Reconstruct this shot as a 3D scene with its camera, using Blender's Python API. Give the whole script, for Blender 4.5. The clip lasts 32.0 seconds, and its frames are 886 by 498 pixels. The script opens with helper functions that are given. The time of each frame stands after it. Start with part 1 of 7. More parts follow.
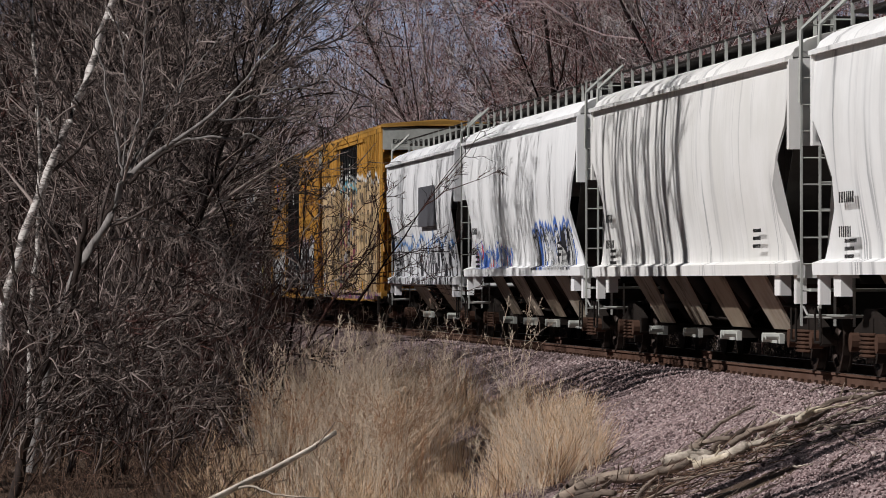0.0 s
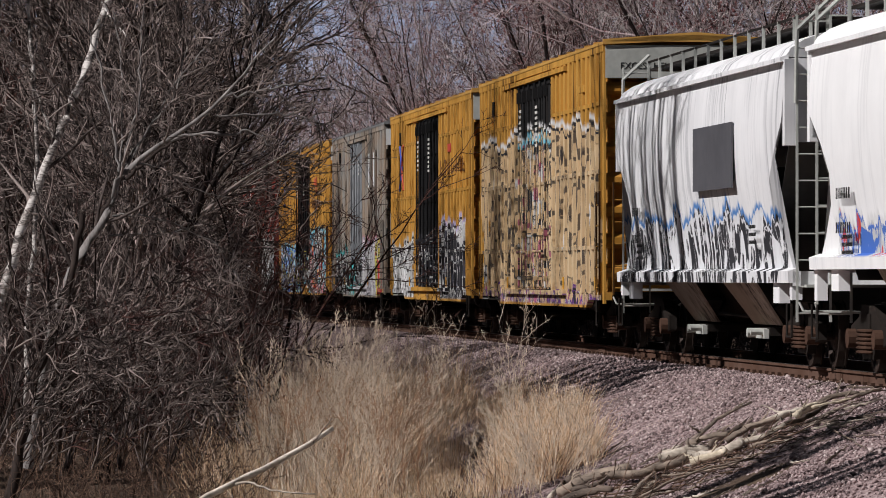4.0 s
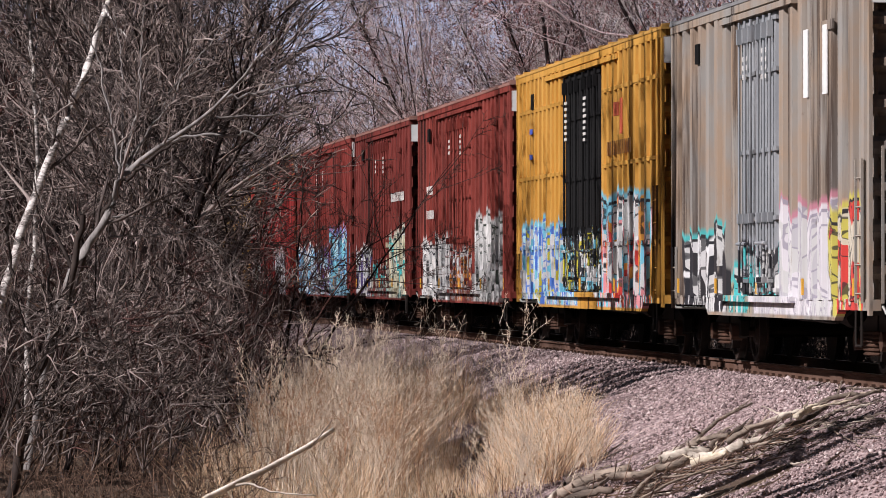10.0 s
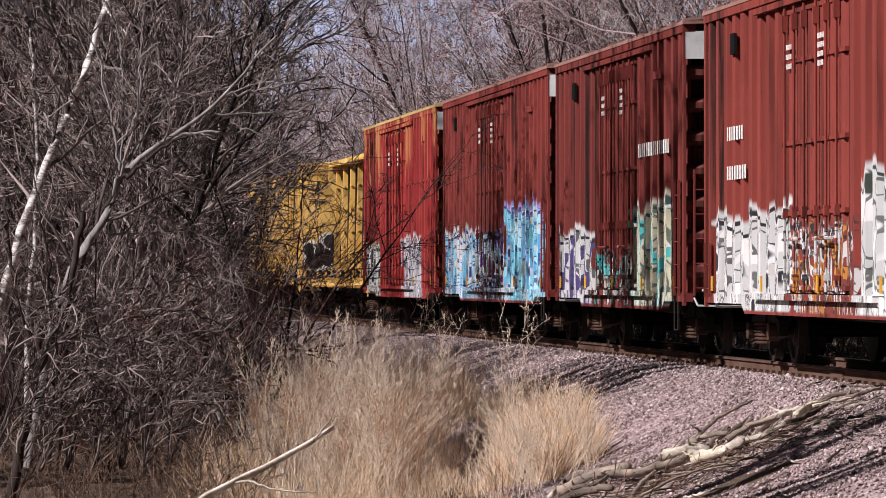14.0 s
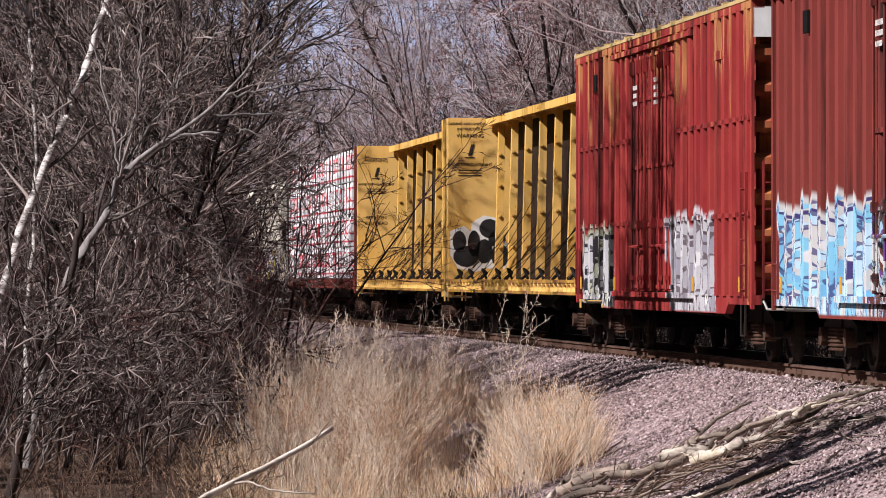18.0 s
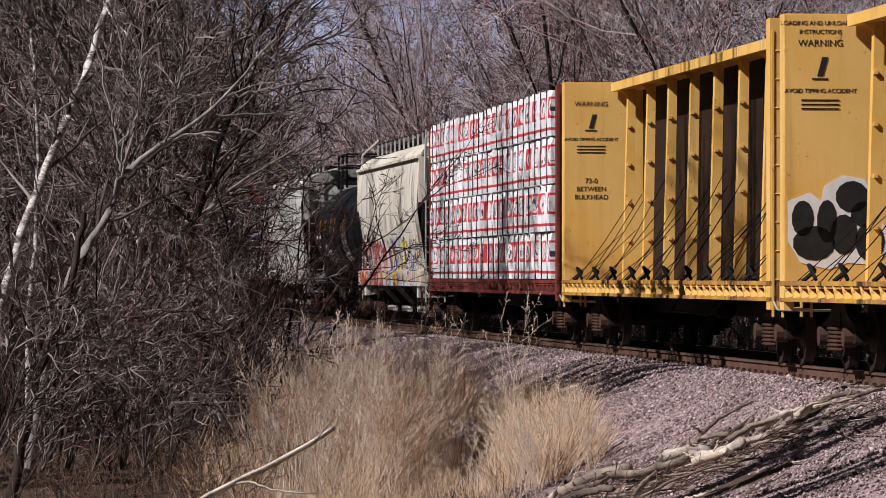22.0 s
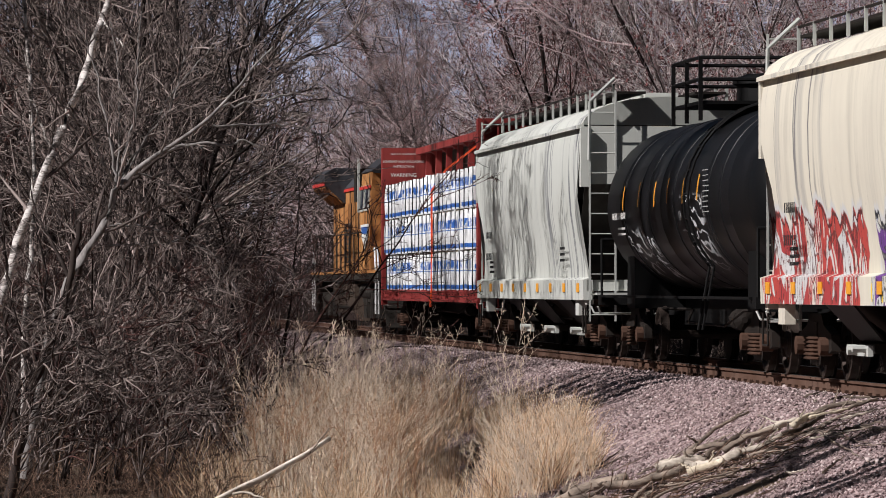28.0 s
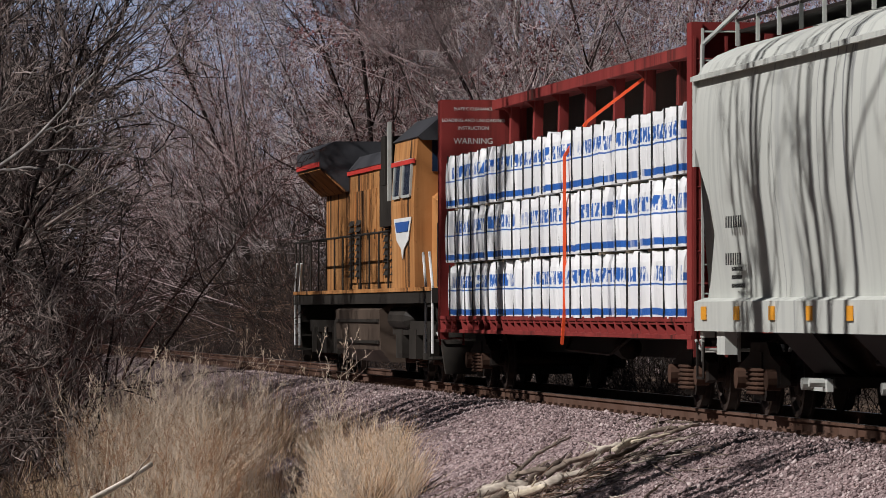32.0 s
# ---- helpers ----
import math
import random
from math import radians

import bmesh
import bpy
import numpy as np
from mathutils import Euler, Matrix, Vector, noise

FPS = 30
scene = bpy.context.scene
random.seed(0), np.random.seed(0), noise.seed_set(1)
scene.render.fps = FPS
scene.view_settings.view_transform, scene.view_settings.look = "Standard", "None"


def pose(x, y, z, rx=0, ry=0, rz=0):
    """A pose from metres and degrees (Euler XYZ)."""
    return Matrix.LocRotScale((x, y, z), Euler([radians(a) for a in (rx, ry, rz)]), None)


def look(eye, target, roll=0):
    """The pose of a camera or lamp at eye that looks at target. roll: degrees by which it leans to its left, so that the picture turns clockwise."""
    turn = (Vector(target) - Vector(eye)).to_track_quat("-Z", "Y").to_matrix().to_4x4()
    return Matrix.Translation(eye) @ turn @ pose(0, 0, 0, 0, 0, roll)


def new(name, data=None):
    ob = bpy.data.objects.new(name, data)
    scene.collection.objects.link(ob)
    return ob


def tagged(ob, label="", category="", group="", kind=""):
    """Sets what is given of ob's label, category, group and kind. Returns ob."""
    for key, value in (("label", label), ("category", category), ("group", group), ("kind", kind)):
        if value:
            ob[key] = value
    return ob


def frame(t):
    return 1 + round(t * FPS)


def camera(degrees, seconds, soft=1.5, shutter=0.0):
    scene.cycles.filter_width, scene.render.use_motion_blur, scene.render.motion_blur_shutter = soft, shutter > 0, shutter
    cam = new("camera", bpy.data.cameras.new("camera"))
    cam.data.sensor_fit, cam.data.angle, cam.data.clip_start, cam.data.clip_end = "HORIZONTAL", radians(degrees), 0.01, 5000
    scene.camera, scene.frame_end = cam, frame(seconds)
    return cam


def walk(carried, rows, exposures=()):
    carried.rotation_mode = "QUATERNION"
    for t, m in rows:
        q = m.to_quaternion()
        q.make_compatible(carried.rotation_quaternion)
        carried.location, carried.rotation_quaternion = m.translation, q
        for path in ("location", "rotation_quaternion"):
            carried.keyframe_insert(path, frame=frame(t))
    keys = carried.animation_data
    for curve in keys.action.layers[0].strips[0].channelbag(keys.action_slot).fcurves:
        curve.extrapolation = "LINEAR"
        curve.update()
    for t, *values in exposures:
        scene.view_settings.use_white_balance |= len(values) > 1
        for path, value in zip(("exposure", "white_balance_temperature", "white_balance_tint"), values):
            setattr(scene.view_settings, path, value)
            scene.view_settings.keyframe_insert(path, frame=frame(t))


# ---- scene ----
# The camera stands on one spot beside the line; its turns are (seconds, drift right, drift down) in 1/8622 rad.
cam = camera(10.391, 32.0, soft=0.7, shutter=0.1)
FOCAL, EYE_Z, TILT = 8622.0, 1.262, 47.3
PATH = [
    (0, 4.6, 9.2), (0.5, 4.6, 9.2), (1, 4.6, 9.2), (1.5, 3.1, 10.7), (2, 3.1, 7.7), (2.5, 1.5, 7.7), (3, 1.5, 6.1), 
    (3.5, 0, 3.1), (5.5, -1.5, 1.5), (6, -1.5, 1.5), (6.5, -1.6, 1.5), (7, -1.5, 1.5), (7.5, 0, -1.5), (8, 0, -4.6), 
    (8.5, -1.5, -4.6), (9, 0, 0), (9.5, 0, 3.1), (10, 0, 4.6), (10.5, 0, 3.1), (11, -1.5, 4.6), (11.5, -1.5, 3.1), 
    (12, -1.5, 0), (12.5, -3.1, 0), (13, -3.1, -1.5), (13.5, -1.5, 1.5), (14, 0, 0), (14.5, 0, -1.6), (16.5, 0, 0), 
    (17, 0, 0), (17.5, -1.5, 0), (18, -1.5, 1.5), (18.5, -1.5, 1.5), (19, 0, 3.1), (19.5, 0, 3.1), (20, 0, 1.5), 
    (20.5, 1.5, 3.1), (21, 1.5, 0), (21.5, 1.5, 0), (22, 1.5, 1.5), (22.5, 3.1, 1.5), (23, 3, 0), (23.5, 1.5, 1.5), 
    (24, 1.5, 1.5), (24.5, 1.5, 4.6), (25, 0, 6.1), (25.5, -1.5, 6.1), (27.5, -4.6, 15.3), (28, -6.1, 19.9), 
    (28.5, -9.2, 21.4), (29, -10.7, 21.4), (29.5, -13.8, 24.5), (29.8, -17, 28), (29.9, -25, 30), (30, -45.9, 32.1), 
    (30.1, -121, 35.8), (30.2, -175, 39.5), (30.3, -217, 43.1), (30.4, -252, 46.8), (30.5, -266.4, 50.5), 
    (31, -280.2, 53.6), (31.5, -310.8, 56.7), (32, -320.1, 64.4), 
]

walk(cam, [(t, pose(0, 0, EYE_Z, 90 + math.degrees(math.atan((TILT + dy) / FOCAL)), 0, math.degrees(math.atan(dx / FOCAL))))
           for t, dx, dy in PATH], exposures=[
    (0, -0.26, 6100, 11), (3, -0.24, 6100, 11), (5.5, 0.21, 6100, 16), (7, 0.31, 6100, 17), (9, 0.46, 6100, 17), (13, 0.51, 6100, 17), (18, 0.58, 6100, 17),
    (19.5, 0.42, 6100, 17), (22, 0.18, 6100, 17), (25, -0.06, 6100, 13), (28, 0.26, 6100, 13), (29.5, 0.32, 6100, 13), (31, -0.12, 6100, 11), (32, -0.12, 6100, 11)])

# ---- world, sun ----
SUN_EL, SUN_AZ = 42.0, 60.0          # sunlight falls across the line from the left
world = bpy.data.worlds.new("sky")
scene.world = world
world.use_nodes = True
wn = world.node_tree
sky = wn.nodes.new("ShaderNodeTexSky")
sky.sky_type, sky.sun_disc = "NISHITA", False
sky.sun_elevation, sky.sun_rotation = radians(SUN_EL), radians(180 + SUN_AZ)
sky.air_density, sky.dust_density, sky.ozone_density = 1.0, 0.8, 1.5
wn.links.new(sky.outputs[0], wn.nodes["Background"].inputs[0])
wn.nodes["Background"].inputs[1].default_value = 0.011
sun_data = bpy.data.lights.new("sun", "SUN")
sun_data.energy, sun_data.angle, sun_data.color = 5.0, radians(0.53), (1.0, 0.94, 0.87)
sun = new("sun", sun_data)
sun.matrix_world = look((0, 0, 0), (math.sin(radians(SUN_AZ)) * math.cos(radians(SUN_EL)),
                                    math.cos(radians(SUN_AZ)) * math.cos(radians(SUN_EL)), -math.sin(radians(SUN_EL))))

# ---- the line: a track that bends very gently; s runs with the train, side is towards the camera ----
X0, Y0, HEAD, K0, K1 = 0.0646, 126.215, 0.10405, -1.0796e-4, 3.17e-6
DS = 0.5
S_GRID = np.arange(-420.0, 420.01, DS)
_sc = np.clip(S_GRID, -230, 130)
_head = HEAD + K0 * _sc + K1 * _sc ** 2 / 2
_i0 = int(round(420 / DS))
_cx = np.concatenate([[0], np.cumsum((np.sin(_head)[1:] + np.sin(_head)[:-1]) / 2 * DS)])
_cy = np.concatenate([[0], np.cumsum(-(np.cos(_head)[1:] + np.cos(_head)[:-1]) / 2 * DS)])
_cx, _cy = _cx - _cx[_i0] + X0, _cy - _cy[_i0] + Y0


def on_line(s, side=0.0):
    """World x, y and heading at s along the line, side metres towards the camera (arrays work too)."""
    h = np.interp(s, S_GRID, _head)
    return np.interp(s, S_GRID, _cx) - np.cos(h) * side, np.interp(s, S_GRID, _cy) - np.sin(h) * side, h


def travelled(t):
    u = t - 16.0
    return 11.0902 * u + 0.0060156 * u * u / 2 - 0.0013174 * u ** 3 / 6


def car_pose(s, half):
    """A vehicle's pose from its two pivots, half a wheelbase each side of s; local x runs with the train."""
    ax, ay, _ = on_line(s - half)
    bx, by, _ = on_line(s + half)
    return pose((ax + bx) / 2, (ay + by) / 2, 0, 0, 0, math.degrees(math.atan2(by - ay, bx - ax)))


# ---- small tools ----
class Geo:
    """Collects faces for one mesh."""

    def __init__(self):
        self.v, self.f, self.m = [], [], None

    def add(self, verts, faces):
        n = len(self.v)
        self.v += [tuple(p) for p in verts]
        self.f += [tuple(i + n for i in f) for f in faces]
        return self

    def box(self, x0, x1, y0, y1, z0, z1):
        v = [(x, y, z) for x in (x0, x1) for y in (y0, y1) for z in (z0, z1)]
        return self.add(v, [(0, 1, 3, 2), (4, 6, 7, 5), (0, 4, 5, 1), (2, 3, 7, 6), (0, 2, 6, 4), (1, 5, 7, 3)])

    def loft(self, rings, closed=True, caps=True):
        """Joins rings of equal length, one after the other."""
        n = len(rings[0])
        v = [p for r in rings for p in r]
        f = []
        for k in range(len(rings) - 1):
            for i in range(n if closed else n - 1):
                j = (i + 1) % n
                f.append((k * n + i, k * n + j, (k + 1) * n + j, (k + 1) * n + i))
        if caps and closed:
            f.append(tuple(range(n))[::-1])
            f.append(tuple(range((len(rings) - 1) * n, len(rings) * n)))
        return self.add(v, f)

    def along_x(self, prof, x0, x1, closed=True):
        """Extrudes a (y, z) outline along x."""
        return self.loft([[(x0, y, z) for y, z in prof], [(x1, y, z) for y, z in prof]], closed, closed)

    def along_y(self, prof, y0, y1):
        return self.loft([[(x, y0, z) for x, z in prof], [(x, y1, z) for x, z in prof]])

    def rod(self, p, q, r, n=6, r2=None):
        p, q = Vector(p), Vector(q)
        d = (q - p).normalized()
        a = d.orthogonal().normalized()
        b = d.cross(a)
        rings = []
        for c, rr in ((p, r), (q, r if r2 is None else r2)):
            rings.append([tuple(c + (a * math.cos(2 * math.pi * i / n) + b * math.sin(2 * math.pi * i / n)) * rr) for i in range(n)])
        return self.loft(rings)

    def pipe(self, pts, r, n=6):
        for p, q in zip(pts, pts[1:]):
            self.rod(p, q, r, n)
        return self

    def turned(self, c, axis, prof, n=16):
        """A body of revolution about an axis through c; prof is (along, radius)."""
        d = Vector(axis).normalized()
        a = d.orthogonal().normalized()
        b = d.cross(a)
        c = Vector(c)
        return self.loft([[tuple(c + d * t + (a * math.cos(2 * math.pi * i / n) + b * math.sin(2 * math.pi * i / n)) * r) for i in range(n)]
                          for t, r in prof])

    def mesh(self, name, smooth=False):
        me = bpy.data.meshes.new(name)
        me.from_pydata(self.v, [], self.f)
        if smooth:
            me.shade_smooth()
        bm = bmesh.new()
        bm.from_mesh(me)
        bmesh.ops.recalc_face_normals(bm, faces=bm.faces)
        bm.to_mesh(me)
        bm.free()
        return me


def part(name, geo, material, parent, label="", smooth=False, kind="", at=None):
    """One mesh object under a thing, under a part, or at top level (parent None)."""
    me = geo.mesh(name, smooth) if isinstance(geo, Geo) else geo
    if material is not None and not me.materials:
        me.materials.append(material)
    ob = new(name, me)
    if parent is not None:
        ob.parent = parent
    if at is not None:
        ob.matrix_basis = at
    return tagged(ob, label=label, kind=kind)


def raw_mesh(name, verts, quads, material):
    """A big mesh from arrays of corners and quads (or triangles)."""
    me = bpy.data.meshes.new(name)
    verts, quads = np.asarray(verts, np.float32), np.asarray(quads, np.int32)
    k = quads.shape[1]
    me.vertices.add(len(verts))
    me.vertices.foreach_set("co", verts.ravel())
    me.loops.add(quads.size)
    me.loops.foreach_set("vertex_index", quads.ravel())
    me.polygons.add(len(quads))
    me.polygons.foreach_set("loop_start", np.arange(0, quads.size, k, dtype=np.int32))
    me.update(calc_edges=True)
    me.materials.append(material)
    return me


class Nodes:
    """A node material under construction."""

    def __init__(self, name, rough=0.6, metal=0.0, spec=0.5):
        self.mat = bpy.data.materials.new(name)
        self.mat.use_nodes = True
        self.t = self.mat.node_tree
        self.b = self.t.nodes["Principled BSDF"]
        self.b.inputs["Roughness"].default_value = rough
        self.b.inputs["Metallic"].default_value = metal
        self.b.inputs["Specular IOR Level"].default_value = spec
        self.co = self.t.nodes.new("ShaderNodeTexCoord").outputs["Object"]
        self._xyz = None

    def put(self, sock, v):
        if isinstance(v, bpy.types.NodeSocket):
            self.t.links.new(v, sock)
        elif isinstance(v, tuple) and len(v) == 3 and sock.type == "RGBA":
            sock.default_value = (*v, 1)
        else:
            sock.default_value = v

    def math(self, op, a, b=0.0, c=None, clamp=False):
        n = self.t.nodes.new("ShaderNodeMath")
        n.operation, n.use_clamp = op, clamp
        self.put(n.inputs[0], a)
        self.put(n.inputs[1], b)
        if c is not None:
            self.put(n.inputs[2], c)
        return n.outputs[0]

    def xyz(self):
        if self._xyz is None:
            n = self.t.nodes.new("ShaderNodeSeparateXYZ")
            self.t.links.new(self.co, n.inputs[0])
            self._xyz = n.outputs
        return self._xyz

    def mapped(self, scale, loc=(0, 0, 0), co=None):
        n = self.t.nodes.new("ShaderNodeMapping")
        self.t.links.new(co or self.co, n.inputs[0])
        n.inputs["Location"].default_value = loc
        n.inputs["Scale"].default_value = scale
        return n.outputs[0]

    def noise(self, scale, co=None, detail=4.0, rough=0.55, dist=0.0, color=False):
        n = self.t.nodes.new("ShaderNodeTexNoise")
        self.t.links.new(co or self.co, n.inputs["Vector"])
        n.inputs["Scale"].default_value, n.inputs["Detail"].default_value = scale, detail
        n.inputs["Roughness"].default_value, n.inputs["Distortion"].default_value = rough, dist
        return n.outputs["Color" if color else "Fac"]

    def cells(self, scale, co=None, feature="F1", rnd=1.0):
        n = self.t.nodes.new("ShaderNodeTexVoronoi")
        n.feature = feature
        self.t.links.new(co or self.co, n.inputs["Vector"])
        n.inputs["Scale"].default_value, n.inputs["Randomness"].default_value = scale, rnd
        return n

    def ramp(self, fac, stops, constant=False):
        n = self.t.nodes.new("ShaderNodeValToRGB")
        if constant:
            n.color_ramp.interpolation = "CONSTANT"
        e = n.color_ramp.elements
        while len(e) < len(stops):
            e.new(0.5)
        for k, (p, c) in enumerate(stops):
            e[k].position = p
            e[k].color = (*c, 1) if isinstance(c, tuple) else (c, c, c, 1)
        self.put(n.inputs[0], fac)
        return n.outputs[0]

    def mix(self, fac, a, b, mode="MIX"):
        n = self.t.nodes.new("ShaderNodeMix")
        n.data_type, n.blend_type = "RGBA", mode
        self.put(n.inputs[0], fac)
        self.put(n.inputs[6], a)
        self.put(n.inputs[7], b)
        return n.outputs[2]

    def step(self, v, lo, hi):
        n = self.t.nodes.new("ShaderNodeMapRange")
        n.interpolation_type = "SMOOTHSTEP"
        self.put(n.inputs[0], v)
        n.inputs[1].default_value, n.inputs[2].default_value = lo, hi
        return n.outputs[0]

    def bump(self, height, strength=0.3, dist=0.02):
        n = self.t.nodes.new("ShaderNodeBump")
        n.inputs["Strength"].default_value, n.inputs["Distance"].default_value = strength, dist
        self.put(n.inputs["Height"], height)
        self.t.links.new(n.outputs[0], self.b.inputs["Normal"])

    def done(self, color, rough=None):
        self.put(self.b.inputs["Base Color"], color)
        if rough is not None:
            self.put(self.b.inputs["Roughness"], rough)
        return self.mat


# ---- materials ----
W_SPRAY = (0.66, 0.66, 0.66)


def plain(name, color, var=0.35, scale=6.0, rough=0.6, metal=0.0, bump=0.15):
    """A surface with blotches and grain round one colour."""
    n = Nodes(name, rough, metal, 0.2)
    big = n.noise(scale * 0.15, detail=3)
    small = n.noise(scale, detail=6)
    f = n.math("ADD", n.math("MULTIPLY", big, 0.6), n.math("MULTIPLY", small, 0.4))
    dark = tuple(c * (1 - var) for c in color)
    light = tuple(min(1, c * (1 + var)) for c in color)
    n.bump(small, bump, 0.01)
    return n.done(n.ramp(f, [(0.3, dark), (0.7, light)]))


def steel_paint(name, base, streak=(0.06, 0.04, 0.03), amount=0.5, fade=None, seed=0, tags=(), glossy=0.5, lines=0.0, rust=0.3, peel=None):
    """Weathered paint on rolling stock: fading, rain streaks, rust and sprayed tags.
    tags: (x0, x1, z0, z1, colours, letter size, seed, rim colour, outline colour, size of the spots)."""
    n = Nodes(name, glossy, 0.0, 0.12)
    fade = fade or tuple(min(1, c * 1.25 + 0.02) for c in base)
    off = (seed * 7.3, seed * 3.1, seed * 1.7)
    blot = n.noise(0.7, n.mapped((1, 1, 1), off), 5, 0.6)
    col = n.mix(n.step(blot, 0.35, 0.68), base, fade)
    run = n.noise(1.0, n.mapped((3.2, 3.2, 0.16), off), 6, 0.65)
    run2 = n.noise(1.0, n.mapped((0.55, 0.55, 0.05), off), 3, 0.6)
    soil = n.math("MULTIPLY", n.step(run, 0.46, 0.66), n.step(run2, 0.45, 0.63))
    col = n.mix(n.math("MULTIPLY", soil, amount * 2.0, clamp=True), col, streak)
    fine = n.noise(1.0, n.mapped((9.0, 9.0, 0.22), off), 4, 0.7)
    col = n.mix(n.math("MULTIPLY", n.math("MULTIPLY", n.step(fine, 0.52, 0.64), n.step(run2, 0.47, 0.62)), amount * 1.1, clamp=True), col, streak)
    if lines:
        grp = n.step(n.noise(0.22, n.mapped((1, 0, 0), off), 2), 0.50, 0.60)
        ln = n.noise(1.0, n.mapped((1.3, 0.0, 0.06), off), 3, 0.55, 0.4)
        wide = n.math("MULTIPLY", n.step(ln, 0.54, 0.70), grp)
        col = n.mix(n.math("MULTIPLY", wide, lines * 0.55, clamp=True), col, (0.20, 0.205, 0.22))
        wire = n.math("ABSOLUTE", n.math("SUBTRACT", n.noise(1.0, n.mapped((1.1, 0.0, 0.07), (off[0] + 4, 0, off[2])), 3, 0.5, 0.5), 0.5))
        some = n.step(n.noise(0.6, n.mapped((1, 0, 0.3), (off[0] + 2, 0, 1)), 2), 0.42, 0.58)
        col = n.mix(n.math("MULTIPLY", n.math("MULTIPLY", n.step(wire, 0.03, 0.006), n.math("MULTIPLY", some, n.math("ADD", n.math("MULTIPLY", grp, 0.75), 0.25))), lines, clamp=True), col, (0.06, 0.06, 0.085))
    if peel:
        zz = n.xyz()[2]
        pl = n.noise(1.0, n.mapped((2.6, 2.6, 0.30), (off[0] + 1, 0, 3)), 4, 0.6)
        high = n.math("MULTIPLY", n.step(zz, 3.0, 5.0), 0.15)
        col = n.mix(n.math("MULTIPLY", n.step(n.math("ADD", pl, high), 0.645, 0.72), 0.85), col, peel)
    spots = n.noise(9.0, n.mapped((1, 1, 0.55), off), 5, 0.7)
    col = n.mix(n.math("MULTIPLY", n.step(spots, 0.62, 0.74), rust), col, (0.10, 0.045, 0.02))
    x, y, z = n.xyz()
    near = n.step(n.math("MULTIPLY", y, -1.0), 0.9, 1.0)
    for x0, x1, z0, z1, cols, size, sd, rim_col, dark, holes in tags:
        o = (sd * 5.7 + 0.3, 0.0, sd * 2.9)
        k = len(cols)
        band = n.noise(1.0, n.mapped((0.75 / size, 0, 0.22 / size), o), 1, 0.5, 0.3)
        paint = n.ramp(n.math("FRACT", n.math("MULTIPLY", band, 5.3)), [(i / k, c) for i, c in enumerate(cols)], True)
        warp = n.noise(0.8, n.mapped((1, 0, 1), o), 3, 0.5, color=True)
        vor = n.cells(1.0, n.mix(0.3, n.mapped((0.8 / size, 0, 1.1 / size), o), warp, "ADD"))
        other = n.ramp(n.math("FRACT", n.math("MULTIPLY", vor.outputs["Color"], 3.7)), [(i / k, c) for i, c in enumerate(cols[::-1])], True)
        fld = n.noise(1.0, n.mapped((0.9 / size, 0, 0.7 / size), o), 2, 0.5, 0.6)
        paint = n.mix(n.step(fld, 0.515, 0.525), paint, other)
        paint = n.mix(n.math("MULTIPLY", n.step(n.math("ABSOLUTE", n.math("SUBTRACT", fld, 0.52)), 0.010, 0.006), 0.8), paint, dark)
        spot = n.cells(1.0, n.mix(0.25, n.mapped((0.95 / size, 0, 0.95 / size), o), warp, "ADD"), rnd=0.75).outputs["Distance"]
        some = n.step(n.noise(1.0, n.mapped((0.5 / size, 0, 0.5 / size), (o[0] + 9, 0, o[2])), 1), 0.42, 0.46)
        paint = n.mix(n.math("MULTIPLY", n.step(spot, holes + 0.10, holes + 0.07), some), paint, W_SPRAY)
        paint = n.mix(n.math("MULTIPLY", n.step(spot, holes + 0.02, holes - 0.01), some), paint, dark)
        stroke = n.noise(1.0, n.mapped((1.7 / size, 0, 0.8 / size), (o[0] + 3, 0, o[2])), 2, 0.5, 1.2)
        paint = n.mix(n.math("MULTIPLY", n.step(n.math("ABSOLUTE", n.math("SUBTRACT", stroke, 0.5)), 0.022, 0.014), 0.85), paint, dark)
        jag = n.noise(1.0, n.mapped((1.3 / size, 0, 0.0), o), 2, 0.6)
        fine_jag = n.noise(1.0, n.mapped((5.0, 0, 0.25), o), 3, 0.6)
        ex = n.math("ADD", n.math("MULTIPLY", n.math("SUBTRACT", jag, 0.5), 1.1), n.math("MULTIPLY", n.math("SUBTRACT", fine_jag, 0.5), 0.13))
        left = n.math("SUBTRACT", n.math("ADD", z1 - 0.1, ex), z)
        paint = n.mix(n.step(left, 0.17, 0.12), paint, rim_col)
        paint = n.mix(n.step(n.math("ABSOLUTE", n.math("SUBTRACT", n.math("ADD", left, n.math("MULTIPLY", fld, 0.5)), 0.46)), 0.035, 0.02), paint, dark)
        top = n.step(left, 0.0, 0.10)
        wob = n.math("MULTIPLY", n.math("SUBTRACT", n.noise(1.0, n.mapped((0, 0, 1.2), o), 2), 0.5), 1.2)
        side_a = n.step(n.math("SUBTRACT", n.math("ADD", x, wob), x0), 0.0, 0.06)
        side_b = n.step(n.math("SUBTRACT", x1, n.math("ADD", x, wob)), 0.0, 0.06)
        low = n.step(n.math("SUBTRACT", z, z0), 0.0, 0.04)
        m = n.math("MULTIPLY", n.math("MULTIPLY", top, low), n.math("MULTIPLY", side_a, side_b))
        thin = n.step(n.noise(1.0, n.mapped((5, 0, 0.9), o), 4, 0.7), 0.30, 0.38)
        col = n.mix(n.math("MULTIPLY", n.math("MULTIPLY", m, near), thin), col, paint)
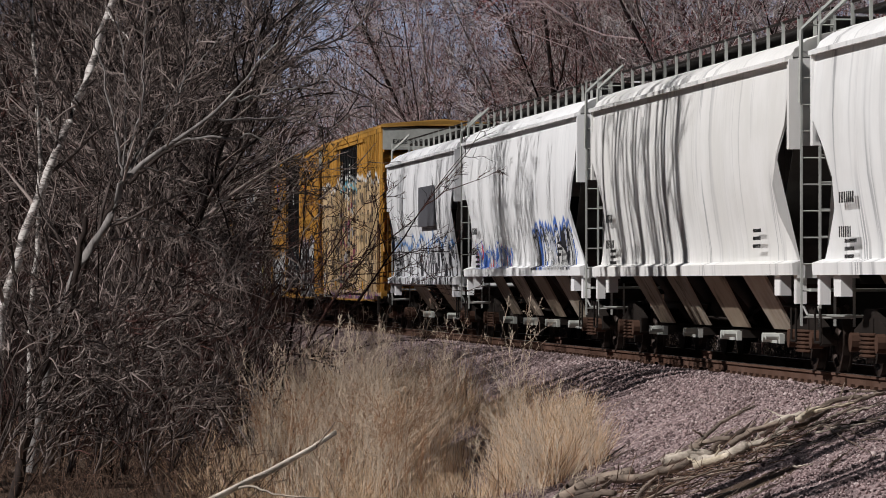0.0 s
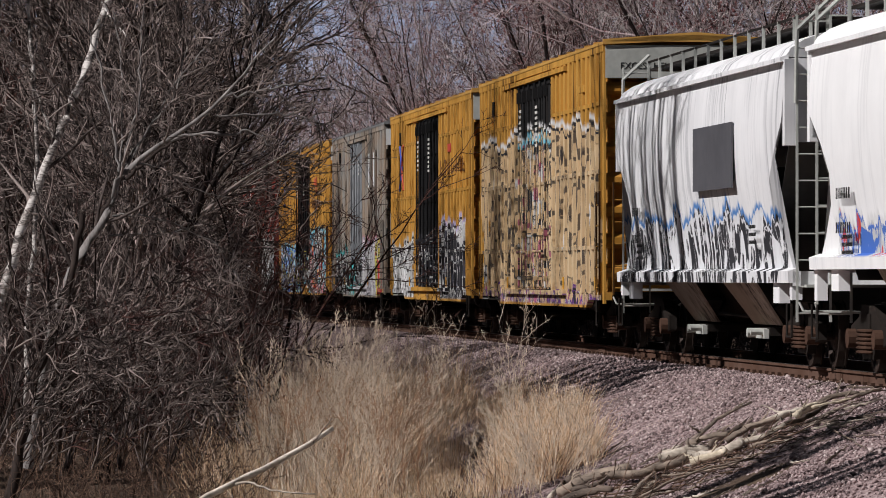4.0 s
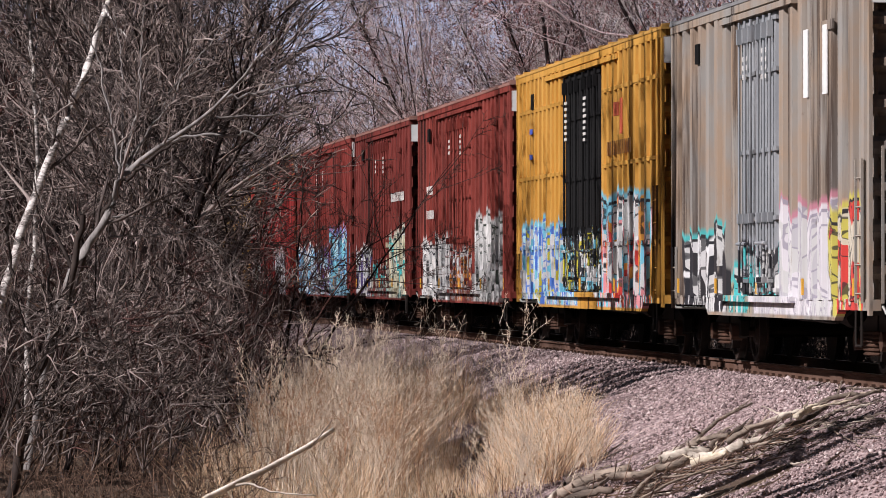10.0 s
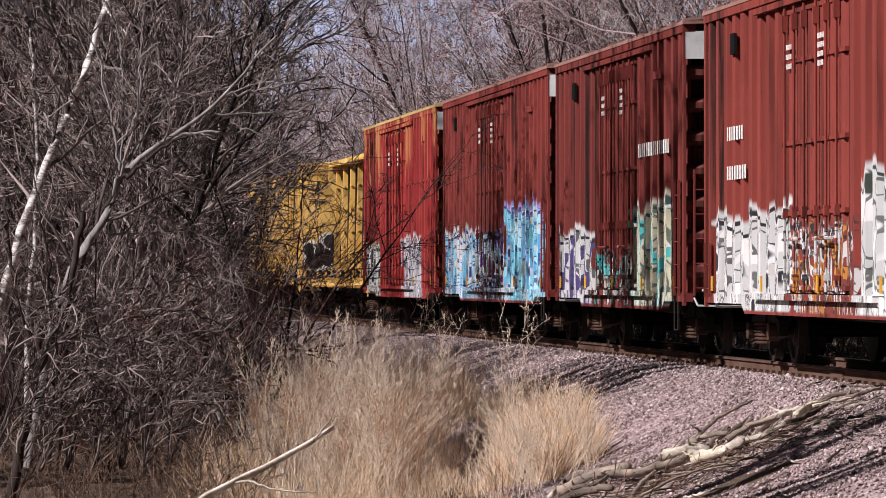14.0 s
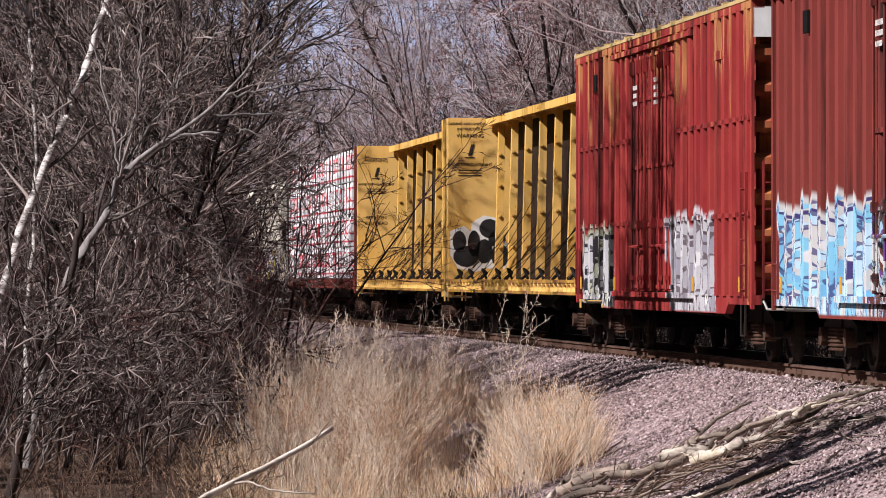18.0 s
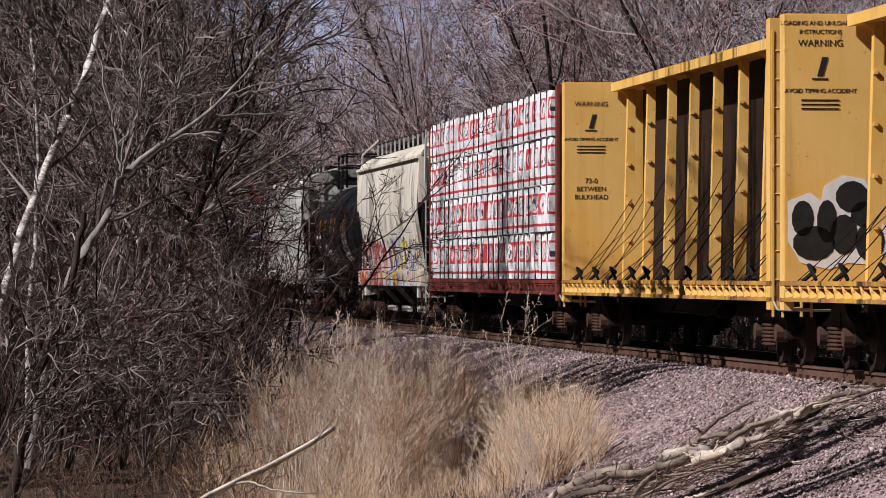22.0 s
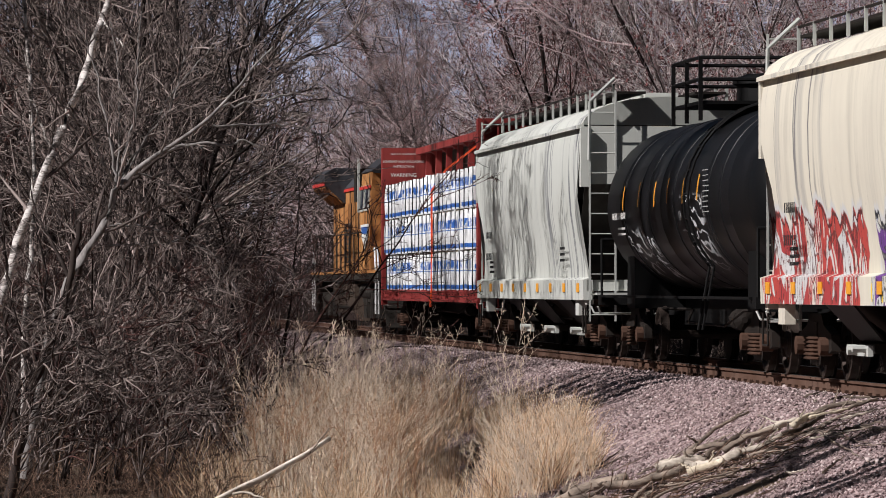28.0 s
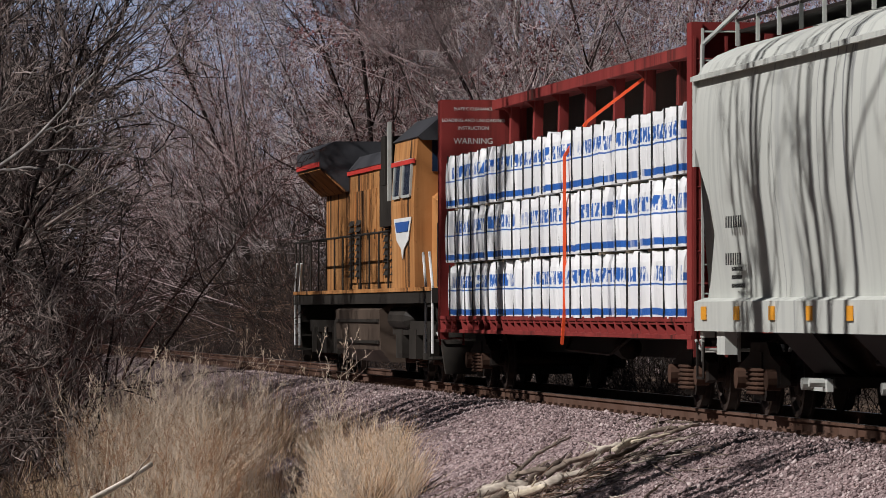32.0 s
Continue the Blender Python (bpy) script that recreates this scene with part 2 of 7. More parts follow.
    # thin film of road dirt over everything
    col = n.mix(n.math("MULTIPLY", n.step(run, 0.42, 0.72), amount * 0.35), col, streak)
    n.bump(n.math("ADD", n.noise(14, detail=4), n.math("MULTIPLY", blot, 2.0)), 0.12, 0.01)
    return n.done(col, n.math("ADD", glossy + 0.1, n.math("MULTIPLY", run, 0.3)))


BLACK = plain("black_iron", (0.004, 0.0038, 0.0038), 0.4, 9, 0.65)
GRIME = plain("grimy_brown_iron", (0.014, 0.0105, 0.0085), 0.5, 7, 0.75)
RUSTY = plain("rusty_steel", (0.055, 0.029, 0.019), 0.5, 8, 0.8)
TREAD = plain("polished_steel", (0.45, 0.44, 0.42), 0.2, 20, 0.28, 1.0, 0.03)
GREY_PAINT = plain("grey_paint", (0.42, 0.43, 0.40), 0.25, 8, 0.55)
WHITE_PAINT = plain("white_paint", (0.72, 0.72, 0.70), 0.15, 8, 0.5)
YELLOW_PAINT = plain("yellow_paint", (0.62, 0.33, 0.04), 0.25, 8, 0.5)
ORANGE_MARK = plain("orange_reflector", (0.75, 0.33, 0.03), 0.15, 20, 0.4)
LETTER_BLACK = plain("black_lettering", (0.02, 0.02, 0.02), 0.4, 30, 0.6)
LETTER_WHITE = plain("white_lettering", (0.7, 0.68, 0.64), 0.2, 30, 0.6)
WOOD_GREY = plain("weathered_wood", (0.33, 0.27, 0.2), 0.45, 14, 0.85, 0, 0.4)
TIE_WOOD = plain("creosoted_wood", (0.06, 0.045, 0.035), 0.45, 10, 0.9, 0, 0.5)


def bark_material(name, dark, light, scale, own=0.55, middle=0.25):
    """Bark whose stems differ: most near the middle tone, a few pale. own: how much a stem differs from its neighbour."""
    n = Nodes(name, 0.9, 0, 0.2)
    f = n.noise(scale, n.mapped((1, 1, 0.35)), 5, 0.65)
    isl = n.t.nodes.new("ShaderNodeNewGeometry").outputs["Random Per Island"]
    v = n.math("ADD", n.math("MULTIPLY", f, 1 - own), n.math("MULTIPLY", isl, own))
    n.bump(f, 0.4, 0.02)
    mid = tuple(d + (e - d) * middle for d, e in zip(dark, light))
    return n.done(n.ramp(v, [(0.25, dark), (0.52, mid), (0.80, light)]))


BARK_GREY = bark_material("grey_brown_bark", (0.035, 0.026, 0.023), (0.43, 0.355, 0.325), 9, 0.5, 0.33)
# Reddish twigs kept extra dark; shade between the stems is in the colour.
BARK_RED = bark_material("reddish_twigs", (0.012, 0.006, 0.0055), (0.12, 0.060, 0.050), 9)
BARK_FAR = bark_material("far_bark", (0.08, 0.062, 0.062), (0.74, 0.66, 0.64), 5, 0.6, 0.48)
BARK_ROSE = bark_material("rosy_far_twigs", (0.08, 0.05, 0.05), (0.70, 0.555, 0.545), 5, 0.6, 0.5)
BARK_THICKET = bark_material("thicket_bark", (0.012, 0.0075, 0.0065), (0.41, 0.33, 0.30), 9, 0.6, 0.20)
BARK_LOW = bark_material("bramble_stems", (0.03, 0.017, 0.012), (0.30, 0.195, 0.14), 9)
# Near-black tones: the shade inside the thicket is put into this bark.
BARK_SHADE = bark_material("thicket_shade_bark", (0.005, 0.0036, 0.0032), (0.04, 0.027, 0.023), 9)
BARK_PALE = bark_material("pale_bark", (0.045, 0.038, 0.036), (0.44, 0.41, 0.39), 11, 0.15, 0.4)
# Dark bark; it also carries the shade of deep and far brush.
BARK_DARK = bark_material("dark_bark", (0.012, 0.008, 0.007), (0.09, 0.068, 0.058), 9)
BUDS = bark_material("red_brown_buds", (0.05, 0.020, 0.020), (0.27, 0.115, 0.11), 5, 0.8, 0.4)


def birch_material():
    n = Nodes("white_birch_bark", 0.7)
    f = n.noise(3.0, n.mapped((1, 1, 2.2)), 5, 0.7)
    g = n.noise(22, n.mapped((1, 1, 3)), 4, 0.6)
    col = n.ramp(n.math("ADD", n.math("MULTIPLY", f, 0.7), n.math("MULTIPLY", g, 0.3)),
                 [(0.42, (0.04, 0.034, 0.03)), (0.47, (0.20, 0.17, 0.155)), (0.545, (0.58, 0.545, 0.51))])
    n.bump(g, 0.3, 0.02)
    return n.done(col)


BIRCH = birch_material()
# ---- ground ----
RNG = np.random.default_rng(7)


def ground_height(side, s=0.0):
    """Height of the ground, side metres from the line's middle (positive towards the camera)."""
    a, s = np.asarray(side, float), np.asarray(s, float)
    z = np.interp(a, [-60, -14, -7.5, -5.6, -2.0, -1.55, 1.55, 2.0, 5.6, 6.4, 8.2, 40, 90],
                  [-0.9, -1.1, -1.5, -1.35, -0.27, -0.19, -0.19, -0.27, -1.55, -1.7, -1.75, -1.6, -1.0])
    near = np.clip((s - 82) / 26, 0, 1)
    near = near * near * (3 - 2 * near) * np.clip((a - 6.0) / 5.0, 0, 1)
    z = z * (1 - near) - 0.42 * near
    wob = 0.05 * np.sin(0.61 * s + 1.3 * a) + 0.04 * np.sin(1.7 * s - 0.9 * a)
    return z + wob * np.clip((np.abs(a) - 1.9) / 2.0, 0, 1)


def line_place(s, side, up=0.0):
    x, y, h = on_line(s, side)
    return float(x), float(y), float(ground_height(side, s)) + up


def soil_material():
    n = Nodes("leaf_littered_soil", 0.95, 0, 0.2)
    a = n.noise(0.6, detail=6)
    b = n.noise(14, detail=8, rough=0.7)
    f = n.math("ADD", n.math("MULTIPLY", a, 0.5), n.math("MULTIPLY", b, 0.5))
    n.bump(b, 0.8, 0.06)
    return n.done(n.ramp(f, [(0.3, (0.025, 0.017, 0.013)), (0.5, (0.085, 0.058, 0.042)), (0.72, (0.22, 0.155, 0.105))]))


def ballast_material(name, floor):
    n = Nodes(name, 0.9, 0, 0.25)
    isl = n.t.nodes.new("ShaderNodeNewGeometry").outputs["Random Per Island"]
    g = n.noise(30, detail=4)
    if floor:
        v = n.cells(17)
        isl = v.outputs["Color"]
        n.bump(v.outputs["Distance"], 0.9, 0.05)
    f = n.math("ADD", n.math("MULTIPLY", isl, 0.8), n.math("MULTIPLY", g, 0.2))
    col = n.ramp(f, [(0.05, (0.068, 0.05, 0.051)), (0.35, (0.215, 0.155, 0.153)), (0.7, (0.38, 0.285, 0.278)), (0.95, (0.60, 0.51, 0.49))])
    dirt = n.noise(0.35, detail=5)
    return n.done(n.mix(n.math("MULTIPLY", n.step(dirt, 0.5, 0.75), 0.5), col, (0.12, 0.085, 0.07)))


SOIL = soil_material()
BALLAST_FLOOR = ballast_material("crushed_stone_bed", True)
BALLAST_STONE = ballast_material("pink_granite_stones", False)


def sheet(name, s_vals, sides, material, lift=0.0, label="", category=""):
    ss, aa = np.meshgrid(s_vals, sides, indexing="ij")
    x, y, _ = on_line(ss, aa)
    z = ground_height(aa, ss) + lift
    n, m = ss.shape
    idx = np.arange(n * m).reshape(n, m)
    quads = np.stack([idx[:-1, :-1], idx[1:, :-1], idx[1:, 1:], idx[:-1, 1:]], -1).reshape(-1, 4)[:, ::-1]
    me = raw_mesh(name, np.stack([x, y, z], -1).reshape(-1, 3), quads, material)
    me.shade_smooth()
    return tagged(new(name, me), label=label, category=category, kind="structure")


def build_ground():
    far = [-3000, -1200, -400, -150, -80]
    sides = np.array(far + list(np.arange(-50, -8, 3)) + list(np.arange(-8, 14.1, 0.35)) + list(range(16, 60, 4)) + [90, 200, 600, 1500, 3000], float)
    s_vals = np.concatenate([np.linspace(-2600, -440, 12), np.arange(-419, 419, 3.0), np.linspace(440, 2600, 12)])
    ss, aa = np.meshgrid(s_vals, sides, indexing="ij")
    inner = np.clip(ss, -419, 419)
    x, y, h = on_line(inner, aa)
    x, y = x + np.sin(h) * (ss - inner), y - np.cos(h) * (ss - inner)
    z = ground_height(aa, ss) - 0.05
    n, m = ss.shape
    idx = np.arange(n * m).reshape(n, m)
    quads = np.stack([idx[:-1, :-1], idx[1:, :-1], idx[1:, 1:], idx[:-1, 1:]], -1).reshape(-1, 4)[:, ::-1]
    me = raw_mesh("ground", np.stack([x, y, z], -1).reshape(-1, 3), quads, SOIL)
    me.shade_smooth()
    tagged(new("ground", me), "brown soil with dead leaves and roots", "ground", kind="structure")
    bed = np.concatenate([np.arange(-6.0, -2.0, 0.5), np.arange(-2.0, 6.1, 0.2)])
    sheet("ballast_bed", np.arange(-300, 200, 1.0), bed, BALLAST_FLOOR, 0.0, "pinkish crushed stone bed sloping down from the rails", "track bed")


def build_backdrop():
    """Hazy distance and low sky, far beyond the woods."""
    n = Nodes("hazy_sky", 1.0)
    x, y, z = n.xyz()
    f = n.noise(0.012, n.mapped((1, 1, 2.5)), 4)
    col = n.ramp(n.math("ADD", n.step(z, 0.0, 110.0), n.math("MULTIPLY", n.math("SUBTRACT", f, 0.5), 0.3)), [(0.0, (0.44, 0.47, 0.56)), (1.0, (0.36, 0.42, 0.57))])
    n.put(n.b.inputs["Emission Color"], col)
    n.b.inputs["Emission Strength"].default_value = 1.0
    m = n.done((0.0, 0.0, 0.0))
    n.b.inputs["Specular IOR Level"].default_value = 0.0
    g = Geo()
    a = [(-330 + 66 * k, 1500 - 0.0011 * (-330 + 66 * k) ** 2) for k in range(11)]
    g.loft([[(px, py, z) for px, py in a] for z in (-10, 130)], closed=False, caps=False)
    tagged(part("backdrop", g, m, None), "pale hazy blue sky beyond the woods", "sky", kind="structure")


def stones(name, count, s_rng, side_rng, size, material, label):
    """Loose angular stones, joined."""
    r = RNG
    s = r.uniform(*s_rng, count)
    a = side_rng[0] + (side_rng[1] - side_rng[0]) * r.random(count) ** 1.1
    x, y, _ = on_line(s, a)
    z = ground_height(a, s)
    base = np.array([(1, 0, 0), (-0.6, 0.85, 0.1), (-0.7, -0.8, 0), (0.1, 0.2, 0.9), (0.15, -0.1, -0.8)], float)
    tri = np.array([(0, 1, 3), (1, 2, 3), (2, 0, 3), (1, 0, 4), (2, 1, 4), (0, 2, 4)])
    sz = size * r.lognormal(0, 0.35, count)
    p = base[None] * (sz[:, None, None] * r.uniform(0.7, 1.25, (count, 5, 3)))
    ang = r.uniform(0, 2 * math.pi, count)
    tl = r.normal(0, 0.5, count)
    c, sn = np.cos(ang)[:, None], np.sin(ang)[:, None]
    px, py = p[..., 0] * c - p[..., 1] * sn, p[..., 0] * sn + p[..., 1] * c
    ct, stt = np.cos(tl)[:, None], np.sin(tl)[:, None]
    py, pz = py * ct - p[..., 2] * stt, py * stt + p[..., 2] * ct
    v = np.stack([px + x[:, None], py + y[:, None], pz + (z + sz * 0.3)[:, None]], -1).reshape(-1, 3)
    f = (tri[None] + (np.arange(count) * 5)[:, None, None]).reshape(-1, 3)
    return tagged(new(name, raw_mesh(name, v, f, material)), label, "gravel", kind="stuff")


def swept(prof, s_vals, side, closed=True):
    """A (side, z) outline swept along the line."""
    rings = []
    for s in s_vals:
        ring = []
        for a, z in prof:
            x, y, _ = on_line(s, side + a)
            ring.append((float(x), float(y), z))
        rings.append(ring)
    return Geo().loft(rings, closed, closed)


def build_track():
    prof = [(-0.036, 0), (0.036, 0), (0.036, -0.035), (0.009, -0.05), (0.009, -0.15), (0.07, -0.172), (0.07, -0.185), (-0.07, -0.185), (-0.07, -0.172),
            (-0.009, -0.15), (-0.009, -0.05), (-0.036, -0.035)]
    rail_mat = steel_paint("rail_steel", (0.085, 0.045, 0.03), amount=0.2, rust=0.5, glossy=0.75)
    for side in (0.755, -0.755):
        rail = tagged(new("rail"), "rusty brown steel rail on wooden ties", "rail", "rails of the track", "structure")
        part("rail_body", swept(prof, np.arange(-300, 150, 4.0), side), rail_mat, rail)
        part("rail_head", swept([(-0.03, 0.001), (0.03, 0.001), (0.03, 0.004), (-0.03, 0.004)], np.arange(-300, 150, 4.0), side), TREAD, rail, "polished running surface")
        clip = Geo().box(-0.05, 0.05, -0.13, 0.13, -0.188, -0.165).box(-0.03, 0.03, 0.05, 0.10, -0.175, -0.13).box(-0.03, 0.03, -0.10, -0.05, -0.175, -0.13).mesh("tie_plate")
        clip.materials.append(RUSTY)
        for s in np.arange(2.0, 84.0, 0.55):
            x, y, h = on_line(s, side)
            ob = part("tie_plate", clip, None, rail)
            ob.matrix_basis = pose(float(x), float(y), 0, 0, 0, math.degrees(float(h)) - 90)
        for s in np.arange(12.0, 90.0, 11.9):
            ob = part("joint_bar", Geo().box(-0.45, 0.45, -0.03, 0.03, -0.15, -0.055), rail_mat, rail)
            x, y, h = on_line(s, side)
            ob.matrix_basis = pose(float(x), float(y), 0, 0, 0, math.degrees(float(h)) - 90)
    tie = Geo().box(-0.115, 0.115, -1.28, 1.28, -0.37, -0.178).mesh("railway_tie")
    tie.materials.append(TIE_WOOD)
    bed = tagged(new("track_ties"), "row of dark creosoted wooden ties set in ballast", "railway ties", kind="structure")
    for s in np.arange(2.0, 84.0, 0.55):
        x, y, h = on_line(s)
        part("tie", tie, None, bed, at=pose(float(x), float(y), 0, 0, 0, math.degrees(float(h)) - 90))
    g = Geo()
    for s in list(np.arange(-260.0, 2.0, 0.55)):
        x, y, h = (float(q) for q in on_line(s))
        m = pose(x, y, 0, 0, 0, math.degrees(h) - 90)
        b = Geo().box(-0.115, 0.115, -1.28, 1.28, -0.37, -0.2)
        g.add([m @ Vector(p) for p in b.v], b.f)
    part("far_ties", g, TIE_WOOD, bed, kind="stuff")


# ---- trees, brush and grass ----
def tubes(starts, dirs, lengths, radii, npts, r, bend=0.25, lift=0.0, taper=0.25):
    """Many wandering tapered branches at once: points (B, n, 3) and radii (B, n)."""
    b = len(starts)
    pts = np.zeros((b, npts, 3))
    pts[:, 0] = starts
    d = dirs / np.linalg.norm(dirs, axis=1, keepdims=True)
    step = (lengths / (npts - 1))[:, None]
    for k in range(1, npts):
        d = d + r.normal(0, bend, (b, 3)) / math.sqrt(npts)
        d[:, 2] += lift / npts
        d /= np.linalg.norm(d, axis=1, keepdims=True)
        pts[:, k] = pts[:, k - 1] + d * step
    rad = radii[:, None] * np.linspace(1, taper, npts)[None]
    return pts, rad


def tube_arrays(pts, rad, sides):
    b, n, _ = pts.shape
    t = np.gradient(pts, axis=1)
    t /= np.linalg.norm(t, axis=2, keepdims=True) + 1e-9
    ref = np.where(np.abs(t[..., 2:3]) > 0.9, np.array([1.0, 0, 0]), np.array([0, 0, 1.0]))
    u = np.cross(t, ref)
    u /= np.linalg.norm(u, axis=2, keepdims=True) + 1e-9
    w = np.cross(t, u)
    a = np.arange(sides) * 2 * math.pi / sides
    ring = u[:, :, None] * np.cos(a)[None, None, :, None] + w[:, :, None] * np.sin(a)[None, None, :, None]
    v = pts[:, :, None] + ring * rad[:, :, None, None]
    idx = np.arange(b * n * sides).reshape(b, n, sides)
    nx = np.roll(idx, -1, axis=2)
    q = np.stack([idx[:, :-1], nx[:, :-1], nx[:, 1:], idx[:, 1:]], -1).reshape(-1, 4)
    return v.reshape(-1, 3), q


def joined(name, sets, material):
    vs, qs, n = [], [], 0
    for v, q in sets:
        vs.append(v)
        qs.append(q + n)
        n += len(v)
    me = raw_mesh(name, np.concatenate(vs), np.concatenate(qs), material)
    me.shade_smooth()
    return me


def offshoots(pts, rad, per, r, lo=0.25, angle=0.8, len_ratio=0.5, parent_len=None, min_r=0.003, ratio=0.5):
    """Places and directions for branches that leave a set of branches."""
    b, n, _ = pts.shape
    k = b * per
    who = np.repeat(np.arange(b), per)
    f = r.uniform(lo, 0.97, k)
    pos = f * (n - 1)
    i = np.minimum(pos.astype(int), n - 2)
    fr = (pos - i)[:, None]
    p = pts[who, i] * (1 - fr) + pts[who, i + 1] * fr
    t = pts[who, i + 1] - pts[who, i]
    t /= np.linalg.norm(t, axis=1, keepdims=True) + 1e-9
    side = r.normal(0, 1, (k, 3))
    side -= (side * t).sum(1, keepdims=True) * t
    side /= np.linalg.norm(side, axis=1, keepdims=True) + 1e-9
    ang = r.normal(angle, 0.2, k)[:, None]
    d = t * np.cos(ang) + side * np.sin(ang)
    plen = np.linalg.norm(np.diff(pts, axis=1), axis=2).sum(1)[who]
    length = plen * len_ratio * (1.15 - 0.75 * f) * r.uniform(0.6, 1.25, k)
    rr = np.maximum((rad[who, i] * (1 - fr[:, 0]) + rad[who, i + 1] * fr[:, 0]) * ratio, min_r)
    return p, d, length, rr


def tree_meshes(name, seed, height, stems, bark, twig_mat, spread=0.25, radius=0.09, counts=(11, 7, 6), lift=0.35, ratios=(0.45, 0.5, 0.55),
                twig=0.004, angle=0.75, lo=0.22, row=0.0, bend=0.3, buds=0.0):
    """A leafless tree at the origin: the stem mesh, the limb mesh and the twig mesh."""
    r = np.random.default_rng(seed)
    st = np.zeros((stems, 3))
    st[:, :2] = r.normal(0, 0.12 if stems > 1 else 0.0, (stems, 2))
    if row:
        st[:, 0], st[:, 1] = r.normal(0, 0.25, stems), np.linspace(-row / 2, row / 2, stems)
    d = np.stack([r.normal(0, spread, stems), r.normal(0, spread, stems), np.ones(stems)], 1)
    h = height * r.uniform(0.75, 1.0, stems)
    p0, r0 = tubes(st, d, h, np.full(stems, radius) * r.uniform(0.7, 1.1, stems), 14, r, bend, 0.3, 0.12)
    p, dd, ln, rr = offshoots(p0, r0, counts[0], r, lo, angle, ratios[0], min_r=min(0.01, radius * 0.5), ratio=0.55)
    p1, r1 = tubes(p, dd, ln, rr, 8, r, 0.45, lift, 0.25)
    p, dd, ln, rr = offshoots(p1, r1, counts[1], r, 0.15, 0.7, ratios[1], min_r=min(0.006, radius * 0.4), ratio=0.55)
    p2, r2 = tubes(p, dd, ln, rr, 4, r, 0.5, lift, 0.35)
    p, dd, ln, rr = offshoots(p2, r2, counts[2], r, 0.1, 0.65, ratios[2], min_r=twig, ratio=0.6)
    p3, r3 = tubes(p, dd, ln, np.minimum(rr, twig * 1.6), 3, r, 0.4, lift, 0.5)
    crown = joined("crown", [tube_arrays(p1, r1, 5), tube_arrays(p2, r2, 3), tube_arrays(p3, r3, 3)], twig_mat)
    trunk = joined("trunk", [tube_arrays(p0, r0, 7)], bark)
    if not buds:
        return trunk, crown
    tips = np.concatenate([p3[:, 2], (p3[:, 1] + p3[:, 2]) / 2, p2[:, 3], p3[::2, 1]])
    k = len(tips)
    shape = np.array([(1, 0, -0.4), (-0.6, 0.8, -0.4), (-0.6, -0.8, -0.4), (0, 0, 1.3)])
    v = tips[:, None] + shape[None] * (buds * r.uniform(0.5, 1.3, k))[:, None, None]
    tri = np.array([(0, 1, 3), (1, 2, 3), (2, 0, 3), (0, 2, 1)])
    me = raw_mesh("bud_spray", v.reshape(-1, 3), (tri[None] + (np.arange(k) * 4)[:, None, None]).reshape(-1, 3), BUDS)
    return trunk, crown, me


def plant(name, meshes, m, label, category, group=""):
    t = tagged(new(name), label, category, group)
    t.matrix_basis = m
    for part_name, me in zip(("trunk", "crown", "bud_spray"), meshes):
        part(part_name, me, None, t, kind="stuff" if part_name == "bud_spray" else "")
    return t


def view_spot(px, depth):
    """Ground place that lies px to the right of the view's middle line at a depth from the camera."""
    x = px / FOCAL * depth
    s = np.interp(-depth, -_cy[::1], S_GRID)
    cx, cy, h = on_line(s)
    side = (float(cx) - x) * math.cos(float(h))
    return x, depth, float(ground_height(side, s)) - 0.05


def at_view(px, py, depth):
    """A place from its angle right of and below the view's level axis, at a depth."""
    return np.array([px / FOCAL * depth, depth, EYE_Z - py / FOCAL * depth])


def limbed_tree(name, limbs, depth, bark, twig_mat, seed, label, twig=0.005, counts=(9, 6, 5), ratios=(0.34, 0.5, 0.5)):
    """A tree whose few main limbs follow given bends; finer branches grow from them. limbs: (bends as (right, down), thick, thin)."""
    r = np.random.default_rng(seed)
    n = 22
    pts, rad = [], []
    for bends, thick, thin in limbs:
        q = np.array([at_view(a, b, depth) for a, b in bends])
        u = np.linspace(0, len(q) - 1, n)
        c = np.stack([np.interp(u, np.arange(len(q)), q[:, k]) for k in range(3)], 1)
        c[1:-1] = (c[:-2] + 2 * c[1:-1] + c[2:]) / 4
        c += r.normal(0, 0.014, c.shape)
        c[:, 1] += np.linspace(0, r.normal(0, 0.8), n)
        pts.append(c)
        rad.append(np.linspace(thick, thin, n))
    p0, r0 = np.array(pts), np.array(rad)
    base = p0[0, 0].copy()
    p0 = p0 - base
    p, dd, ln, rr = offshoots(p0, r0, counts[0], r, 0.15, 0.75, ratios[0], min_r=0.012, ratio=0.5)
    p1, r1 = tubes(p, dd, ln, rr, 7, r, 0.45, 0.25, 0.25)
    p, dd, ln, rr = offshoots(p1, r1, counts[1], r, 0.15, 0.7, ratios[1], min_r=0.007, ratio=0.55)
    p2, r2 = tubes(p, dd, ln, rr, 5, r, 0.5, 0.2, 0.35)
    p, dd, ln, rr = offshoots(p2, r2, counts[2], r, 0.1, 0.65, ratios[2], min_r=twig, ratio=0.6)
    p3, r3 = tubes(p, dd, ln, np.minimum(rr, twig * 1.6), 3, r, 0.4, 0.1, 0.5)
    meshes = (joined("trunk", [tube_arrays(p0, r0, 8)], bark),
              joined("crown", [tube_arrays(p1, r1, 5), tube_arrays(p2, r2, 3), tube_arrays(p3, r3, 3)], twig_mat))
    return plant(name, meshes, Matrix.Translation(base), label, "tree")


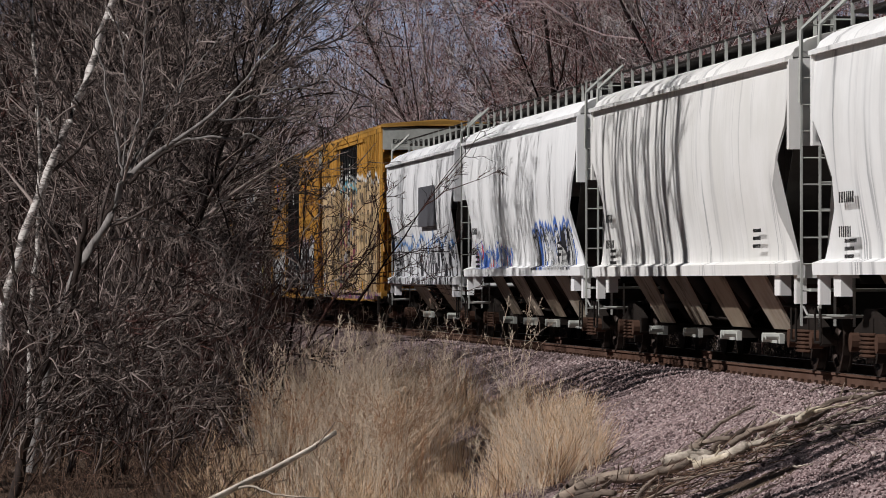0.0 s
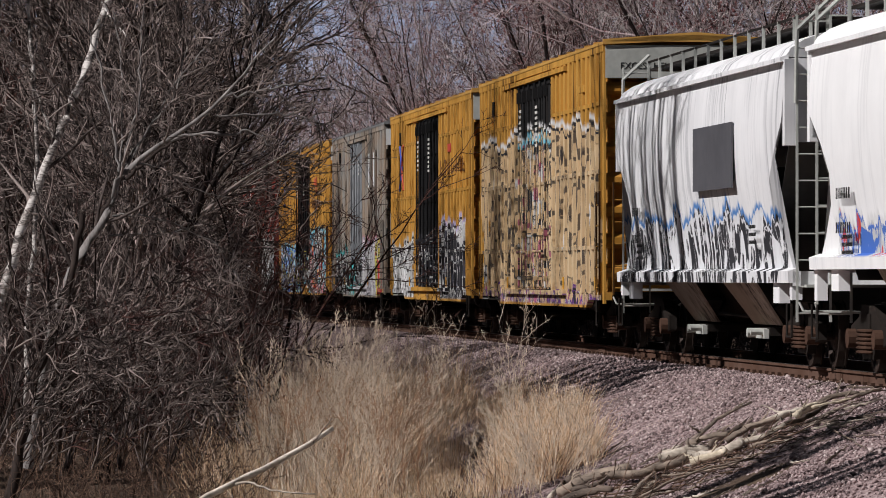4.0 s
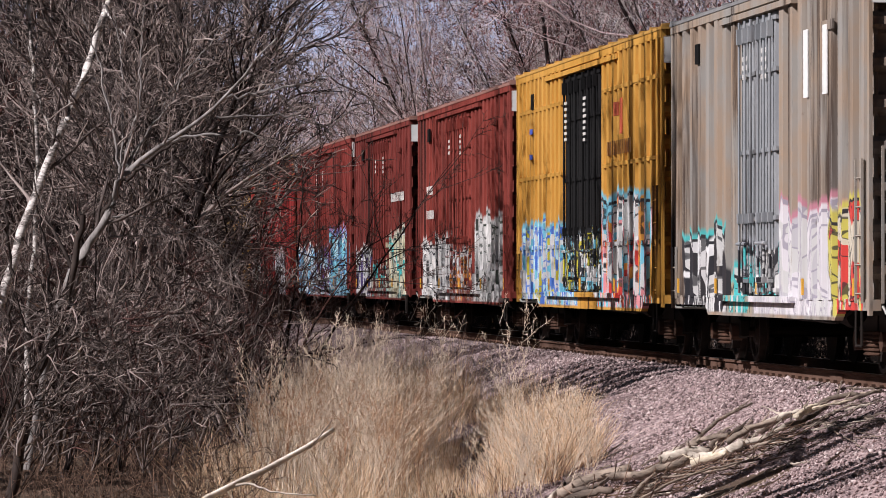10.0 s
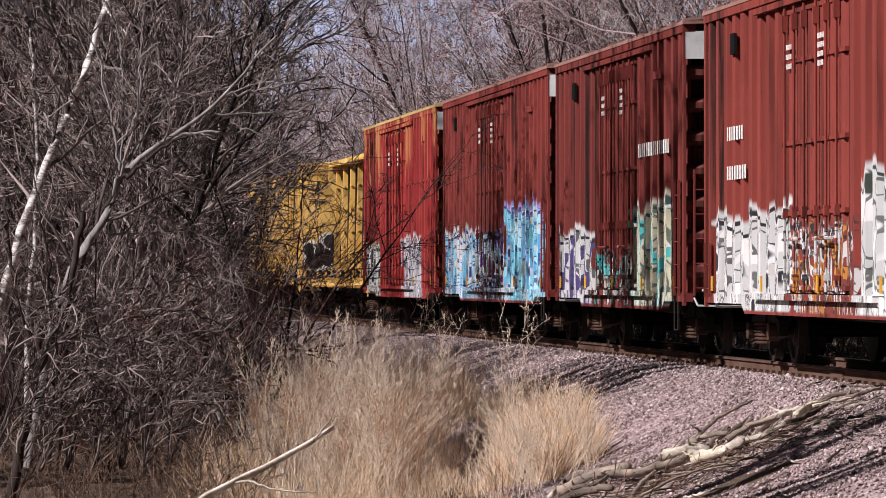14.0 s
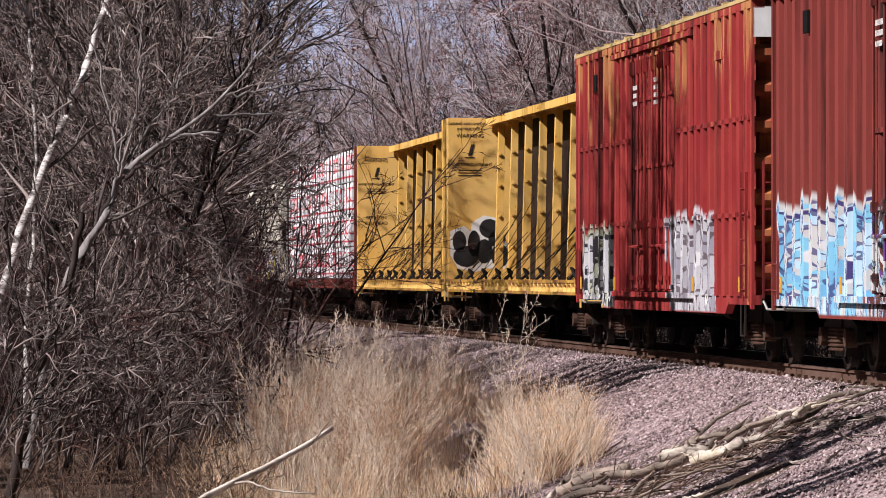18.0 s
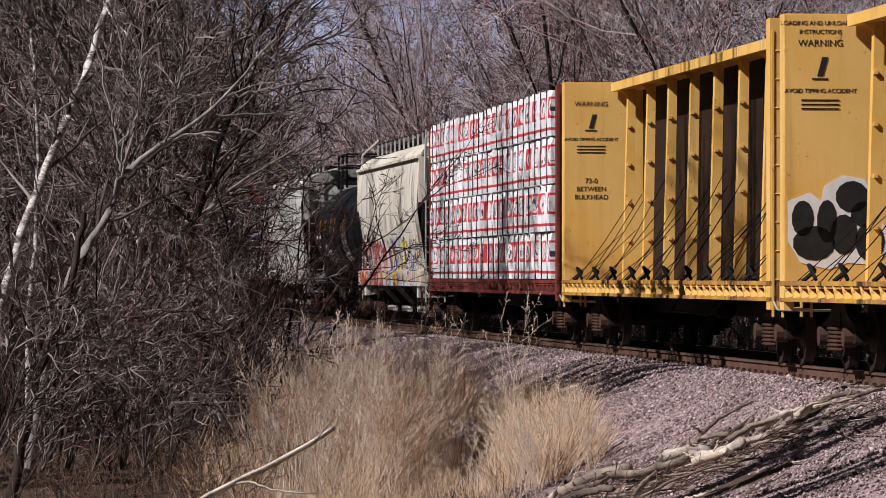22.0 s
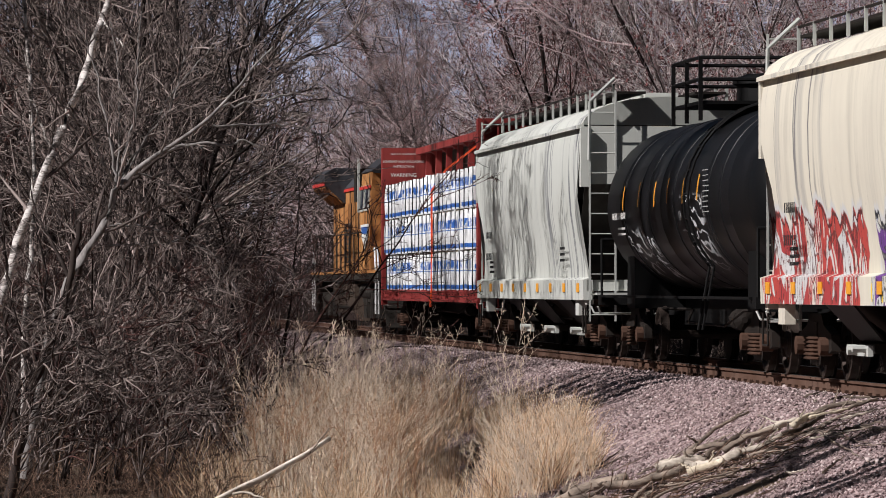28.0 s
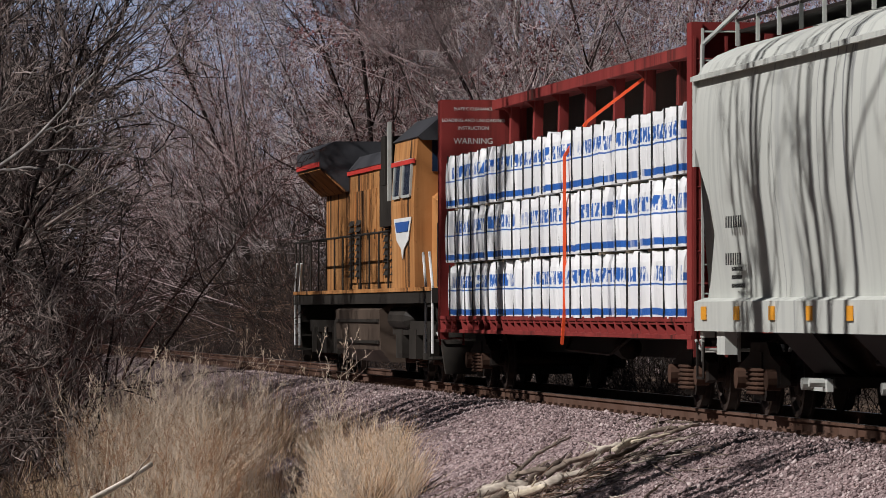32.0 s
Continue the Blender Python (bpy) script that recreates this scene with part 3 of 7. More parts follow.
def brush(name, count, spots, height, lean, radius, per, twig, material, label, seed, category="brush"):
    """A mass of thin wandering stems with side twigs; spots gives (x, y, z) arrays."""
    r = np.random.default_rng(seed)
    st = spots(r, count)
    d = np.stack([r.normal(0, lean, count), r.normal(0, lean, count), np.ones(count)], 1)
    p0, r0 = tubes(st, d, r.uniform(*height, count), radius * r.uniform(0.6, 1.3, count), 6, r, 0.55, -0.1, 0.25)
    p, dd, ln, rr = offshoots(p0, r0, per, r, 0.15, 0.8, 0.36, min_r=twig, ratio=0.6)
    p1, r1 = tubes(p, dd, ln, rr, 4, r, 0.5, 0.1, 0.4)
    p, dd, ln, rr = offshoots(p1, r1, 2, r, 0.2, 0.7, 0.5, min_r=twig * 0.8, ratio=0.7)
    p2, r2 = tubes(p, dd, ln, rr, 3, r, 0.4, 0.1, 0.5)
    me = joined(name, [tube_arrays(p0, r0, 3), tube_arrays(p1, r1, 3), tube_arrays(p2, r2, 3)], material)
    return tagged(new(name, me), label, category, kind="stuff")


def thicket_spots(px_rng, depth_rng, edge=0.0):
    """Ground places on the camera's side of the line, left of its edge."""
    def spots(r, count):
        px, dp = r.uniform(*px_rng, count), r.uniform(*depth_rng, count)
        x = px / FOCAL * dp
        s = np.interp(-dp, -_cy, S_GRID)
        cx, _, h = on_line(s)
        x = np.minimum(x, cx - 5.2 - edge)
        return np.stack([x, dp, ground_height((cx - x) * np.cos(h), s) - 0.05], 1)
    return spots


def beyond_spots(px_rng, depth_rng, edge):
    """Ground places beyond the line."""
    def spots(r, count):
        px, dp = r.uniform(*px_rng, count), r.uniform(*depth_rng, count)
        x = px / FOCAL * dp
        s = np.interp(-dp, -_cy, S_GRID)
        cx, _, h = on_line(s)
        x = np.maximum(x, cx + edge)
        return np.stack([x, dp, ground_height((cx - x) * np.cos(h), s) - 0.05], 1)
    return spots


def build_woods():
    r = np.random.default_rng(31)
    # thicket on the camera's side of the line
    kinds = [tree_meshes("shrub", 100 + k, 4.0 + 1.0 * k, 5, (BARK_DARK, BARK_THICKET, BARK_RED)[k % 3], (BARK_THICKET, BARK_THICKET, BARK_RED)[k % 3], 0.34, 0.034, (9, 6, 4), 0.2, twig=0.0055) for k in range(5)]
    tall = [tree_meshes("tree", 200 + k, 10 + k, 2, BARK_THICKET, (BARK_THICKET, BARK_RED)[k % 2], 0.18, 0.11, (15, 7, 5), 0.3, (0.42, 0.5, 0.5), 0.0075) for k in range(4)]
    for k in range(30):
        spot = thicket_spots((-840, -330), (66, 150), 2.0)(r, 1)[0]
        plant("bare_shrub", kinds[k % 5], pose(*spot, 0, 0, r.uniform(0, 360)) @ Matrix.Scale(r.uniform(0.75, 1.2), 4),
              "leafless grey-brown shrub with many thin stems", "shrub", "bare shrubs of the thicket")
    for k in range(30):
        spot = thicket_spots((-840, -360), (95, 220), 2.0)(r, 1)[0]
        plant("bare_tree", tall[k % 4], pose(*spot, 0, 0, r.uniform(0, 360)) @ Matrix.Scale(r.uniform(0.85, 1.25), 4),
              "leafless grey-barked tree in a dense thicket", "tree", "bare trees of the thicket")
    for k in range(45):
        depth = r.uniform(122, 190) if k < 22 else r.uniform(165, 250) if k < 40 else r.uniform(100, 126)
        s = float(np.interp(-depth, -_cy, S_GRID))
        x, y, z = line_place(s, r.uniform(7.0, 13.0), -0.05)
        plant("bare_tree", tall[k % 4], pose(x, y, z, 0, 0, r.uniform(0, 360)) @ Matrix.Scale(r.uniform(0.95, 1.3), 4),
              "leafless grey-barked tree close to the line", "tree", "bare trees of the thicket")
    shade = [tree_meshes("tree", 270 + k, 13, 3, BARK_THICKET, BARK_THICKET, 0.16, 0.12, (20, 9, 5), 0.3, (0.4, 0.5, 0.5), 0.012) for k in range(3)]
    for k in range(13):
        depth = 86 + 4.4 * k + r.uniform(-1, 1)
        x, y, z = line_place(float(np.interp(-depth, -_cy, S_GRID)), r.uniform(8.0, 10.5), -0.05)
        plant("bare_tree", shade[k % 3], pose(x, y, z, 0, 0, r.uniform(0, 360)) @ Matrix.Scale(r.uniform(0.85, 1.1), 4),
              "leafless densely branched tree beside the line", "tree", "bare trees of the thicket")
    poles = [tree_meshes("tree", 250 + k, 24.0, 5, BARK_GREY, BARK_GREY, 0.012, 0.31, (7, 4, 3), 0.4, (0.22, 0.5, 0.5), 0.007, lo=0.35, row=0.9 + 0.25 * k, bend=0.08) for k in range(3)]
    for k, (x, y) in enumerate(((-8.3, 69.6), (-8.6, 71.6), (-8.9, 74.0), (-9.4, 76.4), (-5.9, 45.6), (-6.2, 49.4))):
        plant("bare_tree", poles[k % 3], pose(x, y, -1.7, 0, 0, 3 * k), "clump of tall straight leafless stems", "tree", "bare trees of the thicket")
    # Unseen tree added left of the view; its twigs cast shade on the slope.
    lr = np.random.default_rng(61)
    lean = np.array([(-6.9, 58.0, -1.7), (-6.9, 61.5, 2.9), (-7.1, 65.0, 6.1), (-7.5, 69.6, 7.3), (-8.0, 74.3, 8.4), (-8.6, 79.2, 10.0)])
    u = np.linspace(0, 5, 30)
    p0 = np.stack([np.interp(u, np.arange(6), lean[:, k]) for k in range(3)], 1)[None] - lean[0]
    r0 = np.linspace(0.22, 0.08, 30)[None]
    q, dd, ln, rr = offshoots(p0, r0, 200, lr, 0.38, 1.1, 0.075, min_r=0.02, ratio=0.3)
    q1, r1 = tubes(q, dd, np.full(200, 1.0) * lr.uniform(0.5, 1.1, 200), rr, 5, lr, 0.5, 0.1, 0.5)
    q, dd, ln, rr = offshoots(q1, r1, 7, lr, 0.1, 0.8, 0.5, min_r=0.012, ratio=0.7)
    q2, r2 = tubes(q, dd, ln, rr, 4, lr, 0.5, 0.1, 0.6)
    plant("unseen_shade_tree", (joined("trunk", [tube_arrays(p0, r0, 8)], BARK_GREY), joined("crown", [tube_arrays(q1, r1, 4), tube_arrays(q2, r2, 3)], BARK_THICKET)),
          Matrix.Translation(lean[0]), "unseen leaning tree with dense twigs, added to cast shade", "tree")
    limbed_tree("birch_tree", [([(-800, 330), (-790, 60), (-762, -50), (-724, -157), (-689, -247), (-659, -317), (-634, -397), (-604, -487), (-570, -620)], 0.068, 0.042),
                               ([(-604, -487), (-570, -440), (-545, -415)], 0.012, 0.005), ([(-689, -247), (-720, -330), (-735, -420)], 0.016, 0.006)],
                61, BIRCH, BARK_GREY, 41, "slender leaning birch with peeling white bark", counts=(6, 5, 4), ratios=(0.2, 0.5, 0.5))
    limbed_tree("birch_tree", [([(-740, 330), (-735, 60), (-720, -150), (-728, -330), (-745, -560)], 0.045, 0.022)], 72, BIRCH, BARK_GREY, 45,
                "slender pale birch in the thicket", counts=(8, 5, 5), ratios=(0.22, 0.5, 0.5))
    limbed_tree("bare_tree", [([(-735, 340), (-715, 190), (-684, 73), (-654, -17), (-634, -57), (-599, -87), (-586, -137), (-572, -177), (-544, -202), (-484, -242), (-434, -275), (-384, -317), (-344, -367), (-294, -422)], 0.070, 0.010),
                              ([(-484, -242), (-434, -255), (-364, -252), (-344, -262), (-300, -230)], 0.022, 0.006),
                              ([(-384, -317), (-314, -332), (-244, -347), (-190, -360)], 0.018, 0.006),
                              ([(-404, -285), (-334, -287), (-254, -289), (-224, -277), (-190, -250)], 0.016, 0.005),
                              ([(-572, -177), (-579, -237), (-599, -337), (-614, -397), (-640, -470)], 0.020, 0.006),
                              ([(-572, -177), (-559, -237), (-539, -307), (-534, -397), (-530, -490)], 0.022, 0.006),
                              ([(-572, -177), (-524, -257), (-484, -337), (-434, -397), (-394, -457)], 0.018, 0.005),
                              ([(-560, -190), (-520, -270), (-480, -310), (-464, -367), (-455, -430)], 0.016, 0.005),
                              ([(-572, -177), (-569, -287), (-574, -387), (-590, -480)], 0.016, 0.005),
                              ([(-579, -187), (-609, -267), (-654, -317), (-690, -380)], 0.015, 0.005),
                              ([(-544, -202), (-490, -190), (-450, -160), (-380, -140)], 0.014, 0.004),
                              ([(-586, -112), (-534, -107), (-484, -97), (-400, -60), (-360, 10)], 0.013, 0.004),
                              ([(-594, -72), (-544, -75), (-484, -79), (-420, -95)], 0.014, 0.004)],
                59, BARK_PALE, BARK_GREY, 42, "leafless tree with grey-white spreading limbs", twig=0.0035, counts=(8, 6, 4), ratios=(0.3, 0.5, 0.5))
    limbed_tree("bare_tree", [([(-700, 330), (-690, 180), (-650, 20), (-625, -60), (-590, -130), (-560, -175)], 0.045, 0.03), ([(-560, -175), (-500, -225), (-420, -262), (-330, -300)], 0.026, 0.008)],
                63, BARK_DARK, BARK_DARK, 48, "dark trunk behind the grey-limbed tree", counts=(8, 6, 4), ratios=(0.3, 0.5, 0.5))
    limbed_tree("bare_tree", [([(-768, 420), (-750, 300), (-715, 160), (-680, 60), (-655, -20), (-640, -110)], 0.070, 0.035), ([(-745, 270), (-770, 120), (-760, 0), (-775, -140)], 0.03, 0.012),
                              ([(-715, 160), (-690, 90), (-700, -40), (-720, -130)], 0.022, 0.008), ([(-715, 160), (-650, 70), (-620, 55), (-555, 52)], 0.016, 0.004),
                              ([(-768, 420), (-694, 260), (-614, 160), (-560, 90)], 0.012, 0.004), ([(-768, 420), (-700, 290), (-640, 200), (-570, 130), (-480, 90)], 0.012, 0.004)],
                58, BARK_DARK, BARK_GREY, 43, "dark forked trunk with low spreading branches", counts=(8, 6, 4), ratios=(0.26, 0.5, 0.5))
    sweep = np.random.default_rng(88)
    for k in range(9):       # low bushes whose thin stems arch out of the thicket
        x0, limbs = -800 + 45 * k, []
        for j in range(8):
            x, y = x0 + sweep.normal(0, 25), 330 + sweep.normal(0, 20)
            dx, up, bow = sweep.uniform(60, 260), sweep.uniform(40, 330), sweep.uniform(20, 90)
            limbs.append(([(x0, 340), (x + dx * 0.2, y - up * 0.45 - bow * 0.6), (x + dx * 0.5, y - up * 0.8 - bow), (x + dx * 0.8, y - up - bow * 0.7), (x + dx, y - up)], sweep.uniform(0.007, 0.014), 0.003))
        limbed_tree("arching_bush", limbs, 57 + 1.4 * k, (BARK_GREY, BARK_THICKET)[k % 2], (BARK_THICKET, BARK_GREY, BARK_RED)[k % 3], 140 + k, "bush of thin arching grey stems", twig=0.003, counts=(8, 4, 3), ratios=(0.28, 0.5, 0.5))
    brush("thicket_brush", 2200, thicket_spots((-850, -400), (82, 180), 1.5), (1.2, 4.5), 0.4, 0.011, 6, 0.0045, BARK_SHADE, "dense tangle of thin stems, near-black for the thicket's shade", 51)
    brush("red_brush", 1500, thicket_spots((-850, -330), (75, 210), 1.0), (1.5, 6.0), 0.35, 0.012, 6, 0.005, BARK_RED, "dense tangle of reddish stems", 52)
    brush("low_brush", 1000, thicket_spots((-850, -330), (56, 100), 1.2), (0.4, 1.5), 0.55, 0.006, 5, 0.004, BARK_LOW, "low dark bramble over the litter", 53)
    brush("deep_thicket", 560, thicket_spots((-860, -360), (140, 300), 4.0), (6.0, 15.0), 0.16, 0.028, 9, 0.008, BARK_DARK, "distant wall of bare trees, dark tones standing for shade", 56, "woods")
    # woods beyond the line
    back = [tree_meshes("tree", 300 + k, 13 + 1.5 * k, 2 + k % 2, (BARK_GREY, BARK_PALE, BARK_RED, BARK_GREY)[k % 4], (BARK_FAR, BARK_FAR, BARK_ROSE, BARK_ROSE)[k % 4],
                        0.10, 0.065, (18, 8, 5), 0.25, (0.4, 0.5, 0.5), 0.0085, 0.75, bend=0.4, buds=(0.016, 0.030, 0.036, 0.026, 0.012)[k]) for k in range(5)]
    for k in range(46):
        spot = beyond_spots((-420, 900), (122, 235), 8.0)(r, 1)[0]
        plant("far_tree", back[k % 5], pose(*spot, 0, 0, r.uniform(0, 360)) @ Matrix.Scale(r.uniform(0.95, 1.3), 4),
              "tall leafless tree with reddish twigs beyond the tracks", "tree", "bare trees beyond the tracks")
    limbed_tree("birch_tree", [([(-12, 118), (-7, -25), (5, -120), (27, -231), (40, -300)], 0.10, 0.05), ([(-7, -25), (30, -120), (50, -170), (75, -260)], 0.06, 0.025)],
                190, BIRCH, BARK_FAR, 46, "pale birch beyond the tracks", twig=0.01, counts=(8, 5, 4), ratios=(0.25, 0.5, 0.5))
    limbed_tree("birch_tree", [([(-60, 118), (-52, -60), (-48, -200), (-38, -380)], 0.08, 0.04)], 196, BIRCH, BARK_FAR, 47, "pale birch beyond the tracks", twig=0.01, counts=(8, 5, 4), ratios=(0.25, 0.5, 0.5))
    for k in range(7):
        spot = beyond_spots((-430, -130), (150, 235), 8.0)(r, 1)[0]
        plant("far_tree", tall[k % 4], pose(*spot, 0, 0, r.uniform(0, 360)) @ Matrix.Scale(r.uniform(1.1, 1.5), 4),
              "tall dark leafless tree beyond the tracks", "tree", "bare trees beyond the tracks")
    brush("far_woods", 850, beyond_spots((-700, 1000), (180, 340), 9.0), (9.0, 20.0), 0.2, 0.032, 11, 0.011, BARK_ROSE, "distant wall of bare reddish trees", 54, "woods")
    # Shade over the woods at the bend is put into the dark bark.
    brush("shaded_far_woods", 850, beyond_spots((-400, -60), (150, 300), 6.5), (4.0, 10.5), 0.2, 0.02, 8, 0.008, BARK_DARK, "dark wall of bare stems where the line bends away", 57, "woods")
    brush("tan_brush", 500, beyond_spots((-360, 30), (135, 210), 6.5), (2.0, 6.0), 0.4, 0.014, 7, 0.008, BARK_LOW, "tan brush beside the line beyond the train", 58)
    def verge(rr, count):
        ss, aa = rr.uniform(-110, 75, count), -rr.uniform(3.1, 5.6, count)
        x, y, _ = on_line(ss, aa)
        return np.stack([x, y, ground_height(aa, ss) - 0.05], 1)

    # Weeds added in dark bark so the view beneath the cars reads as shade.
    brush("car_shade_weeds", 1500, verge, (0.9, 1.9), 0.35, 0.010, 6, 0.006, BARK_DARK, "dark weeds added along the far ballast edge as shade under the cars", 59)
    # Undergrowth whose dark tone takes in the train's shade.
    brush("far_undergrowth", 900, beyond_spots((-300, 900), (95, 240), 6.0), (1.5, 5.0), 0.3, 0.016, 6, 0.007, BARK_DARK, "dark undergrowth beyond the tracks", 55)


def blades(name, clumps, material, label, seed, thick=0.0052, lean=0.27):
    """Dry grass: clumps of (s, side, spread, count, height)."""
    r = np.random.default_rng(seed)
    st, ht = [], []
    for s, a, sp, n, h in clumps:
        ss, aa = s + r.normal(0, sp, n), a + r.normal(0, sp * 0.5, n)
        x, y, _ = on_line(ss, aa)
        st.append(np.stack([x, y, ground_height(aa, ss) - 0.03], 1))
        ht.append(h * r.uniform(0.35, 1.0, n) ** 0.8)
    st, ht = np.concatenate(st), np.concatenate(ht)
    n = len(st)
    d = np.stack([r.normal(0, lean, n), r.normal(0, lean, n), np.ones(n)], 1)
    p, rad = tubes(st, d, ht, np.full(n, thick) * r.uniform(0.5, 1.6, n), 5, r, 0.36, -0.25, 0.2)
    v, q = tube_arrays(p, rad, 3)
    return tagged(new(name, raw_mesh(name, v, q, material)), label, "grass", kind="stuff")


def grass_material():
    n = Nodes("dry_grass", 0.8, 0, 0.2)
    isl = n.t.nodes.new("ShaderNodeNewGeometry").outputs["Random Per Island"]
    return n.done(n.ramp(isl, [(0.0, (0.07, 0.035, 0.02)), (0.12, (0.28, 0.155, 0.085)), (0.30, (0.72, 0.49, 0.30)), (0.75, (0.86, 0.665, 0.46)), (1.0, (0.92, 0.83, 0.70))]))


GRASS = grass_material()
STEM_TAN = plain("brown_weed_stem", (0.42, 0.25, 0.15), 0.3, 6, 0.8)
STALK = plain("pale_dry_stalk", (0.66, 0.54, 0.42), 0.2, 6, 0.8)


def build_grass():
    r = np.random.default_rng(5)
    cl = []

    def clump(px, depth, spread, n, h):
        x, y, _ = view_spot(px, depth)
        s = float(np.interp(-depth, -_cy, S_GRID))
        cx, _, hd = on_line(s)
        cl.append((s, (float(cx) - x) * math.cos(float(hd)), spread, n, h))

    def gap(depth):          # a hollow that runs between the two stands
        return -94 + (depth - 67) * 9.4

    n = 0
    while n < 125:           # the tall stand
        px, depth = r.uniform(-330, 60), r.uniform(62, 86)
        if px < gap(depth) - 20:
            clump(px, depth, 0.3, r.integers(50, 130), r.uniform(0.8, 2.3) * (1 if px > -250 else 0.7) * min(1.0, 0.3 + max(0.0, depth - 61) / 9))
            n += 1
    for k in range(36):      # the stand nearer the stones
        depth = r.uniform(63, 74)
        clump(r.uniform(max(95, gap(depth) + 80), 250), depth, 0.22, 120, r.uniform(0.6, 1.15))
    for k in range(70):      # short tufts in the hollow
        depth = r.uniform(58, 84)
        clump(gap(depth) + r.uniform(-40, 75), depth, 0.3, 90, r.uniform(0.2, 0.5))
    for k in range(70):      # low, thin edge
        clump(r.uniform(-440, -60), r.uniform(54, 64), 0.5, 45, r.uniform(0.25, 0.6))
    for k in range(14):
        clump(r.uniform(-20, 95), r.uniform(61, 67), 0.3, 60, r.uniform(0.3, 0.6))
    for k in range(28):
        clump(r.uniform(-440, -300), r.uniform(64, 80), 0.4, 45, r.uniform(0.5, 1.2))
    blades("dry_grass", cl, GRASS, "tall dry straw-coloured grass on the slope", 9, 0.0046)
    tall = []
    for k in range(40):
        px, depth = r.uniform(-300, 30), r.uniform(62, 72)
        if px < gap(depth) - 40:
            x, y, _ = view_spot(px, depth)
            s = float(np.interp(-depth, -_cy, S_GRID))
            cx, _, hd = on_line(s)
            tall.append((s, (float(cx) - x) * math.cos(float(hd)), 0.5, 30, r.uniform(1.6, 2.6)))
    blades("dry_stalks", tall, STALK, "pale single stalks standing out of the grass", 19, 0.0045, 0.16)
    weed = [tree_meshes("weed", 400 + k, 1.6 + 0.5 * k, 3, (STALK, STEM_TAN)[k % 2], (STALK, STEM_TAN)[k % 2], 0.2, 0.0065, (10, 4, 3), 0.5, (0.4, 0.4, 0.4), 0.0034, 0.45) for k in range(3)]
    spots = [(-165, 69, 2), (-150, 71, 0), (-90, 70, 1), (-70, 68, 2), (-45, 70, 1), (-30, 72, 1), (-12, 69, 2), (-270, 70, 0), (60, 64, 0), (150, 62, 0), (90, 66, 0), (110, 64, 2)]
    spots += [(r.uniform(-330, -40), r.uniform(60, 74), int(r.integers(0, 3))) for k in range(48)] + [(r.uniform(100, 240), r.uniform(60, 68), 0) for k in range(10)]
    spots += [(r.uniform(-215, -25), r.uniform(68, 77), int(r.integers(1, 3))) for k in range(34)]
    for px, depth, k in spots:
        x, y, z = view_spot(px, depth)
        plant("dry_weed", weed[k], pose(x, y, z, 0, 0, r.uniform(0, 360)) @ Matrix.Scale(r.uniform(0.7, 1.05), 4), "dry wiry weed stalk among the grass", "weed", "dry weeds in the grass")


# ---- driftwood on the stones ----
def log_mesh(pts, r0, r1, seed, sides=9):
    r = np.random.default_rng(seed)
    q = np.array(pts, float)
    u = np.linspace(0, len(q) - 1, 14)
    c = np.stack([np.interp(u, np.arange(len(q)), q[:, k]) for k in range(3)], 1)
    c[1:-1] = (c[:-2] + 2 * c[1:-1] + c[2:]) / 4
    c += r.normal(0, 0.006, c.shape)
    rad = np.linspace(r0, r1, 14) * r.uniform(0.93, 1.07, 14)
    rings = []
    for k in range(14):
        t = Vector(c[min(k + 1, 13)] - c[max(k - 1, 0)]).normalized()
        a = t.cross(Vector((0.08, 0.12, 1.0))).normalized()
        b = t.cross(a)
        rings.append([tuple(Vector(c[k]) + (a * math.cos(2 * math.pi * i / sides) + b * math.sin(2 * math.pi * i / sides)) * float(rad[k]) * (1 + 0.18 * math.sin(i * 2.1 + seed)))
                      for i in range(sides)])
    return Geo().loft(rings)


def wood_material(name, dark, light):
    n = Nodes(name, 0.85, 0, 0.25)
    g = n.noise(3.0, n.mapped((2.5, 2.5, 8.0)), 6, 0.7, 0.5)
    p = n.noise(2.2, detail=3)
    n.bump(g, 0.6, 0.02)
    return n.done(n.mix(n.step(p, 0.42, 0.62), n.ramp(g, [(0.3, dark), (0.7, light)]), n.ramp(g, [(0.3, light), (0.7, tuple(min(1, c * 1.5) for c in light))])))


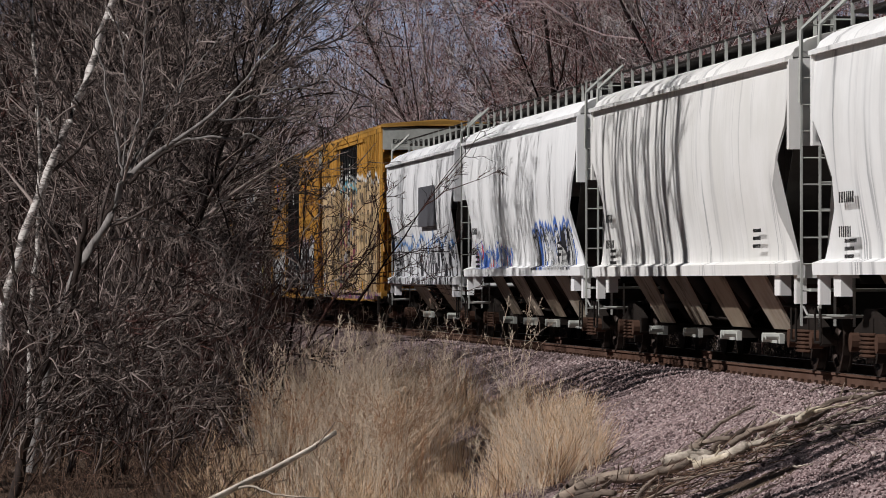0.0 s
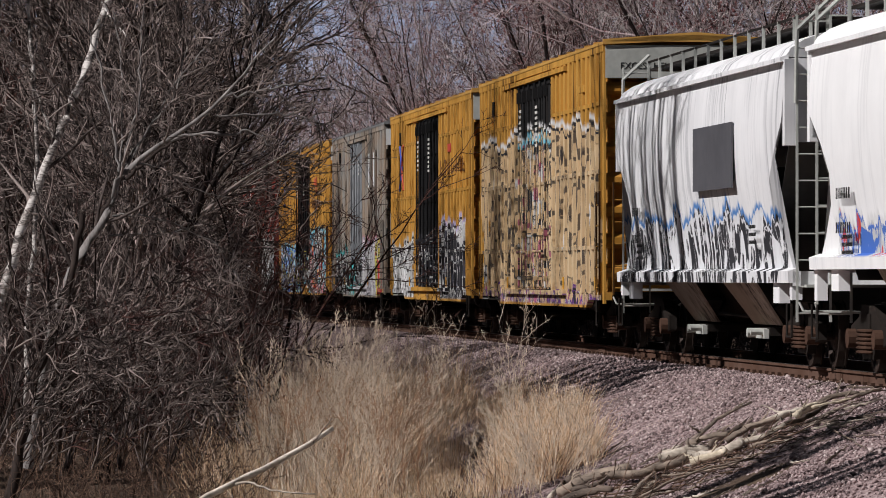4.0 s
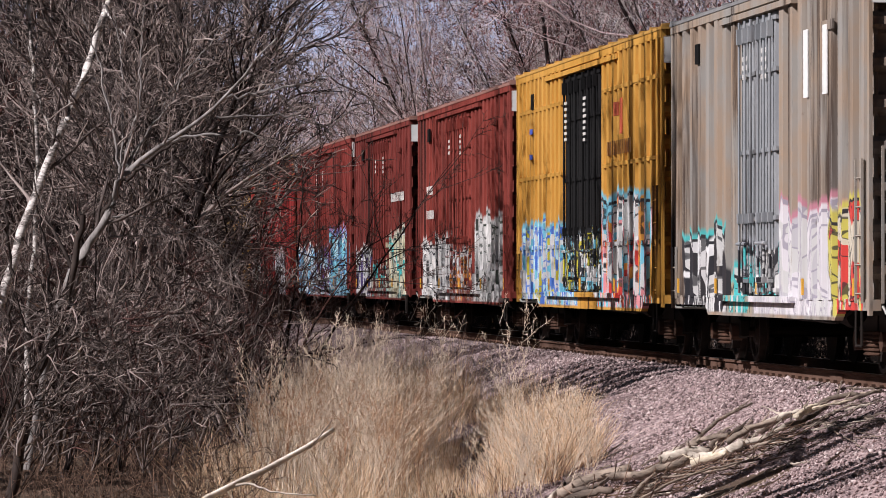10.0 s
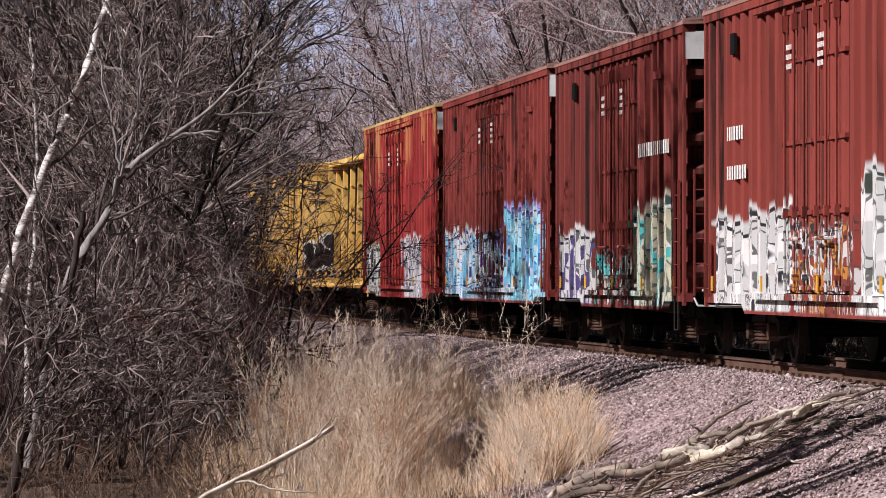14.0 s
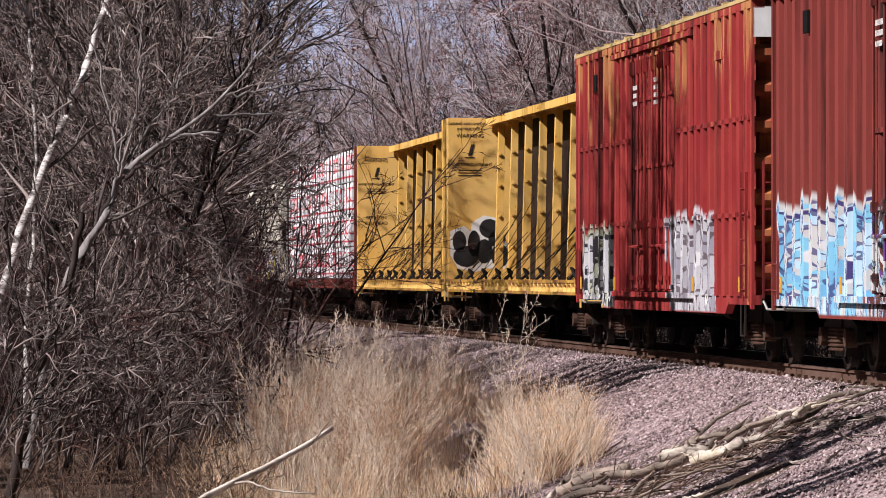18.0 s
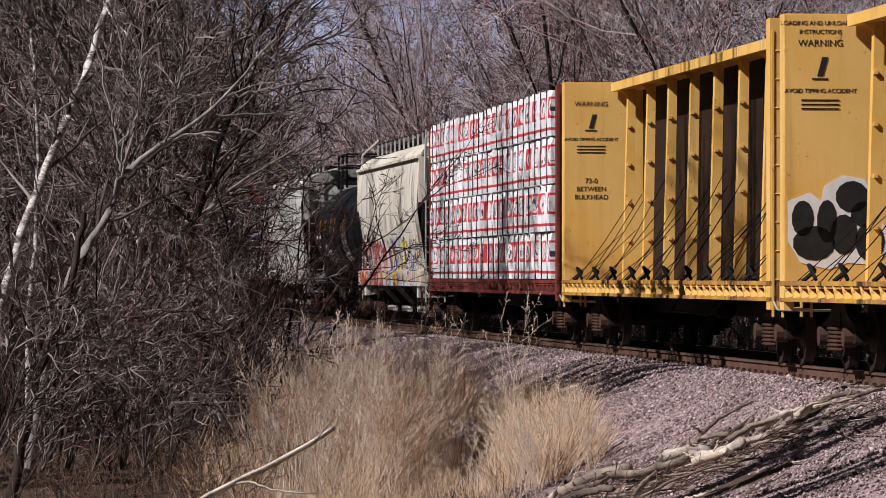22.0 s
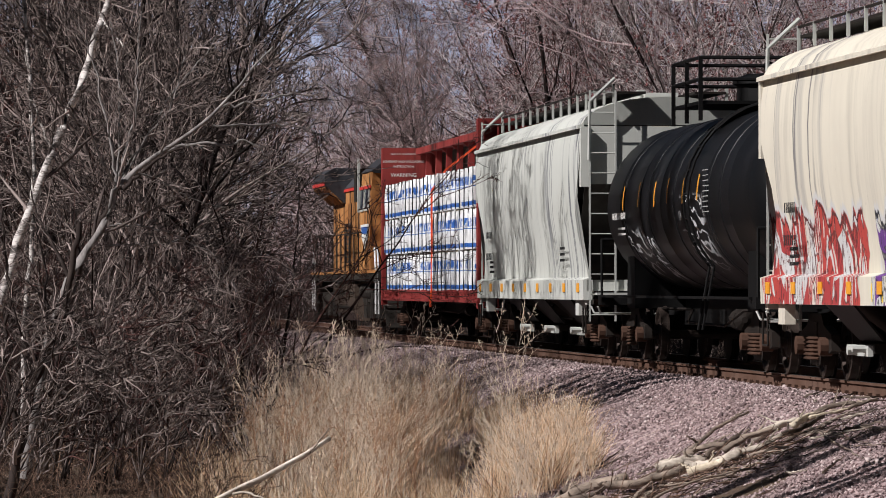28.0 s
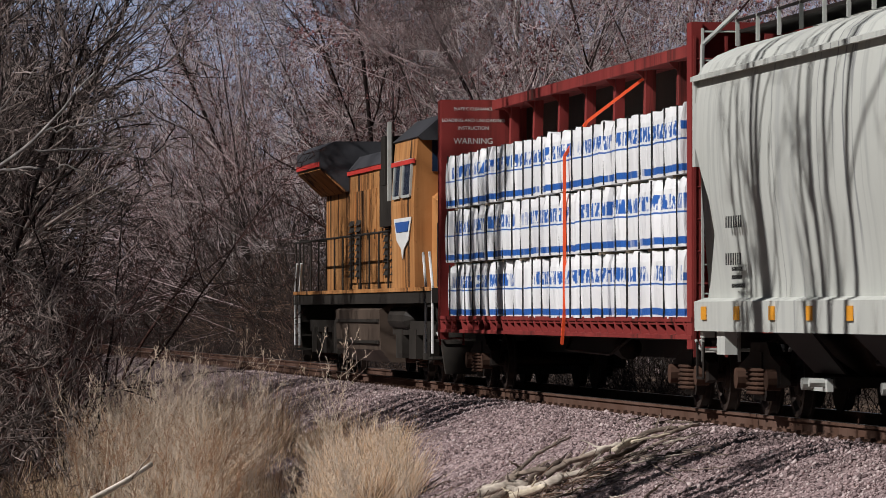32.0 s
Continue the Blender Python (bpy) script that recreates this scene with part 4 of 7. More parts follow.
def build_driftwood():
    pale = wood_material("barkless_pale_wood", (0.18, 0.15, 0.12), (0.44, 0.385, 0.32))
    grey = wood_material("grey_dead_wood", (0.07, 0.055, 0.045), (0.24, 0.19, 0.15))

    dark = wood_material("dark_rotten_wood", (0.035, 0.026, 0.022), (0.13, 0.10, 0.08))
    wood_new = wood_material("fresh_split_wood", (0.42, 0.35, 0.25), (0.62, 0.54, 0.42))

    def spot(px, py, up):
        """Where the slope meets the sight line (right, down)."""
        for d in np.arange(40, 110, 0.1):
            q = at_view(px, py, d)
            s = float(np.interp(-d, -_cy, S_GRID))
            cx, _, h = on_line(s)
            g = float(ground_height((float(cx) - q[0]) * math.cos(float(h)), s))
            if q[2] <= g + up:
                return (q[0], q[1], g + up)
        return tuple(q)

    # (start, end, thick, thin, wood, bend)
    logs = [((206, 388), (330, 340), 0.085, 0.07, grey, 8), ((232, 376), (300, 352), 0.05, 0.03, dark, -6), ((300, 352), (432, 318), 0.07, 0.06, grey, -6),
            ((385, 322), (470, 305), 0.075, 0.06, pale, 5), ((440, 318), (530, 292), 0.085, 0.07, pale, -7), ((432, 300), (505, 280), 0.05, 0.03, grey, 5),
            ((470, 300), (560, 262), 0.05, 0.035, dark, 6), ((525, 292), (605, 262), 0.055, 0.035, pale, -5), ((505, 288), (600, 250), 0.05, 0.04, grey, 4),
            ((560, 268), (640, 236), 0.07, 0.045, pale, 5), ((600, 262), (680, 226), 0.05, 0.03, dark, -4), ((625, 246), (662, 228), 0.055, 0.05, wood_new, 3),
            ((640, 240), (735, 205), 0.05, 0.03, grey, 6), ((690, 222), (775, 195), 0.035, 0.02, grey, -3), ((436, 300), (545, 222), 0.035, 0.018, grey, 7),
            ((518, 334), (547, 258), 0.03, 0.02, dark, 4), ((440, 330), (500, 312), 0.06, 0.045, wood_new, 3), ((204, 402), (300, 374), 0.07, 0.045, dark, 5),
            ((190, 392), (242, 348), 0.05, 0.022, pale, 4), ((215, 366), (245, 352), 0.06, 0.05, dark, 2), ((390, 352), (560, 316), 0.02, 0.01, grey, -5),
            ((330, 395), (400, 330), 0.03, 0.015, grey, 6), ((350, 388), (560, 322), 0.022, 0.01, grey, 8), ((545, 300), (620, 285), 0.025, 0.015, grey, 3)]
    lg = np.random.default_rng(17)
    for k, (a, b, r0, r1, mat, bend) in enumerate(logs):
        up = r0 * 0.9 + 0.03 + 0.05 * (k % 3)
        pa, pb = np.array(spot(*a, up)), np.array(spot(*b, up))
        pts = [tuple(pa + (pb - pa) * f + np.array([0, 0.02 * bend * math.sin(math.pi * f), 0.008 * bend * math.sin(math.pi * f) + lg.normal(0, 0.008)])) for f in (0, 0.2, 0.4, 0.6, 0.8, 1)]
        ob = part("driftwood_log" if r0 > 0.04 else "driftwood_branch", log_mesh(pts, r0 * 0.8, r1 * 0.8, k), mat, None, smooth=True)
        tagged(ob, "barkless pale broken log lying on the stones" if mat in (pale, wood_new) else "grey dead branch lying on the stones", "log", "dead wood on the stones")
        for q in range(2 if r0 > 0.03 else 0):
            c = Vector(pts[1 + 2 * q])
            tip = c + Vector((lg.normal(0.1, 0.15), lg.normal(0.1, 0.3), lg.uniform(0.05, 0.22)))
            part("broken_stub", log_mesh([tuple(c), tuple((c + tip) / 2), tuple(tip)], 0.018, 0.006, k + q, 5), mat, ob)
    rr = np.random.default_rng(77)
    for k in range(110):
        a, b = rr.uniform(220, 740), 0
        b = 400 - (a - 210) * 0.34 + rr.normal(14, 30)
        ln, sl = rr.uniform(25, 120), rr.normal(-0.33, 0.25)
        pts = [spot(a, b, 0.03), spot(a + ln / 2, b + sl * ln / 2, 0.05), spot(a + ln, b + sl * ln, 0.03)]
        ob = part("stick", log_mesh(pts, rr.uniform(0.007, 0.02), 0.005, 100 + k, 5), (grey, dark, pale, dark)[k % 4], None)
        tagged(ob, "thin dead stick lying on the stones", "stick", "dead sticks on the stones")
    st, dr = [], []
    for k in range(420):
        a = rr.uniform(230, 600)
        b = 400 - (a - 210) * 0.34 + abs(rr.normal(6, 24))
        st.append(spot(a, b, 0.03 + rr.uniform(0, 0.08)))
        dr.append((rr.normal(0.7, 0.3), rr.normal(0.5, 0.5), rr.normal(0.12, 0.12)))
    p, rad = tubes(np.array(st), np.array(dr), rr.uniform(0.2, 0.8, 420), rr.uniform(0.004, 0.010, 420), 5, rr, 0.5, -0.1, 0.5)
    v, q = tube_arrays(p, rad, 4)
    tagged(new("twig_litter", raw_mesh("twig_litter", v, q, BARK_LOW)), "heap of dark broken twigs round the logs", "twigs", kind="stuff")
    # a bare pole leaning out of the grass
    pts = [tuple(at_view(-530, 462, 54)), tuple(at_view(-434, 398, 54.5)), tuple(at_view(-364, 361, 55)), tuple(at_view(-264, 313, 55.5)), tuple(at_view(-194, 269, 56))]
    ob = part("fallen_branch", log_mesh(pts, 0.046, 0.026, 5), wood_material("bleached_branch", (0.40, 0.34, 0.28), (0.66, 0.59, 0.50)), None, smooth=True)
    tagged(ob, "bare pale branch leaning out of the dry grass", "branch")
    part("side_shoot", log_mesh([tuple(at_view(-230, 292, 55.7)), tuple(at_view(-215, 276, 55.7)), tuple(at_view(-196, 252, 55.7))], 0.012, 0.005, 6, 5), grey, ob, smooth=True)
    part("side_shoot", log_mesh([tuple(at_view(-380, 368, 55)), tuple(at_view(-340, 362, 54.8)), tuple(at_view(-300, 378, 54.6)), tuple(at_view(-225, 384, 54.5))], 0.018, 0.007, 7, 5), pale, ob, smooth=True)


# ---- rolling stock; local x runs with the train, the side towards the camera is at -y, z = 0 is the rail head ----
TRAIN = []          # (thing, place in the train, half wheelbase)
WHEELS = []         # (wheelset, its thing's place in the train, resting pose)


def make_truck(car, x, seed=0, axles=(-0.89, 0.89)):
    """A freight bogie with its wheelsets."""
    t = new("truck")
    t.parent = car
    t.location = (x, 0, 0)
    lo, hi = axles[0], axles[-1]
    for y in (-1.02, 1.02):
        prof = [(lo - 0.32, 0.40), (lo - 0.30, 0.62), (lo + 0.25, 0.74), (-0.42, 0.90), (0.42, 0.90), (hi - 0.25, 0.74), (hi + 0.30, 0.62), (hi + 0.32, 0.40),
                (hi + 0.05, 0.36), (hi - 0.12, 0.56), (0.45, 0.34), (0.36, 0.20), (-0.36, 0.20), (-0.45, 0.34), (lo + 0.12, 0.56), (lo - 0.05, 0.36)]
        part("side_frame", Geo().along_y(prof, y - 0.06, y + 0.06), GRIME, t)
        for ax in axles:
            part("journal_cap", Geo().rod((ax, y, 0.457), (ax, y + (0.17 if y > 0 else -0.17), 0.457), 0.13, 10), RUSTY, t)
        for dx in (-0.22, 0.0, 0.22):
            prof = []
            for k in range(6):
                prof += [(k * 0.055, 0.075), (k * 0.055 + 0.012, 0.1), (k * 0.055 + 0.03, 0.1), (k * 0.055 + 0.042, 0.075)]
            part("spring", Geo().turned((dx, y * 1.08, 0.27), (0, 0, 1), prof, 8), RUSTY, t)
    part("bolster", Geo().box(-0.2, 0.2, -1.1, 1.1, 0.5, 0.78), GRIME, t)
    part("brake_beam", Geo().box(lo + 0.5, lo + 0.58, -0.8, 0.8, 0.38, 0.5).box(hi - 0.58, hi - 0.5, -0.8, 0.8, 0.38, 0.5), GRIME, t)
    for ax in axles:
        w = new("wheelset", wheelset_mesh())
        w.parent = t
        w.location = (ax, 0, 0.457)
        WHEELS.append((w, car, ax))
    return t


_cache = {}
# Slope sheets share the hopper's paint; their underside shade is put into this grey.
SHADE_GREY = plain("shaded_slope_sheet", (0.055, 0.05, 0.045), 0.4, 4, 0.8)
# Shade of the gaps between posts and bay sheets, put into the colour.
GAP_BROWN = plain("dark_gap_brown", (0.022, 0.011, 0.006), 0.5, 3, 0.8)


def wheelset_mesh():
    if "w" not in _cache:
        g = Geo()
        for y in (-0.755, 0.755):
            s = 1 if y > 0 else -1
            g.turned((0, y, 0), (0, s, 0), [(-0.09, 0.16), (-0.075, 0.40), (-0.075, 0.485), (-0.045, 0.485), (-0.035, 0.457), (0.06, 0.45), (0.06, 0.38), (0.02, 0.34), (0.02, 0.2), (0.07, 0.17), (0.07, 0.09)], 20)
        g.rod((0, -1.1, 0), (0, 1.1, 0), 0.08, 10)
        for k in range(6):
            a = k * math.pi / 3
            g.box(0.28 * math.cos(a) - 0.03, 0.28 * math.cos(a) + 0.03, -0.785, -0.77, 0.28 * math.sin(a) - 0.03, 0.28 * math.sin(a) + 0.03)
        me = g.mesh("wheelset")
        me.materials.append(plain("worn_wheel_steel", (0.04, 0.029, 0.024), 0.5, 8, 0.55, 0.3))
        _cache["w"] = me
    return _cache["w"]


def running_gear(car, length, pivot, sill_mat=None, low=0.82, six=False):
    sill_mat = sill_mat or BLACK
    h = length / 2
    part("center_sill", Geo().box(-h + 0.2, h - 0.2, -0.28, 0.28, 0.62, 1.1), sill_mat, car)
    for s in (-1, 1):
        g = Geo().box(s * (h - 0.1), s * (h + 0.42), -0.11, 0.11, 0.74, 0.98)
        g.box(s * (h + 0.28), s * (h + 0.5), -0.17, 0.17, 0.66, 1.02)
        part("coupler", g, RUSTY, car)
        part("air_hose", Geo().pipe([(s * (h + 0.05), -0.35, 0.85), (s * (h + 0.3), -0.38, 0.55), (s * (h + 0.5), -0.3, 0.42)], 0.03), BLACK, car)
        part("uncoupling_rod", Geo().pipe([(s * (h + 0.05), -1.45, 0.92), (s * (h + 0.1), -1.4, 0.8), (s * (h + 0.1), -0.3, 0.78), (s * (h + 0.3), -0.15, 0.9)], 0.018, 5), GREY_PAINT, car)
        make_truck(car, s * pivot, axles=(-1.85, 0.0, 1.85) if six else (-0.89, 0.89))
    if not six:
        part("brake_reservoir", Geo().turned((-1.2, 0.5, 0.78), (1, 0, 0), [(0, 0.05), (0.08, 0.2), (1.2, 0.2), (1.28, 0.05)], 12), BLACK, car)
        part("brake_cylinder", Geo().turned((1.4, -0.55, 0.75), (1, 0, 0), [(0, 0.06), (0.03, 0.17), (0.5, 0.17), (0.55, 0.05)], 12), GRIME, car)
        part("brake_pipe", Geo().pipe([(-h + 1, -0.75, 0.9), (-2, -0.75, 0.9), (-1.6, -0.9, 0.7), (2.2, -0.9, 0.66), (2.8, -0.7, 0.9), (h - 1, -0.7, 0.92)], 0.025, 5), GRIME, car)


def ladder(car, x, y, z0, z1, mat, width=0.42, along="x", step=0.33, name="ladder"):
    lad = new(name)
    lad.parent = car
    lad.location = (x, y, z0)
    if along == "y":
        lad.rotation_euler = (0, 0, math.pi / 2)
    key = (round(z1 - z0, 3), round(width, 3), mat.name)
    if key not in _ladders:
        st = Geo().box(-0.016, 0.016, -0.016, 0.016, 0, z1 - z0).mesh("stile")
        ru = Geo().rod((-width / 2, 0, 0), (width / 2, 0, 0), 0.012, 5).mesh("rung")
        st.materials.append(mat)
        ru.materials.append(mat)
        _ladders[key] = (st, ru)
    st, ru = _ladders[key]
    for e in (-width / 2, width / 2):
        part("stile", st, None, lad).location = (e, 0, 0)
    z = 0.12
    while z < z1 - z0:
        part("rung", ru, None, lad).location = (0, 0, z)
        z += step
    return lad


_ladders = {}


def ribbed(x0, x1, y, z0, z1, pitch, depth, face=-1, crown=0.55):
    """A pressed steel panel with upright ribs standing proud of y."""
    pts = [(x0, 0.0)]
    n = max(1, int(round((x1 - x0) / pitch)))
    p = (x1 - x0) / n
    for k in range(n):
        a = x0 + k * p
        c = a + p / 2
        w = p * crown / 2
        pts += [(c - w, 0.0), (c - w * 0.86, depth), (c + w * 0.86, depth), (c + w, 0.0)]
    pts.append((x1, 0.0))
    g = Geo()
    front = [(x, y + face * d) for x, d in pts]
    rings = [[(x, yy, z) for x, yy in front] + [(x, y - face * 0.05, z) for x in (x1, x0)] for z in (z0, z1)]
    return g.loft(rings)


def bars(n, x, z, y, w, h, gap, seed, upright=False):
    """Rows of unreadable stencilled letters as plain bars."""
    r = random.Random(seed)
    g = Geo()
    for i in range(n):
        u = x
        end = x + w * r.uniform(0.75, 1.0)
        while u < end:
            q = r.uniform(0.5, 1.0) * h * 0.7
            g.box(u, u + q, y - 0.004, y, z - i * (h + gap) - h, z - i * (h + gap))
            u += q + h * 0.5
    return g


_font_cache = {}


def lettering(car, words, x, y, z, size, mat, facing="end", name="lettering", stretch=1.0):
    """Real words as thin raised letters. facing end: on a face that looks along +x; side: on the side that looks along -y."""
    key = (words, size, stretch)
    if key not in _font_cache:
        cu = bpy.data.curves.new("words", "FONT")
        cu.body, cu.size, cu.align_x, cu.extrude = words, size, "CENTER", 0.002
        tmp = new("words", cu)
        tmp.scale = (stretch, 1, 1)
        me = bpy.data.meshes.new_from_object(tmp.evaluated_get(bpy.context.evaluated_depsgraph_get()))
        bpy.data.objects.remove(tmp)
        bpy.data.curves.remove(cu)
        me.transform(Matrix.Diagonal((stretch, 1, 1, 1)))
        _font_cache[key] = me
    me = _font_cache[key].copy()
    me.materials.clear()
    me.materials.append(mat)
    m = pose(x, y, z, 90, 0, 90) if facing == "end" else pose(x, y, z, 90, 0, 0)
    return part(name, me, None, car, at=m)


def boxcar(label, s_back, s_front, mat, end_mat, roof_mat, door, door_mat=None, top=5.22, rails=(4.5, 3.2, 2.0), pitch=0.62, seed=0, sill=None, sill_z=0.72, rods=True,
           crown=0.5, depth=0.10, door_paint=None, white_end=False):
    """door: (back, front) along the train; a plug door in two leaves with locking rods."""
    length = s_front - s_back
    mid = (s_front + s_back) / 2
    h = length / 2
    d0, d1 = door[0] - mid, door[1] - mid
    car = tagged(new("boxcar"), label, "freight car", "boxcars of the train")
    running_gear(car, length, h - 2.3)
    e0, e1 = (sill[0] - mid, sill[1] - mid) if sill else (-h + 3.6, h - 2.4)
    for face in (-1, 1):
        y = face * 1.52
        for a, b in ((-h + 0.14, d0 - 0.05), (d1 + 0.05, h - 0.14)):
            part("side_panel", ribbed(a, b, y, 0.98, top - 0.12, pitch, depth, face, crown), mat, car)
            for z in rails:
                part("belt_rail", Geo().box(a + 0.35, b - 0.1, min(y, y + face * 0.10), max(y, y + face * 0.10), z - 0.035, z + 0.035), mat, car)
        part("top_chord", Geo().along_x([(y - face * 0.1, top - 0.14), (y + face * 0.10, top - 0.14), (y + face * 0.10, top - 0.02), (y - face * 0.1, top + 0.02)], -h, h), mat, car)
        part("side_sill", Geo().along_x([(y - face * 0.06, 0.86), (y + face * 0.075, 0.86), (y + face * 0.075, 1.0), (y - face * 0.06, 1.0)], -h, h), mat, car)
        part("drop_sill", Geo().loft([[(xx, y - face * 0.03, zz) for xx, zz in ((e0 - 0.35, 0.9), (e1 + 0.35, 0.9), (e1, sill_z), (e0, sill_z))],
                                      [(xx, y + face * 0.08, zz) for xx, zz in ((e0 - 0.35, 0.9), (e1 + 0.35, 0.9), (e1, sill_z), (e0, sill_z))]]), mat, car)
        for z, out in ((0.93, 0.15), (top - 0.26, 0.13)):
            part("door_track", Geo().box(d0 - (d1 - d0) * 0.45, d1 + (d1 - d0) * 0.45, min(y, y + face * out), max(y, y + face * out), z, z + 0.085), mat, car)
        dm = door_mat or door_paint or mat
        w = (d1 - d0) / 2
        for k in range(2):
            a = d0 + k * w + 0.03
            b = a + w - 0.06
            door_ob = part("door", ribbed(a, b, y + face * 0.03, 1.03, top - 0.28, w / 3.0, 0.035, face, 0.5), dm, car)
            for z in (1.1, 2.1, 3.05, 4.15, top - 0.36):
                part("door_rail", Geo().box(a, b, min(y + face * 0.03, y + face * 0.085), max(y + face * 0.03, y + face * 0.085), z - 0.03, z + 0.03), dm, door_ob)
            if rods:
                for q in (0.18, 0.5, 0.82):
                    x = a + (b - a) * q
                    part("lock_rod", Geo().rod((x, y + face * 0.12, 1.05), (x, y + face * 0.12, top - 0.3), 0.022, 6)
                         .box(x - 0.05, x + 0.05, min(y + face * 0.08, y + face * 0.15), max(y + face * 0.08, y + face * 0.15), 2.04, 2.18)
                         .box(x - 0.05, x + 0.05, min(y + face * 0.08, y + face * 0.15), max(y + face * 0.08, y + face * 0.15), 1.2, 1.28)
                         .box(x - 0.04, x + 0.04, min(y + face * 0.08, y + face * 0.16), max(y + face * 0.08, y + face * 0.16), top - 0.62, top - 0.4), dm, door_ob)
                part("door_handle", Geo().rod((a + 0.2 * w, y + face * 0.16, 1.75), (a + 0.75 * w, y + face * 0.16, 1.75), 0.025, 6), dm, door_ob)
        for x in (-h + 0.07, h - 0.07):
            part("corner_post", Geo().box(x - 0.07, x + 0.07, min(y + face * 0.045, y + face * 0.09), max(y + face * 0.045, y + face * 0.09), 0.8, top - 0.14), mat, car)
        lad_y = y + face * 0.115
        ladder(car, h - 0.55, lad_y, 0.95, 2.75, mat, step=0.36)
        ladder(car, -h + 0.45, lad_y, 0.95, 1.75, mat, step=0.36)
        part("stirrup", Geo().pipe([(h - 0.75, lad_y, 0.86), (h - 0.75, lad_y, 0.42), (h - 0.35, lad_y, 0.42), (h - 0.35, lad_y, 0.86)], 0.018, 5), GRIME, car)
    for s in (-1, 1):
        prof = []
        n = 8
        x = s * (h - 0.30)
        for k in range(n):
            z = 1.0 + k * (top - 1.1) / n
            q = (top - 1.1) / n
            prof += [(x, z), (x, z + q * 0.42), (x + s * 0.17, z + q * 0.50), (x + s * 0.23, z + q * 0.62), (x + s * 0.23, z + q * 0.80), (x + s * 0.17, z + q * 0.92)]
        prof += [(x, top - 0.1), (x - s * 0.05, top - 0.1), (x - s * 0.05, 1.0)]
        part("end_panel", Geo().along_y(prof, -1.56, 1.56), end_mat, car)
        x = s * (h - 0.14)
        if white_end:
            # White panel given grey paint: the shade on it is in the colour.
            part("end_sign", Geo().box(min(x + s * 0.13, x + s * 0.15), max(x + s * 0.13, x + s * 0.15), -1.58, 1.58, top - 0.6, top - 0.03), GREY_PAINT, car, "white upper end panel, greyed for shade")
            if s > 0:
                lettering(car, "EXCESS HEIGHT", x + s * 0.155, -0.75, top - 0.44, 0.16, LETTER_BLACK)
        else:
            part("end_plate", Geo().box(min(x + s * 0.125, x + s * 0.14), max(x + s * 0.125, x + s * 0.14), -1.58, -0.95, top - 0.55, top - 0.12), WHITE_PAINT, car, "small white painted plate")
        ladder(car, x + s * 0.2, -1.25, 0.95, 2.9, mat, 0.4, "y", 0.38, "end_ladder")
        part("end_platform", Geo().box(min(x, x + s * 0.3), max(x, x + s * 0.3), -1.3, 1.3, 1.02, 1.06), GREY_PAINT, car)
    roof = [(-1.63, top - 0.02), (-1.63, top + 0.03), (-0.8, top + 0.12), (0, top + 0.15), (0.8, top + 0.12), (1.63, top + 0.03), (1.63, top - 0.02), (0, top + 0.06)]
    part("roof", Geo().along_x(roof, -h - 0.05, h + 0.05), roof_mat, car)
    n = int(length / 1.2)
    rib = Geo()
    for k in range(n + 1):
        x = -h + k * length / n
        rib.loft([[(x + q, yy, top + zz) for yy, zz in ((-1.62, 0.03), (-1.62, 0.07), (0, 0.2), (1.62, 0.07), (1.62, 0.03))] for q in (-0.05, 0.05)])
    part("roof_ribs", rib, roof_mat, car)
    # stencilled data that cannot be read
    c = LETTER_WHITE if door_mat else LETTER_WHITE
    yq = -1.52 - 0.105 - (0.01 if door_mat else 0.0)
    if door_mat:
        part("stencil", bars(7, d0 + 0.5, top - 0.75, yq, 0.4, 0.055, 0.055, seed), c, car, "white stencilled data", kind="stuff")
        part("stencil", bars(8, d0 + 0.45 + (d1 - d0) / 2, top - 0.75, yq, 0.45, 0.055, 0.05, seed + 1), c, car, "white stencilled data", kind="stuff")
    else:
        part("stencil", bars(3, d0 + 0.5, top - 0.8, yq, 0.45, 0.07, 0.06, seed), c, car, "white stencilled data", kind="stuff")
        part("stencil", bars(4, d0 + 0.5 + (d1 - d0) / 2, top - 0.75, yq, 0.5, 0.07, 0.05, seed + 1), c, car, "white stencilled data", kind="stuff")
    for k in range(5):
        xk = -h + 0.9 + k * (length - 1.8) / 4
        part("reflector", Geo().box(xk - 0.05, xk + 0.05, -1.645, -1.625, 1.04, 1.26), YELLOW_PAINT, car, "yellow reflective stripe")
    part("vent_plate", Geo().box(-h + 2.6, -h + 2.95, -1.64, -1.6, top - 0.72, top - 0.42), BLACK, car)
    part("placard_holder", Geo().box(h - 3.2, h - 2.4, -1.63, -1.6, top - 0.75, top - 0.62), mat, car)
    TRAIN.append((car, mid, h - 2.3))
    return car


